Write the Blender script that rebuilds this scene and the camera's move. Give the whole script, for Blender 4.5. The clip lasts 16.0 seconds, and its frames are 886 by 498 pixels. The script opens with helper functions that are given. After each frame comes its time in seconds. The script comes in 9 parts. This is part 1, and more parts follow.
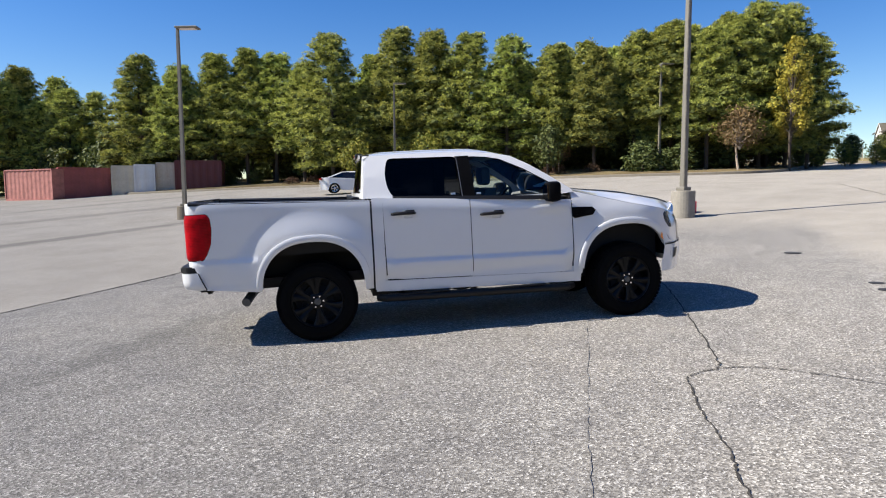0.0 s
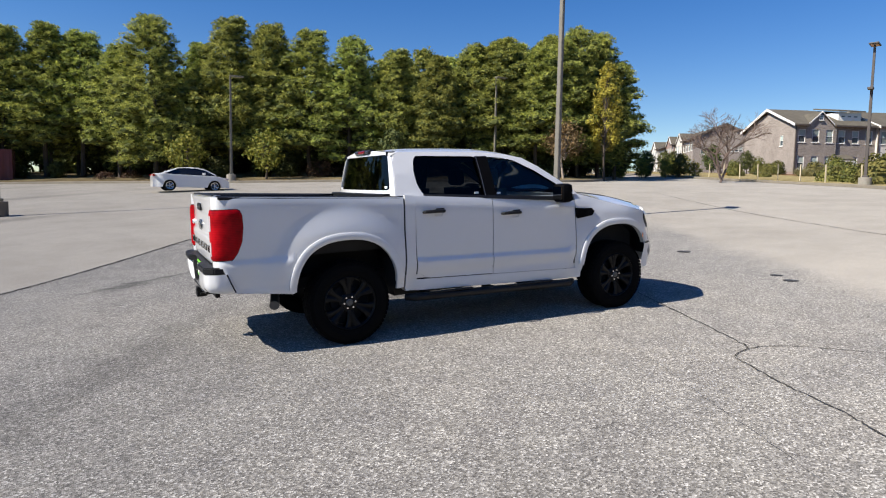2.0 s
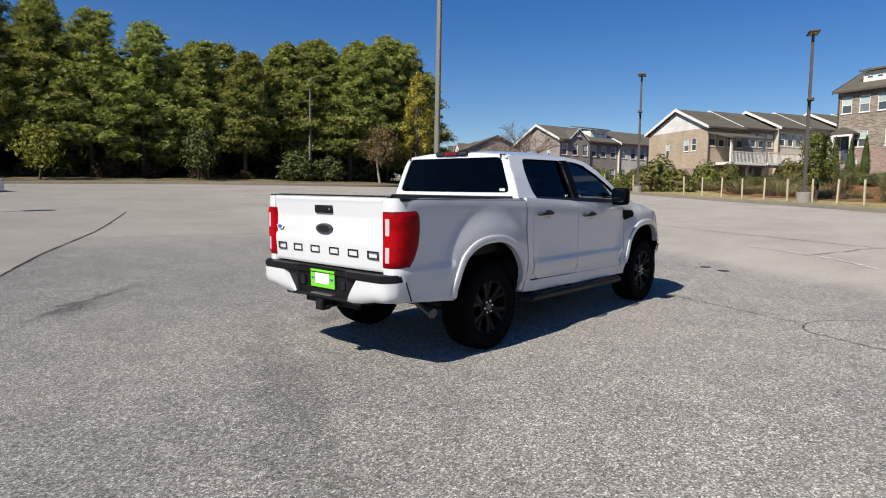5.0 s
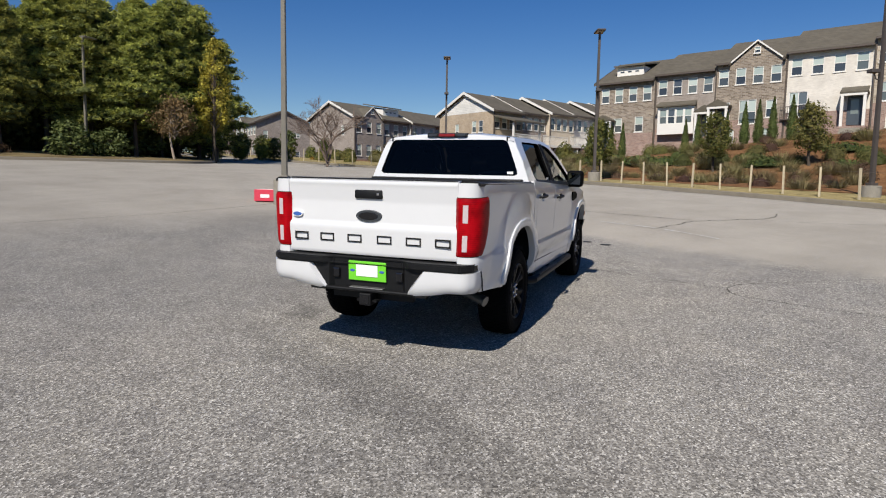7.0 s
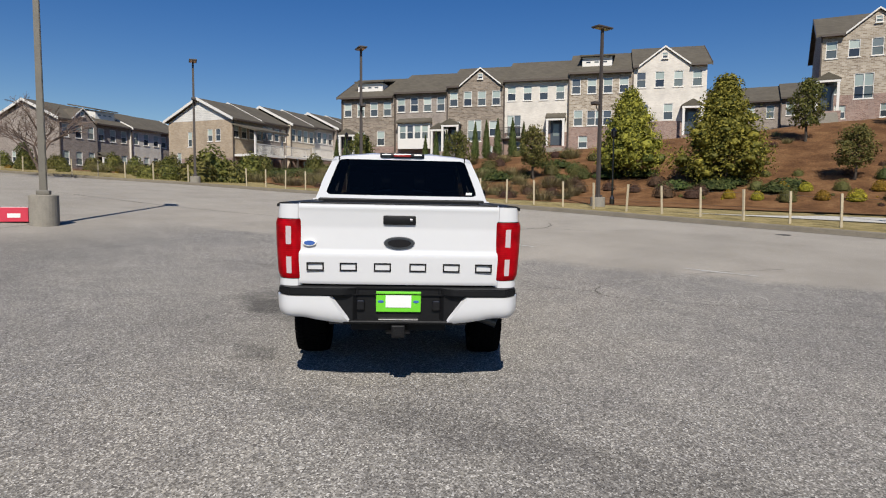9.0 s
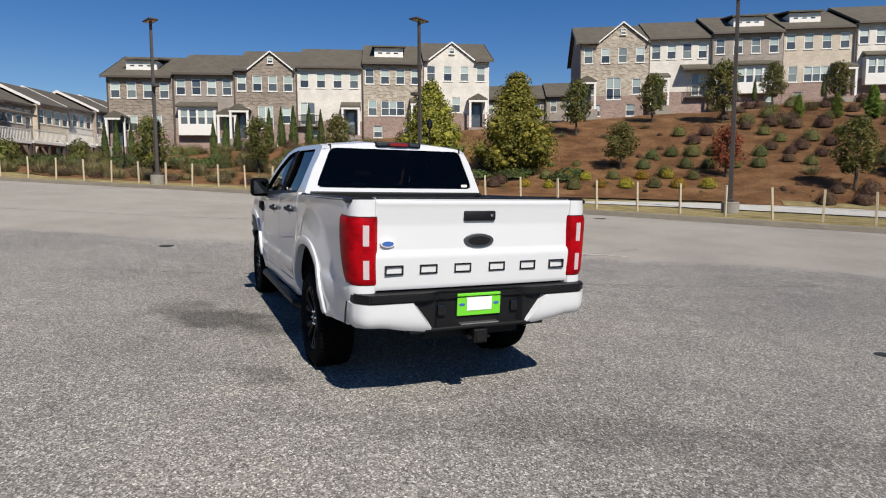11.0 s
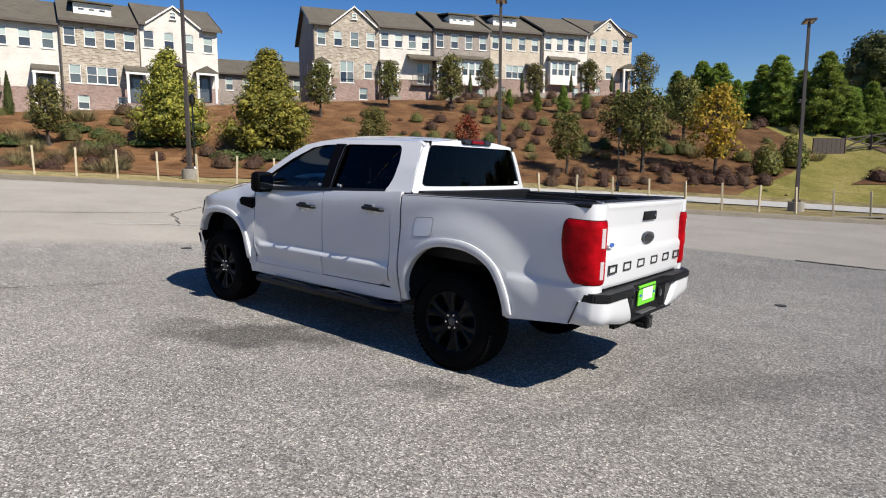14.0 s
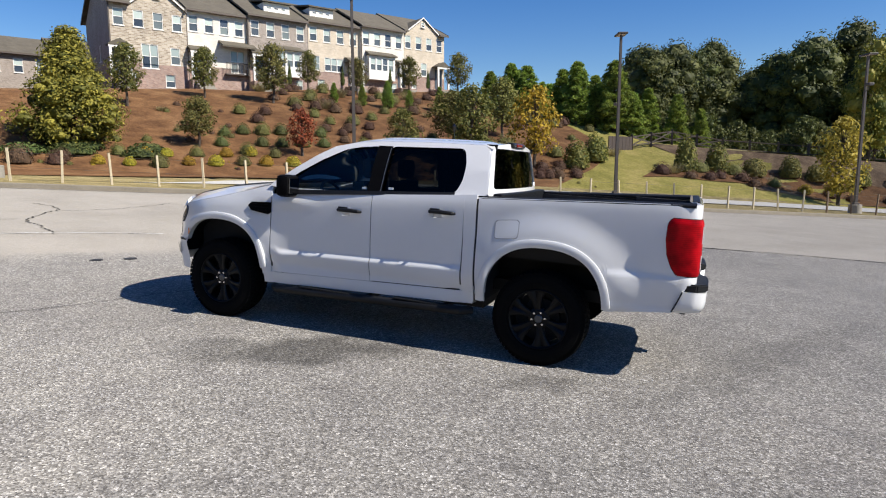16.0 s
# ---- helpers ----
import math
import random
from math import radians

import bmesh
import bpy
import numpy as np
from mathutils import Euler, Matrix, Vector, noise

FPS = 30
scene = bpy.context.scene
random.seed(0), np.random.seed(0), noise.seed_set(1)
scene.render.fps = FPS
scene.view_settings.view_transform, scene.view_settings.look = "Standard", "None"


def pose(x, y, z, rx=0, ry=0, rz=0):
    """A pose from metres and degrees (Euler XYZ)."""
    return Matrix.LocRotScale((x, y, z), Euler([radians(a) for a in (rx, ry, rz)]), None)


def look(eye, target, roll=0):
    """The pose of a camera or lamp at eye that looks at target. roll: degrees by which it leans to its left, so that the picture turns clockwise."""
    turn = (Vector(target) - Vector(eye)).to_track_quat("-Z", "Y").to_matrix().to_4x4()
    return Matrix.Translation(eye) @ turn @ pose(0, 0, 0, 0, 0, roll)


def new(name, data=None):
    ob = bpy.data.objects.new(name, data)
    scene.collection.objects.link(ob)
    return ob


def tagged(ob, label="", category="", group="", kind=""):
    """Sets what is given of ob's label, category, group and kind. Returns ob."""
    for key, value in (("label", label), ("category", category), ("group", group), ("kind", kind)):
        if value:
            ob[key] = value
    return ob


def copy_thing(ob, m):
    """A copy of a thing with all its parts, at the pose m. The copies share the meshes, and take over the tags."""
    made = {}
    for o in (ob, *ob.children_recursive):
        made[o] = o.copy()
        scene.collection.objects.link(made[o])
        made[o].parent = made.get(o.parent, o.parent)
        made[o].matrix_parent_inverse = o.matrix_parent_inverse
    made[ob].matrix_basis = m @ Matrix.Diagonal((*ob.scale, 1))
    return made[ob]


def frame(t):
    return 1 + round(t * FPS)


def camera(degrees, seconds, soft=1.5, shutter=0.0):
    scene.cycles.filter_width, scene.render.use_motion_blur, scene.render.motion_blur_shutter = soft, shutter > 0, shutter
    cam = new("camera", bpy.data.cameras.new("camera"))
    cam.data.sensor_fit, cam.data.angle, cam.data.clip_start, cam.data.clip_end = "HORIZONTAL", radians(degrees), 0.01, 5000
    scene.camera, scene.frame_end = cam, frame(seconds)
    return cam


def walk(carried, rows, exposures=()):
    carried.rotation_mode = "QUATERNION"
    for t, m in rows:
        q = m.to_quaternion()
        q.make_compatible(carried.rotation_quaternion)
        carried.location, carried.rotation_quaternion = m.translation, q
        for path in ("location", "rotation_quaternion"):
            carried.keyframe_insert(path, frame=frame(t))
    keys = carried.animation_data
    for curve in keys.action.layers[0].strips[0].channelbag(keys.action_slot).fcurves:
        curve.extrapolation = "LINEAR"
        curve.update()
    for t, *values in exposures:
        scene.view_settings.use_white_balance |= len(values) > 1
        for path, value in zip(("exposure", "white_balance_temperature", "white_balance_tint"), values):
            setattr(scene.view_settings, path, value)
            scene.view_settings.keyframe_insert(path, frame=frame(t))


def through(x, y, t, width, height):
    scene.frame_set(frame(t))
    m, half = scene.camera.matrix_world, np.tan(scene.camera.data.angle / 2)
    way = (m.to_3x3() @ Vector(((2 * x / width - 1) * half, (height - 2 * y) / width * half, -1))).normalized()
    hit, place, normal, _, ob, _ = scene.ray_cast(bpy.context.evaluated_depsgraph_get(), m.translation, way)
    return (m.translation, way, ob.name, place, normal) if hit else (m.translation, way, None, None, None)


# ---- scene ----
cam = camera(70.9, 16.0, soft=1.1)
PATH = [
    (0, (-1.493, -6.948, 1.377), (-1.136, -4.989, 1.197), -0.3),
    (0.5, (-2.009, -6.827, 1.345), (-1.501, -4.901, 1.165), -0.1),
    (1, (-2.507, -6.711, 1.328), (-1.855, -4.829, 1.153), 0.1),
    (1.5, (-3.009, -6.547, 1.315), (-2.218, -4.718, 1.146), 0.4),
    (2, (-3.487, -6.312, 1.324), (-2.568, -4.543, 1.156), 1.0),
    (2.5, (-4.025, -6.113, 1.297), (-2.988, -4.412, 1.124), 1.7),
    (3, (-4.467, -5.785, 1.255), (-3.325, -4.152, 1.077), 2.3),
    (3.2, (-4.657, -5.651, 1.271), (-3.474, -4.049, 1.093), 2.6),
    (5.3, (-6.255, -3.966, 1.222), (-4.709, -2.706, 1.079), 0.9),
    (5.5, (-6.36, -3.757, 1.214), (-4.776, -2.545, 1.065), 0.9),
    (6, (-6.65, -3.291, 1.229), (-4.969, -2.22, 1.066), 0.9),
    (6.5, (-6.925, -2.832, 1.234), (-5.151, -1.926, 1.05), 0.9),
    (7, (-7.052, -2.295, 1.255), (-5.2, -1.568, 1.057), 1.0),
    (7.1, (-7.084, -2.152, 1.251), (-5.216, -1.46, 1.077), 0.3),
    (7.5, (-7.202, -1.737, 1.268), (-5.287, -1.196, 1.068), 1.2),
    (8, (-7.264, -1.174, 1.256), (-5.302, -0.834, 1.066), 1.2),
    (8.5, (-7.282, -0.626, 1.285), (-5.293, -0.509, 1.115), 0.9),
    (9, (-7.327, -0.065, 1.33), (-5.336, -0.182, 1.177), 0.5),
    (9.2, (-7.305, 0.145, 1.309), (-5.321, -0.059, 1.161), 0.2),
    (11.3, (-6.416, 2.192, 1.382), (-4.635, 1.303, 1.182), -0.0),
    (11.5, (-6.343, 2.397, 1.418), (-4.595, 1.448, 1.208), 0.1),
    (12, (-6.02, 2.804, 1.395), (-4.362, 1.709, 1.169), 0.3),
    (12.5, (-5.674, 3.259, 1.433), (-4.112, 2.032, 1.198), 0.4),
    (13, (-5.384, 3.751, 1.49), (-3.916, 2.414, 1.248), 0.3),
    (13.5, (-4.965, 4.121, 1.496), (-3.593, 2.686, 1.249), 0.2),
    (14, (-4.594, 4.56, 1.52), (-3.329, 3.032, 1.27), 0.1),
    (14.5, (-4.184, 4.932, 1.52), (-3.039, 3.312, 1.264), -0.0),
    (15, (-3.703, 5.184, 1.569), (-2.686, 3.482, 1.307), -0.2),
    (15.5, (-3.256, 5.538, 1.61), (-2.377, 3.762, 1.342), -0.1),
    (16, (-2.733, 5.74, 1.601), (-1.999, 3.899, 1.331), 0.0),
]
walk(cam, [(t, look(eye, target, roll)) for t, eye, target, roll in PATH],
     [(0.0, 0.90), (1.0, 0.78), (1.5, 0.74), (3.0, 0.54), (5.5, 0.26), (7.0, 0.08), (9.0, -0.02), (11.5, 0.12), (13.0, 0.30), (14.5, 0.50), (16.0, 0.66)])

# world axes: z up, x along the pickup's nose; the lot climbs towards x
TILT = Matrix(((0.99817, -0.00035, -0.06049), (-0.00035, 0.99993, -0.01149), (0.06049, 0.01149, 0.99810))).to_4x4()

# sky and sun
world = bpy.data.worlds.new("world")
scene.world = world
world.use_nodes = True
wn = world.node_tree
SUN_TO = (TILT.to_3x3() @ Vector((-0.672, 0.028, 0.740))).normalized()
sky = wn.nodes.new("ShaderNodeTexSky")
sky.sky_type = "NISHITA"
sky.sun_disc = False
sky.sun_elevation = math.asin(SUN_TO.z)
sky.sun_rotation = math.atan2(SUN_TO.x, SUN_TO.y)
sky.air_density, sky.dust_density, sky.ozone_density = 1.0, 0.1, 2.4
bg = wn.nodes["Background"]
bg.inputs["Strength"].default_value = 0.077
deep = wn.nodes.new("ShaderNodeHueSaturation")
deep.inputs["Saturation"].default_value = 1.40
deep.inputs["Hue"].default_value = 0.514
wn.links.new(sky.outputs["Color"], deep.inputs["Color"])
wn.links.new(deep.outputs["Color"], bg.inputs["Color"])
sun = new("sun", bpy.data.lights.new("sun", "SUN"))
sun.data.energy = 5.0
sun.data.angle = radians(0.53)
sun.data.color = (1.0, 0.945, 0.86)
sun.matrix_world = look((0, 0, 60), Vector((0, 0, 60)) - SUN_TO)

# ---- building helpers ----


def mesh_of(name, bm, mat, smooth=False):
    me = bpy.data.meshes.new(name)
    bm.normal_update()
    bm.to_mesh(me)
    bm.free()
    for m in mat if isinstance(mat, (list, tuple)) else [mat]:
        me.materials.append(m)
    if smooth:
        for p in me.polygons:
            p.use_smooth = True
        me.set_sharp_from_angle(angle=radians(38))
    return me


def part(name, bm, mat, parent=None, label="", smooth=False, at=None):
    ob = new(name, mesh_of(name, bm, mat, smooth))
    if parent is not None:
        ob.parent = parent
    if at is not None:
        ob.matrix_basis = at
    return tagged(ob, label)


def share(name, me, parent, at, label=""):
    ob = new(name, me)
    ob.parent = parent
    ob.matrix_basis = at
    return tagged(ob, label)


def empty(name, m, label, category, group="", kind=""):
    ob = new(name)
    ob.empty_display_size = 0.2
    ob.matrix_basis = m
    return tagged(ob, label, category, group, kind)


def box(bm, x0, x1, y0, y1, z0, z1, bevel=0.0):
    vs = [bm.verts.new((x, y, z)) for x in (x0, x1) for y in (y0, y1) for z in (z0, z1)]
    faces = [(0, 1, 3, 2), (4, 6, 7, 5), (0, 4, 5, 1), (2, 3, 7, 6), (0, 2, 6, 4), (1, 5, 7, 3)]
    fs = [bm.faces.new([vs[i] for i in f]) for f in faces]
    if bevel:
        es = list({e for f in fs for e in f.edges})
        bmesh.ops.bevel(bm, geom=es, offset=bevel, segments=2, affect="EDGES", profile=0.5)
    return bm


def boxed(*args, **kw):
    return box(bmesh.new(), *args, **kw)


def prism(bm, pts, z0, z1):
    """Extrude a plan polygon (list of (x, y)) from z0 to z1."""
    lo = [bm.verts.new((x, y, z0)) for x, y in pts]
    hi = [bm.verts.new((x, y, z1)) for x, y in pts]
    n = len(pts)
    bm.faces.new(lo[::-1])
    bm.faces.new(hi)
    for i in range(n):
        bm.faces.new((lo[i], lo[(i + 1) % n], hi[(i + 1) % n], hi[i]))
    return bm


def lathe(bm, prof, seg, axis="z", cap=True):
    """Turn a profile of (radius, height) about an axis."""
    rings = []
    for r, h in prof:
        ring = []
        for i in range(seg):
            c, s = math.cos(2 * math.pi * i / seg) * r, math.sin(2 * math.pi * i / seg) * r
            ring.append(bm.verts.new((c, s, h) if axis == "z" else (c, h, s)))
        rings.append(ring)
    for a, b in zip(rings, rings[1:]):
        for i in range(seg):
            j = (i + 1) % seg
            bm.faces.new((a[i], a[j], b[j], b[i]))
    if cap:
        bm.faces.new(rings[0][::-1])
        bm.faces.new(rings[-1])
    bmesh.ops.recalc_face_normals(bm, faces=bm.faces)
    return bm


def tube(bm, pts, radii, seg=8):
    """A round, tapering tube along points."""
    rings = []
    pts = [Vector(p) for p in pts]
    for i, p in enumerate(pts):
        d = (pts[min(i + 1, len(pts) - 1)] - pts[max(i - 1, 0)]).normalized()
        u = d.orthogonal().normalized()
        v = d.cross(u)
        if rings:
            u = (last_u - d * last_u.dot(d)).normalized()
            v = d.cross(u)
        last_u = u
        r = radii[i] if isinstance(radii, (list, tuple)) else radii
        rings.append([bm.verts.new(p + (u * math.cos(2 * math.pi * k / seg) + v * math.sin(2 * math.pi * k / seg)) * r) for k in range(seg)])
    for a, b in zip(rings, rings[1:]):
        for k in range(seg):
            j = (k + 1) % seg
            bm.faces.new((a[k], a[j], b[j], b[k]))
    bm.faces.new(rings[0][::-1])
    bm.faces.new(rings[-1])
    return bm


def grid(bm, nu, nv, f, flip=False):
    """A sheet of nu x nv cells, at f(u, v) for u, v from 0 to 1."""
    vs = [[bm.verts.new(f(i / nu, j / nv)) for j in range(nv + 1)] for i in range(nu + 1)]
    for i in range(nu):
        for j in range(nv):
            q = (vs[i][j], vs[i + 1][j], vs[i + 1][j + 1], vs[i][j + 1])
            bm.faces.new(q[::-1] if flip else q)
    return vs


def step(a, b, x):
    t = min(1.0, max(0.0, (x - a) / (b - a)))
    return t * t * (3 - 2 * t)


# ---- materials ----


def material(name):
    m = bpy.data.materials.new(name)
    m.use_nodes = True
    nt = m.node_tree
    return m, nt, nt.nodes["Principled BSDF"]


def node(nt, kind, **values):
    n = nt.nodes.new("ShaderNode" + kind)
    for key, value in values.items():
        if key in n.inputs:
            n.inputs[key].default_value = value
    return n


def ramp(nt, fac, stops):
    r = nt.nodes.new("ShaderNodeValToRGB")
    while len(r.color_ramp.elements) < len(stops):
        r.color_ramp.elements.new(0.5)
    for e, (p, c) in zip(r.color_ramp.elements, stops):
        e.position = p
        e.color = (*c, 1) if len(c) == 3 else c
    nt.links.new(fac, r.inputs["Fac"])
    return r.outputs["Color"]


def mixed(nt, a, b, fac, blend="MIX"):
    n = nt.nodes.new("ShaderNodeMix")
    n.data_type, n.blend_type = "RGBA", blend
    for sock, v in ((n.inputs[6], a), (n.inputs[7], b), (n.inputs[0], fac)):
        if isinstance(v, (int, float)):
            sock.default_value = v
        elif isinstance(v, tuple):
            sock.default_value = (*v, 1)
        else:
            nt.links.new(v, sock)
    return n.outputs[2]


def coords(nt, kind="Object", scale=(1, 1, 1)):
    tc = nt.nodes.new("ShaderNodeTexCoord")
    mp = nt.nodes.new("ShaderNodeMapping")
    mp.inputs["Scale"].default_value = scale
    nt.links.new(tc.outputs[kind], mp.inputs["Vector"])
    return mp.outputs["Vector"]


def noise_of(nt, vec, scale, detail=3.0, rough=0.6):
    n = node(nt, "TexNoise", Scale=scale, Detail=detail, Roughness=rough)
    nt.links.new(vec, n.inputs["Vector"])
    return n.outputs["Fac"]


def bump_of(nt, bsdf, height, strength, distance):
    b = node(nt, "Bump", Strength=strength, Distance=distance)
    nt.links.new(height, b.inputs["Height"])
    nt.links.new(b.outputs["Normal"], bsdf.inputs["Normal"])


def plain(name, color, rough=0.5, metal=0.0, coat=0.0, vary=0.12, scale=6.0, bump=0.0, bump_scale=80.0, spec=0.5):
    """A surface with a base colour, mottled at two scales, and an optional grain."""
    m, nt, b = material(name)
    vec = coords(nt)
    a = noise_of(nt, vec, scale, 4)
    f = noise_of(nt, vec, scale * 9, 3)
    lo, hi = tuple(c * (1 - vary) for c in color), tuple(min(1, c * (1 + vary)) for c in color)
    c1 = ramp(nt, a, [(0.3, lo), (0.7, hi)])
    c2 = ramp(nt, f, [(0.3, lo), (0.7, hi)])
    nt.links.new(mixed(nt, c1, c2, 0.5), b.inputs["Base Color"])
    b.inputs["Roughness"].default_value = rough
    b.inputs["Metallic"].default_value = metal
    b.inputs["Specular IOR Level"].default_value = spec
    b.inputs["Coat Weight"].default_value = coat
    b.inputs["Coat Roughness"].default_value = 0.03
    if bump:
        bump_of(nt, b, noise_of(nt, vec, bump_scale, 2), bump, 0.004)
    return m


def glass(name, tint, rough=0.01, ior=1.5):
    m, nt, b = material(name)
    nt.nodes.remove(b)
    tr = nt.nodes.new("ShaderNodeBsdfTransparent")
    tr.inputs["Color"].default_value = (*tint, 1)
    gl = node(nt, "BsdfGlossy", Roughness=rough)
    fr = node(nt, "Fresnel", IOR=ior)
    mx = nt.nodes.new("ShaderNodeMixShader")
    nt.links.new(fr.outputs["Fac"], mx.inputs[0])
    nt.links.new(tr.outputs[0], mx.inputs[1])
    nt.links.new(gl.outputs[0], mx.inputs[2])
    nt.links.new(mx.outputs[0], nt.nodes["Material Output"].inputs["Surface"])
    return m


def foliage(name, lo, hi, rough=0.75, through=0.35):
    """Leaves: colour varies from tuft to tuft and from plant to plant, and light passes through."""
    m, nt, b = material(name)
    geo = nt.nodes.new("ShaderNodeNewGeometry")
    inf = nt.nodes.new("ShaderNodeObjectInfo")
    mid = tuple((p + q) / 2 for p, q in zip(lo, hi))
    c = ramp(nt, geo.outputs["Random Per Island"], [(0.0, lo), (0.55, mid), (1.0, hi)])
    hs = nt.nodes.new("ShaderNodeHueSaturation")
    mr = node(nt, "MapRange")
    mr.inputs["To Min"].default_value, mr.inputs["To Max"].default_value = 0.482, 0.512
    nt.links.new(inf.outputs["Random"], mr.inputs["Value"])
    nt.links.new(mr.outputs["Result"], hs.inputs["Hue"])
    vr = node(nt, "MapRange")
    vr.inputs["To Min"].default_value, vr.inputs["To Max"].default_value = 0.8, 1.2
    nt.links.new(inf.outputs["Random"], vr.inputs["Value"])
    nt.links.new(vr.outputs["Result"], hs.inputs["Value"])
    nt.links.new(c, hs.inputs["Color"])
    nt.links.new(hs.outputs["Color"], b.inputs["Base Color"])
    b.inputs["Roughness"].default_value = rough
    b.inputs["Specular IOR Level"].default_value = 0.25
    tl = nt.nodes.new("ShaderNodeBsdfTranslucent")
    nt.links.new(hs.outputs["Color"], tl.inputs["Color"])
    mx = nt.nodes.new("ShaderNodeMixShader")
    mx.inputs[0].default_value = through
    nt.links.new(b.outputs[0], mx.inputs[1])
    nt.links.new(tl.outputs[0], mx.inputs[2])
    nt.links.new(mx.outputs[0], nt.nodes["Material Output"].inputs["Surface"])
    return m


def asphalt():
    m, nt, b = material("worn_asphalt")
    vec = coords(nt)
    stone = node(nt, "TexVoronoi", Scale=95.0)
    nt.links.new(vec, stone.inputs["Vector"])
    bw = nt.nodes.new("ShaderNodeSeparateColor")
    nt.links.new(stone.outputs["Color"], bw.inputs["Color"])
    grain = ramp(nt, bw.outputs[0], [(0.0, (0.095, 0.087, 0.076)), (0.30, (0.170, 0.156, 0.137)), (0.70, (0.266, 0.247, 0.218)), (0.90, (0.37, 0.345, 0.308)), (1.0, (0.57, 0.538, 0.487))])
    fine = noise_of(nt, vec, 150, 2)
    grain = mixed(nt, grain, ramp(nt, fine, [(0.3, (0.55, 0.55, 0.55)), (0.7, (1.25, 1.25, 1.25))]), 0.5, "MULTIPLY")
    fleck = noise_of(nt, vec, 26, 3, 0.7)
    grain = mixed(nt, grain, ramp(nt, fleck, [(0.34, (0.795, 0.81, 0.84)), (0.5, (0.985, 1.0, 1.025)), (0.68, (1.19, 1.20, 1.21))]), 1.0, "MULTIPLY")
    big = noise_of(nt, vec, 0.22, 5, 0.55)
    grain = mixed(nt, grain, ramp(nt, big, [(0.30, (0.80, 0.80, 0.81)), (0.52, (1.0, 1.0, 1.0)), (0.75, (1.10, 1.08, 1.05))]), 1.0, "MULTIPLY")
    mid = noise_of(nt, vec, 2.1, 5, 0.6)
    grain = mixed(nt, grain, ramp(nt, mid, [(0.32, (0.86, 0.86, 0.87)), (0.6, (1.04, 1.04, 1.03))]), 1.0, "MULTIPLY")
    # the smoother, paler pavement on both sides of the coarse lane
    wav = noise_of(nt, vec, 0.9, 4, 0.6)
    outer = None
    for way, lo, hi, wave in (((0.862, -0.507, 0), -6.78, -6.90, 0.0), ((0.45, 0.89, 0), 7.2, 10.4, 2.0), ((0.862, -0.507, 0), 4.7, 5.4, 1.2), ((0.20, -0.98, 0), 8.68, 8.75, 0.0)):
        across = nt.nodes.new("ShaderNodeVectorMath")
        across.operation = "DOT_PRODUCT"
        across.inputs[1].default_value = way
        nt.links.new(vec, across.inputs[0])
        off = node(nt, "Math")
        off.operation = "MULTIPLY_ADD"
        nt.links.new(wav, off.inputs[0])
        off.inputs[1].default_value = wave
        nt.links.new(across.outputs["Value"], off.inputs[2])
        mr = node(nt, "MapRange")
        mr.inputs["From Min"].default_value, mr.inputs["From Max"].default_value = lo + wave / 2, hi + wave / 2
        nt.links.new(off.outputs[0], mr.inputs["Value"])
        if outer is None:
            outer = mr.outputs["Result"]
        else:
            both = node(nt, "Math")
            both.operation = "MAXIMUM"
            nt.links.new(outer, both.inputs[0])
            nt.links.new(mr.outputs["Result"], both.inputs[1])
            outer = both.outputs[0]
    worn = mixed(nt, grain, ramp(nt, noise_of(nt, vec, 0.5, 6, 0.65), [(0.30, (0.262, 0.236, 0.197)), (0.52, (0.324, 0.295, 0.250)), (0.74, (0.37, 0.336, 0.288))]), 0.72)
    grain = mixed(nt, grain, worn, outer)
    # oil stains and tyre smudges: centre, half lengths, turn
    warp = nt.nodes.new("ShaderNodeMix")
    warp.data_type = "VECTOR"
    tex = node(nt, "TexNoise", Scale=2.3, Detail=5.0)
    nt.links.new(vec, tex.inputs["Vector"])
    add = nt.nodes.new("ShaderNodeVectorMath")
    add.operation = "MULTIPLY_ADD"
    nt.links.new(tex.outputs["Color"], add.inputs[0])
    add.inputs[1].default_value = (0.9, 0.9, 0)
    nt.links.new(vec, add.inputs[2])
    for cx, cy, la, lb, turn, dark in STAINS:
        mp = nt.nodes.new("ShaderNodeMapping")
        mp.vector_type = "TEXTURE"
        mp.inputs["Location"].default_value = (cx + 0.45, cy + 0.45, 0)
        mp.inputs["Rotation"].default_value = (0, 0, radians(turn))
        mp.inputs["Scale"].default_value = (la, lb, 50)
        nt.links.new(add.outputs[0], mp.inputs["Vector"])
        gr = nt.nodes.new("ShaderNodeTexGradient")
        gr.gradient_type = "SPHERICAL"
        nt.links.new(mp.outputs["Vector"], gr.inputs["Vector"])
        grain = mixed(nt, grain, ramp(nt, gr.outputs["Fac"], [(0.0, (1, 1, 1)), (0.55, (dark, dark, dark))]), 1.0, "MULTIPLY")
    nt.links.new(grain, b.inputs["Base Color"])
    b.inputs["Roughness"].default_value = 0.8
    b.inputs["Diffuse Roughness"].default_value = 0.65
    b.inputs["Specular IOR Level"].default_value = 0.25
    bump_of(nt, b, stone.outputs["Distance"], 0.8, 0.006)
    return m


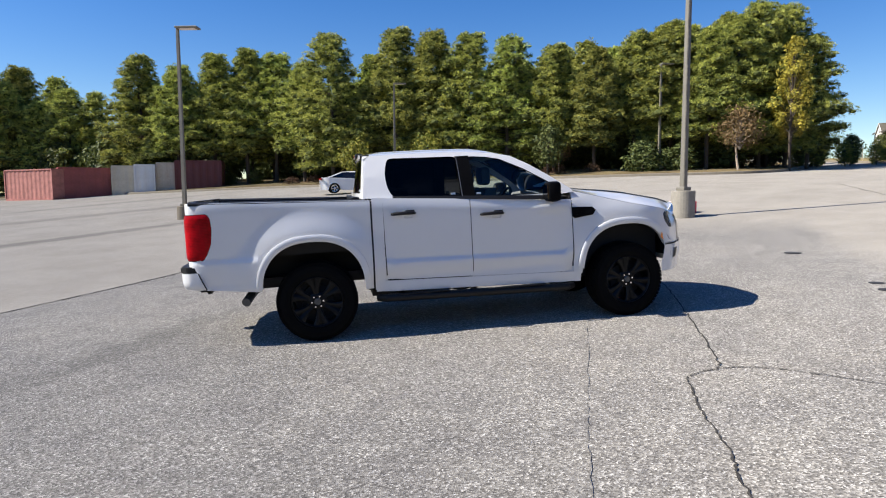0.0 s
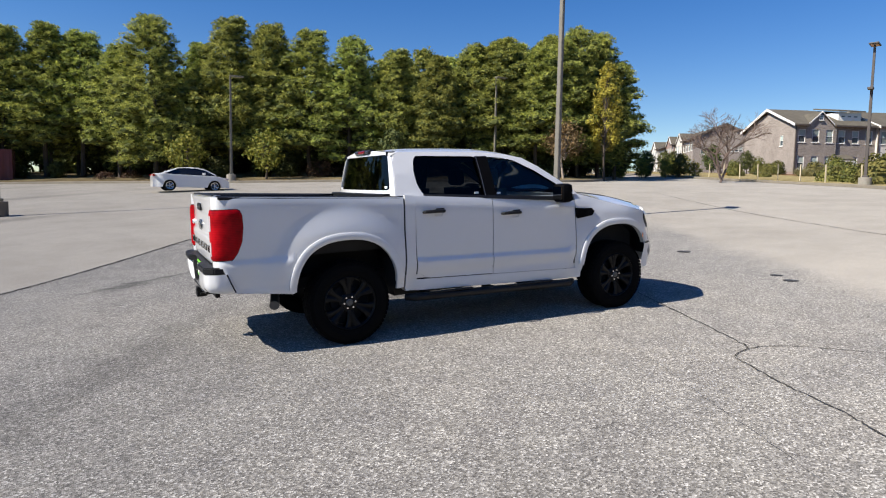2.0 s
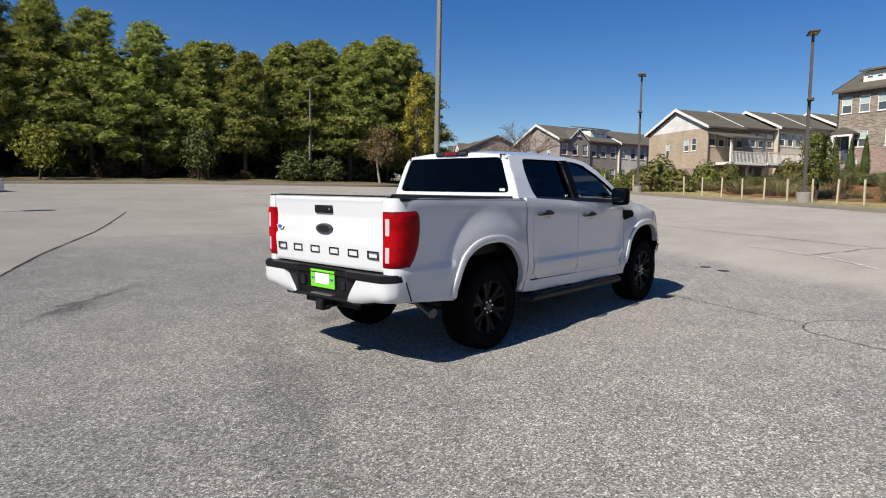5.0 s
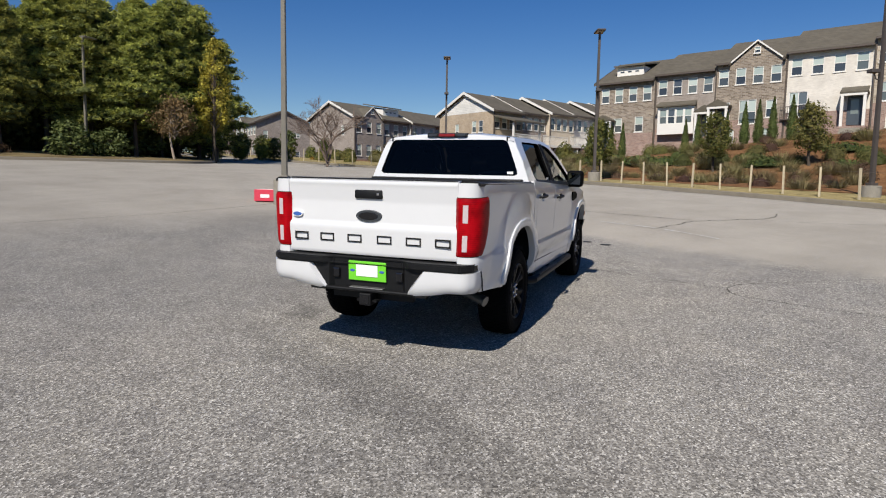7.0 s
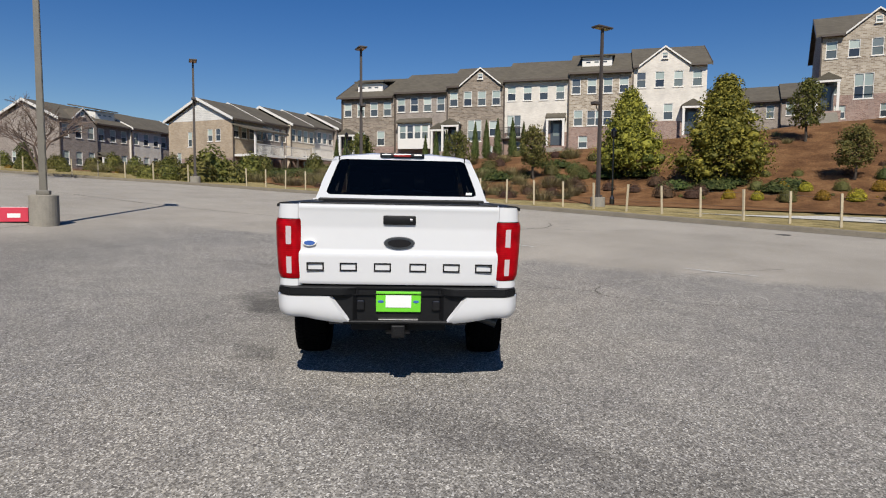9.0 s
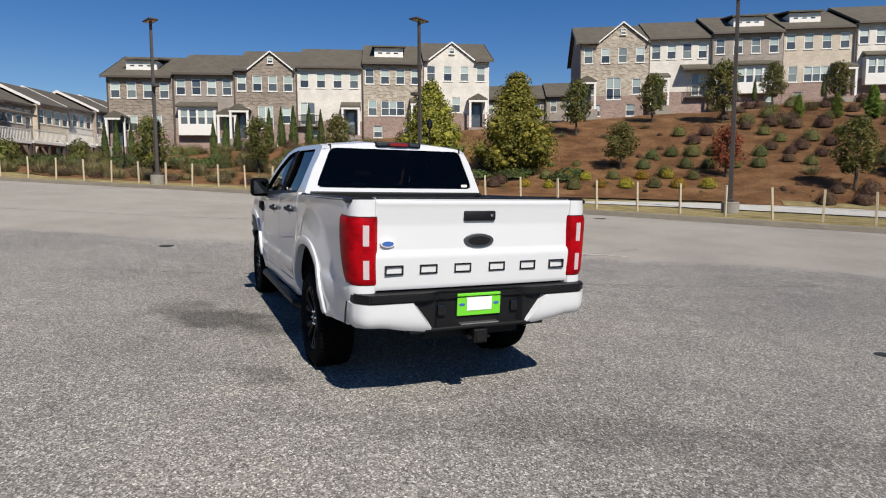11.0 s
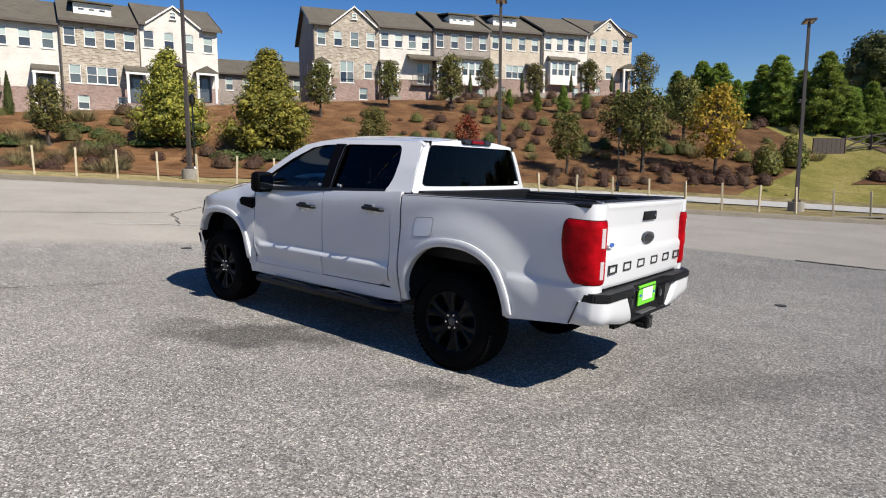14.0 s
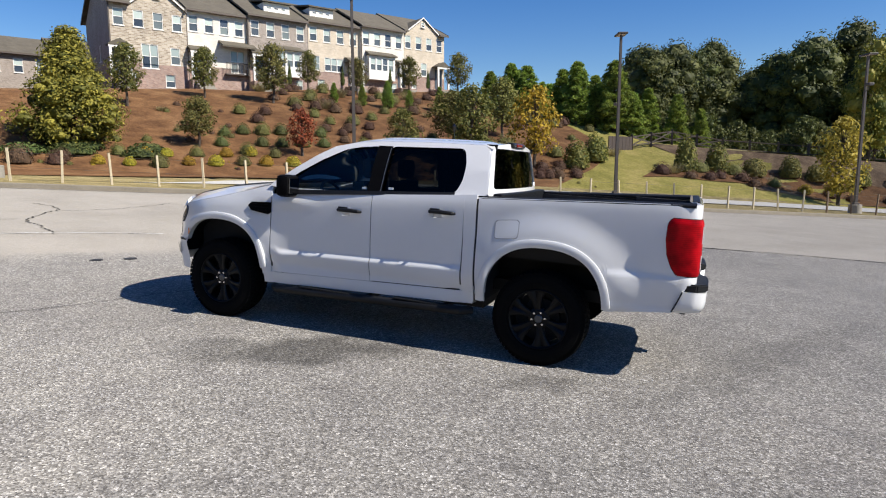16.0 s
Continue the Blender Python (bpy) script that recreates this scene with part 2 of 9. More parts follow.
def ground_mix(name, cols, scale, bump=0.6, size=0.05):
    m, nt, b = material(name)
    vec = coords(nt)
    a = noise_of(nt, vec, scale, 6, 0.65)
    f = noise_of(nt, vec, scale * 14, 5, 0.7)
    n = len(cols)
    c = ramp(nt, a, [(0.32 + 0.36 * i / (n - 1), k) for i, k in enumerate(cols)])
    c = mixed(nt, c, ramp(nt, f, [(0.3, (0.6, 0.6, 0.6)), (0.72, (1.35, 1.35, 1.35))]), 1.0, "MULTIPLY")
    nt.links.new(c, b.inputs["Base Color"])
    b.inputs["Roughness"].default_value = 0.95
    b.inputs["Diffuse Roughness"].default_value = 1.0
    b.inputs["Specular IOR Level"].default_value = 0.15
    bump_of(nt, b, f, bump, size)
    return m


def masonry(name, cols, wide, high, joint, mortar=(0.42, 0.40, 0.37), rough=0.85):
    """Courses of brick or cut stone, each piece of its own shade."""
    m, nt, b = material(name)
    vec = coords(nt)
    tex = node(nt, "TexBrick", Scale=1.0)
    sw = nt.nodes.new("ShaderNodeSeparateXYZ")
    nt.links.new(vec, sw.inputs[0])
    sm = nt.nodes.new("ShaderNodeMath")
    nt.links.new(sw.outputs[0], sm.inputs[0])
    nt.links.new(sw.outputs[1], sm.inputs[1])
    cb = nt.nodes.new("ShaderNodeCombineXYZ")
    nt.links.new(sm.outputs[0], cb.inputs[0])
    nt.links.new(sw.outputs[2], cb.inputs[1])
    nt.links.new(cb.outputs[0], tex.inputs["Vector"])
    tex.inputs["Brick Width"].default_value, tex.inputs["Row Height"].default_value = wide, high
    tex.inputs["Mortar Size"].default_value = joint
    tex.inputs["Color1"].default_value, tex.inputs["Color2"].default_value = (0, 0, 0, 1), (1, 1, 1, 1)
    tex.inputs["Mortar"].default_value = (0.5, 0.5, 0.5, 1)
    n = len(cols)
    c = ramp(nt, tex.outputs["Color"], [(i / (n - 1), k) for i, k in enumerate(cols)])
    c = mixed(nt, c, mortar, tex.outputs["Fac"])
    c = mixed(nt, c, ramp(nt, noise_of(nt, vec, 0.7, 5), [(0.3, (0.85, 0.85, 0.85)), (0.7, (1.1, 1.1, 1.1))]), 1.0, "MULTIPLY")
    nt.links.new(c, b.inputs["Base Color"])
    b.inputs["Roughness"].default_value = rough
    bump_of(nt, b, tex.outputs["Fac"], -0.5, 0.02)
    return m


def lens(name, color):
    """A moulded lens over a ribbed, darker reflector."""
    m, nt, b = material(name)
    vec = coords(nt)
    blot = noise_of(nt, vec, 9, 3)
    rib = node(nt, "TexWave", Scale=22.0, Distortion=1.5)
    rib.bands_direction = "Z"
    nt.links.new(vec, rib.inputs["Vector"])
    lo = tuple(c * 0.22 for c in color)
    c1 = ramp(nt, blot, [(0.36, lo), (0.60, color)])
    c2 = ramp(nt, rib.outputs["Fac"], [(0.2, tuple(c * 0.7 for c in color)), (0.8, color)])
    nt.links.new(mixed(nt, c1, c2, 0.45), b.inputs["Base Color"])
    b.inputs["Roughness"].default_value = 0.4
    b.inputs["Specular IOR Level"].default_value = 0.03
    b.inputs["Coat Weight"].default_value = 0.14
    b.inputs["Coat Roughness"].default_value = 0.02
    return m


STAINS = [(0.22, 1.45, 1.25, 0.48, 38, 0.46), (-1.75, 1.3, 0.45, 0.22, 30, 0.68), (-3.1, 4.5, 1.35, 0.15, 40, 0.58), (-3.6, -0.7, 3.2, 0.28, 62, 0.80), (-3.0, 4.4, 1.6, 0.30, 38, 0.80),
          (-9.6, 15.5, 7.0, 0.75, 39, 0.60), (-12.0, 26.0, 13.0, 1.2, 35, 0.72), (-14.0, 36.0, 13.0, 0.9, 38, 0.78), (-8.0, 2.0, 2.0, 0.5, 60, 0.84), (6.0, -6.0, 6.0, 1.2, -40, 0.90), (4.0, 6.5, 6.0, 1.5, 15, 0.90)]
ASPHALT = asphalt()
WHITE_PAINT = plain("white_car_paint", (0.69, 0.69, 0.687), 0.30, coat=1.0, vary=0.015, scale=1.2)
BLACK_TRIM = plain("black_plastic", (0.007, 0.007, 0.0075), 0.5, spec=0.3, vary=0.25, scale=14, bump=0.25, bump_scale=300)
GLOSS_BLACK = plain("gloss_black", (0.008, 0.008, 0.009), 0.18, vary=0.2, scale=10, coat=0.5)
DEEP_BLACK = plain("deep_black_trim", (0.004, 0.004, 0.0045), 0.5, spec=0.03, vary=0.2, scale=12)
LAMP_GLASS = plain("smoked_lamp_glass", (0.03, 0.035, 0.045), 0.2, coat=0.1, vary=0.5, scale=16)
TYRE_RUBBER = plain("tyre_rubber", (0.004, 0.004, 0.004), 0.9, spec=0.08, vary=0.3, scale=20, bump=0.3, bump_scale=120)
RIM_BLACK = plain("black_wheel_paint", (0.0045, 0.0045, 0.0048), 0.42, spec=0.2, vary=0.3, scale=12)
CHROME = plain("bright_metal", (0.75, 0.75, 0.76), 0.18, metal=1.0, vary=0.05)
MIRROR_DARK = plain("tinted_mirror", (0.16, 0.17, 0.18), 0.03, metal=1.0, vary=0.03)
STEEL = plain("dull_steel", (0.30, 0.29, 0.28), 0.5, metal=0.9, vary=0.25)
RED_LENS = lens("red_lens", (0.42, 0.003, 0.008))
DARK_RED = plain("dark_red_lens", (0.22, 0.006, 0.010), 0.15, coat=0.8, vary=0.3, scale=18)
CLEAR_LENS = plain("clear_lens", (0.56, 0.47, 0.47), 0.15, coat=0.8, vary=0.12, scale=40)
AMBER_LENS = plain("amber_lens", (0.75, 0.20, 0.03), 0.2, coat=0.6, vary=0.1)
DARK_CABIN = plain("dark_cabin_trim", (0.02, 0.02, 0.022), 0.8, vary=0.2)
SEAT_CLOTH = plain("grey_seat_cloth", (0.055, 0.055, 0.06), 0.9, vary=0.2, scale=30)
PRIVACY_GLASS = glass("privacy_glass", (0.05, 0.05, 0.055), ior=1.27)
CLEAR_GLASS = glass("side_glass", (0.74, 0.82, 0.78))
PLATE_GREEN = plain("green_plate", (0.16, 0.62, 0.03), 0.45, vary=0.05)
PLATE_WHITE = plain("white_plate", (0.85, 0.85, 0.82), 0.5, vary=0.03)
BADGE_BLUE = plain("blue_badge", (0.05, 0.13, 0.42), 0.25, coat=0.7, vary=0.1)
BADGE_DARK = plain("dark_badge", (0.04, 0.045, 0.05), 0.3, coat=0.6, vary=0.2, scale=40)
POLE_BRONZE = plain("weathered_bronze_paint", (0.16, 0.145, 0.115), 0.55, vary=0.22, scale=3)
POLE_DARK = plain("dark_bronze_paint", (0.07, 0.058, 0.05), 0.55, vary=0.22, scale=3)
CONCRETE = plain("cast_concrete", (0.27, 0.245, 0.20), 0.9, vary=0.25, scale=5, bump=0.5, bump_scale=60)
CONCRETE_DARK = plain("dark_concrete", (0.13, 0.11, 0.085), 0.9, vary=0.25, scale=5, bump=0.5, bump_scale=60)
KERB = plain("kerb_concrete", (0.19, 0.165, 0.125), 0.9, vary=0.25, scale=2.5, bump=0.4)
WOOD_POST = plain("pale_fence_wood", (0.50, 0.42, 0.28), 0.85, vary=0.25, scale=9, bump=0.4)
WOOD_BROWN = plain("weathered_brown_wood", (0.17, 0.12, 0.075), 0.85, vary=0.3, scale=9, bump=0.4)
DARK_WOOD = plain("dark_stained_wood", (0.055, 0.04, 0.032), 0.8, vary=0.35, scale=7)
PALE_BARK = plain("pale_bark", (0.30, 0.24, 0.18), 0.9, vary=0.3, scale=8, bump=0.5, bump_scale=40)
# dark green that stands for the shade inside the pine crowns
CROWN_SHADE = plain("pine_crown_shade", (0.085, 0.097, 0.032), 0.95, vary=0.5, scale=14, spec=0.1)
BARK = plain("bark", (0.075, 0.058, 0.043), 0.95, vary=0.4, scale=9, bump=0.8, bump_scale=30)
ROAD = ground_mix("pale_road_surface", [(0.36, 0.345, 0.31), (0.45, 0.43, 0.395)], 1.2, 0.3, 0.01)
VERGE = ground_mix("dry_verge_grass", [(0.14, 0.115, 0.05), (0.23, 0.185, 0.085), (0.33, 0.265, 0.13)], 1.6)
LAWN = ground_mix("mown_lawn", [(0.165, 0.15, 0.035), (0.235, 0.205, 0.055), (0.31, 0.25, 0.085)], 0.5)
MULCH = ground_mix("pine_straw_mulch", [(0.076, 0.037, 0.0165), (0.136, 0.068, 0.030), (0.205, 0.113, 0.052)], 0.6)
LITTER = ground_mix("forest_floor_litter", [(0.08, 0.06, 0.03), (0.15, 0.11, 0.055), (0.21, 0.17, 0.08)], 0.8)

# ---- the land ----
# a runs along the edge of the lot, s outwards from its line of lamp posts


def edge_line(a):
    if a < 0:
        return 0.37 * a
    if a > 63:
        return -0.36 * (a - 63)
    return 5.7 * (1 - ((a - 32) / 31.5) ** 2) + 0.17


def to_xy(a, s):
    b = edge_line(a) + s
    return -10.7 + 0.684 * a + 0.7295 * b, -32.0 + 0.7295 * a - 0.684 * b


def to_as(x, y):
    dx, dy = x + 10.7, y + 32.0
    a = 0.684 * dx + 0.7295 * dy
    return a, 0.7295 * dx - 0.684 * dy - edge_line(a)


def eased(v, limit, room):
    if abs(v) < limit:
        return v
    return math.copysign(limit + room * math.tanh((abs(v) - limit) / room), v)


def lot_height(x, y):
    far = 0.045 * (math.log1p(math.exp((eased(y, 60, 15) - 6.5) / 1.5)) * 1.5)
    flat = (1 - step(2.6, 7.5, math.hypot(x, y))) * (0.018 - 0.0215 * x)
    return 0.0606 * eased(x, 45, 15) + 0.0115 * eased(y, 60, 15) + far * (1 - 0.5 * step(15, 36, x)) + flat


def land(x, y):
    """Height of the ground."""
    a, s = to_as(x, y)
    z = lot_height(x, y)
    if s > 8.8:
        rise = float(np.interp(a, (-60, -30, -12, -8, -4, 4, 20, 36, 59, 80, 110), (2.8, 3.3, 3.55, 4.0, 6.17, 8.5, 7.1, 5.4, 2.5, -0.3, -0.8)))
        reach = float(np.interp(a, (-60, -12, -8, -4, 4, 36, 59, 90), (19, 19, 24, 34, 40, 30, 26, 24)))
        foot = float(np.interp(a, (-12, -5), (13.0, 8.8)))
        f = max(0.0, min(1.0, (s - foot) / (reach - foot)))
        z += rise * (0.75 * f + 0.25 * f * f * (3 - 2 * f))
        if a > -10:
            z += 0.10 * math.sin(0.55 * a + 0.3 * s) * f
    return z


A_LINES = [-900, -500, -300, -200, -140, -100] + [-80 + 4 * i for i in range(16)] + [-16 + 2 * i for i in range(18)] + [20 + i for i in range(25)] + [46 + 2 * i for i in range(29)] + [104 + 5 * i for i in range(10)] + [170, 230, 320, 500, 900]


def kerb_s(a):
    """The kerb's distance from the line of lamp posts."""
    return float(np.interp(a, (-60, -5, 1, 8, 15, 25, 33, 38, 44, 50, 62, 90), (-1.6, -1.8, -2.3, -3.2, -3.7, -4.1, -3.8, -3.2, -2.6, -1.9, -1.4, -1.2)))


def sheet(name, lo, hi, n, mat, label, lift=0.0, lift_far=None, a_lines=A_LINES):
    """A strip of ground along the lot, between two edges that change with a."""
    bm = bmesh.new()
    rows = []
    for a in a_lines:
        row = []
        for i in range(n + 1):
            s = lo(a) + (hi(a) - lo(a)) * i / n
            x, y = to_xy(a, s)
            row.append(bm.verts.new((x, y, land(x, y) + lift + ((lift_far - lift) * i / n if lift_far is not None else 0))))
        rows.append(row)
    for p, q in zip(rows, rows[1:]):
        for i in range(n):
            bm.faces.new((p[i], p[i + 1], q[i + 1], q[i]))
    bmesh.ops.recalc_face_normals(bm, faces=bm.faces)
    if sum(f.normal.z for f in bm.faces) < 0:
        bmesh.ops.reverse_faces(bm, faces=bm.faces)
    return tagged(part(name, bm, mat, smooth=True), label, kind="structure")


def road_near(a):
    return float(np.interp(a, (10, 20, 25, 29, 33, 37), (2.0, 2.1, 1.5, 0.6, -0.5, -1.2)))


def road_far(a):
    return float(np.interp(a, (14, 20, 25, 29.5, 33, 37), (8.8, 8.3, 7.0, 4.2, 1.0, -1.1)))


def bank_foot(a):
    return float(np.interp(a, (10, 18, 25, 30, 34, 38, 44, 58, 66), (9.3, 9.2, 8.0, 5.6, 3.2, 1.6, 1.2, 2.2, 8.3)))


LOT_T = [-900, -500, -300, -200, -140, -110, -95] + [-85 + 2.5 * i for i in range(21)] + [-32.5 + i for i in range(26)]
bm = bmesh.new()
rows = []
for a in A_LINES:
    row = []
    for s in LOT_T + [kerb_s(a) * 0.5 - 3.5, kerb_s(a) - 0.6, kerb_s(a)]:
        x, y = to_xy(a, s)
        row.append(bm.verts.new((x, y, land(x, y))))
    rows.append(row)
for p, q in zip(rows, rows[1:]):
    for i in range(len(p) - 1):
        bm.faces.new((p[i], p[i + 1], q[i + 1], q[i]))
bmesh.ops.recalc_face_normals(bm, faces=bm.faces)
if sum(f.normal.z for f in bm.faces) < 0:
    bmesh.ops.reverse_faces(bm, faces=bm.faces)
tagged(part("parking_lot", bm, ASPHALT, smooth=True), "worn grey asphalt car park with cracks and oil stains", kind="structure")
sheet("verge", lambda a: kerb_s(a) + 0.15, lambda a: 8.45, 12, VERGE, "strip of dry yellowed grass between kerb and road", 0.13, 0.0)
sheet("road", road_near, road_far, 5, ROAD, "pale concrete road below the planted bank", 0.115, 0.05, [a for a in A_LINES if a < 36.9] + [36.9])
FOOT_A = [10 + 2 * i for i in range(28)]
sheet("bank_foot", bank_foot, lambda a: 8.5, 6, MULCH, "mulched strip at the foot of the bank", 0.10, 0.012, [a for a in FOOT_A if bank_foot(a) < 8.4])
HILL_S = [8.4, 9.2, 10.5, 12, 13, 14, 15, 16, 17, 18, 19, 20, 22, 24, 26, 28, 30, 33, 36, 39, 42, 46, 52, 60, 75, 100, 150, 250, 450, 900]


def lawn_edge(s):
    return float(np.interp(s, (8.4, 10, 15, 21, 40), (10.5, 9.6, 4.0, -1.5, -3.0)))


def patch(name, a_of, mat, label, s_list, n):
    """A stretch of ground between two edges that change with s."""
    bm = bmesh.new()
    rows = []
    for s in s_list:
        row = []
        for i in range(n + 1):
            x, y = to_xy(a_of(s, i / n), s)
            row.append(bm.verts.new((x, y, land(x, y))))
        rows.append(row)
    for p, q in zip(rows, rows[1:]):
        for i in range(n):
            bm.faces.new((p[i], p[i + 1], q[i + 1], q[i]))
    bmesh.ops.recalc_face_normals(bm, faces=bm.faces)
    if sum(f.normal.z for f in bm.faces) < 0:
        bmesh.ops.reverse_faces(bm, faces=bm.faces)
    return tagged(part(name, bm, mat, smooth=True), label, kind="structure")


patch("planted_bank", lambda s, t: lawn_edge(s) + 900 * t ** 2.2, MULCH, "steep bank covered in reddish pine straw mulch", HILL_S, 110)
patch("lawn", lambda s, t: lawn_edge(s) - 900 * t ** 2.2, LAWN, "mown sunlit lawn slope, slightly yellowed", HILL_S, 90)
sheet("roadside_grass", lambda a: 8.46, lambda a: 9.7, 3, VERGE, "strip of dry grass at the foot of the bank", 0.03, 0.03, [a for a in A_LINES if a <= 22])

def crest(a):
    return float(np.interp(a, (-12, -8, -4), (19.2, 23.0, 25.0)))


EARTH = ground_mix("bare_brown_earth", [(0.075, 0.048, 0.030), (0.135, 0.092, 0.058), (0.20, 0.145, 0.085)], 0.9)
sheet("earth_bank", lambda a: 12.6, crest, 16, EARTH, "bank of bare brown earth below a strip of straw", 0.05, 0.05, [-60 + 2 * i for i in range(28)])
sheet("straw_strip", lambda a: crest(a) - 0.2, lambda a: crest(a) + 1.8 + 0.6 * math.sin(0.7 * a), 5, VERGE, "strip of straw-coloured grass above the earth bank", 0.07, 0.07, [-60 + 2 * i for i in range(26)])

# kerb along the lot
bm = bmesh.new()
prof = [(-0.20, 0.008), (-0.02, 0.012), (0.0, 0.13), (0.03, 0.15), (0.16, 0.15), (0.16, -0.02)]
rows = []
for a in [v for v in A_LINES if -100 <= v <= 170]:
    row = []
    for s, h in prof:
        x, y = to_xy(a, kerb_s(a) + s)
        row.append(bm.verts.new((x, y, land(x, y) + h)))
    rows.append(row)
for p, q in zip(rows, rows[1:]):
    for i in range(len(prof) - 1):
        bm.faces.new((p[i], p[i + 1], q[i + 1], q[i]))
bmesh.ops.recalc_face_normals(bm, faces=bm.faces)
tagged(part("kerb", bm, KERB), "weathered concrete kerb edging the car park", kind="structure")

# wooded ground with its own kerb
WOOD_EDGE = [(-120, 62), (-60, 60), (-30, 53), (-8, 44), (2, 37.2), (10, 33), (16, 28.4), (21, 25.8), (24, 25.9), (27, 27.8), (30, 31), (36, 37), (44, 52), (60, 90)]


def smooth_line(pts, n):
    out = []
    for i in range(len(pts) - 1):
        p0, p1, p2, p3 = (Vector(pts[max(0, min(len(pts) - 1, i + k))]) for k in (-1, 0, 1, 2))
        for j in range(n):
            t = j / n
            out.append(0.5 * ((2 * p1) + (p2 - p0) * t + (2 * p0 - 5 * p1 + 4 * p2 - p3) * t * t + (3 * p1 - p0 - 3 * p2 + p3) * t ** 3))
    return out + [Vector(pts[-1])]


edge = smooth_line(WOOD_EDGE, 6)
bm = bmesh.new()
rows = []
for p in edge:
    row = []
    for d in (0.13, 1.0, 2.5, 5, 9, 15, 25, 45, 90, 200, 500):
        q = p + Vector((0.12, 1.0)) * d if d > 1.1 else p + Vector((0, d))
        row.append(bm.verts.new((q.x, q.y, land(q.x, q.y) + 0.14 + min(d, 8) * 0.012)))
    rows.append(row)
for p, q in zip(rows, rows[1:]):
    for i in range(len(rows[0]) - 1):
        bm.faces.new((p[i], q[i], q[i + 1], p[i + 1]))
bmesh.ops.recalc_face_normals(bm, faces=bm.faces)
tagged(part("wooded_ground", bm, LITTER, smooth=True), "wooded ground with dry grass and brown leaf litter", kind="structure")
bm = bmesh.new()
rows = []
for p in edge:
    rows.append([bm.verts.new((p.x, p.y + o, land(p.x, p.y) + h)) for o, h in ((-0.02, -0.02), (0, 0.13), (0.03, 0.16), (0.14, 0.16), (0.14, 0.0))])
for p, q in zip(rows, rows[1:]):
    for i in range(4):
        bm.faces.new((p[i], q[i], q[i + 1], p[i + 1]))
bmesh.ops.recalc_face_normals(bm, faces=bm.faces)
tagged(part("kerb", bm, KERB), "pale concrete kerb along the trees", kind="structure")


# cracks: narrow open joints with crumbled dark filling
def on_lot(x, y, lift=0.0):
    p = TILT @ Vector((x, y, 0))
    return Vector((p.x, p.y, land(p.x, p.y) + lift))


def crack(pts, width, seed, label, mat, wander=0.05):
    rnd = random.Random(seed)
    bm = bmesh.new()
    prev = None
    for i, p in enumerate(smooth_line(pts, 14)):
        q = smooth_line(pts, 14)[min(i + 1, 14 * (len(pts) - 1))]
        d = (q - p)
        n = Vector((-d.y, d.x)).normalized() if d.length > 1e-6 else Vector((0, 1))
        off = rnd.uniform(-wander, wander)
        w = width * rnd.uniform(0.45, 1.4)
        a, b = p + n * (off + w), p + n * (off - w)
        cur = [bm.verts.new(on_lot(v.x, v.y, 0.008)) for v in (a, b)]
        if prev:
            bm.faces.new((prev[0], prev[1], cur[1], cur[0]))
        prev = cur
    bmesh.ops.recalc_face_normals(bm, faces=bm.faces)
    return tagged(part("pavement_crack", bm, mat), label, kind="structure")


# mulched bed on the lawn
bm = bmesh.new()
rows = []
for p in smooth_line([(0.2, -42.3), (-2.2, -43.9), (-5.0, -45.2), (-9.0, -46.6), (-14.0, -48.2), (-20.0, -50.0), (-27.0, -52.0)], 6):
    rows.append([bm.verts.new((p.x + 0.25 * o, p.y + o, land(p.x + 0.25 * o, p.y + o) + 0.05)) for o in (-2.2, -1.1, 0.0, 0.9, 1.5 + 0.3 * math.sin(p.x))])
for p, q in zip(rows, rows[1:]):
    for i in range(4):
        bm.faces.new((p[i], q[i], q[i + 1], p[i + 1]))
bmesh.ops.recalc_face_normals(bm, faces=bm.faces)
tagged(part("mulch_bed", bm, MULCH, smooth=True), "bed of brown mulch on the lawn", kind="structure")

CRACK_DARK = ground_mix("crack_filling", [(0.03, 0.028, 0.026), (0.07, 0.066, 0.06)], 6, 0.8, 0.01)
SEAM = ground_mix("faint_seam", [(0.14, 0.132, 0.125), (0.20, 0.19, 0.178)], 9, 0.6, 0.01)
PAINT_LINE = ground_mix("worn_line_paint", [(0.34, 0.33, 0.31), (0.52, 0.51, 0.49)], 7, 0.2, 0.004)
DARK_LONG = "dark crack running across the car park"
crack([(3.9, 3.2), (3.2, 1.5), (2.64, 0.0), (1.95, -1.59), (1.5, -2.6), (1.36, -2.80)], 0.007, 1, DARK_LONG, CRACK_DARK, 0.014)
crack([(1.04, -2.91), (1.0, -3.0), (0.76, -3.53), (0.58, -4.06), (0.39, -4.49), (0.1, -5.4), (-0.3, -7.2)], 0.0062, 2, DARK_LONG, CRACK_DARK, 0.012)
crack([(1.04, -2.91), (1.26, -2.82), (1.54, -2.82), (1.83, -3.0), (2.17, -3.46), (2.6, -4.2), (3.2, -5.4), (3.6, -7.0)], 0.0055, 3, "thin branching crack in the asphalt", CRACK_DARK, 0.010)
crack([(1.3, -0.5), (0.99, -1.26), (0.23, -3.01), (-0.17, -3.96), (-0.7, -5.2)], 0.0022, 21, "faint hairline crack in the asphalt", SEAM, 0.012)
crack([(-9.6, -2.6), (-7.25, 1.3), (-5.8, 3.55), (-4.85, 5.1), (-4.05, 6.5), (-2.85, 8.6), (-2.05, 9.95), (0.0, 13.0), (2.4, 17.3)], 0.026, 4, "long sealed joint in the asphalt", CRACK_DARK, 0.012)
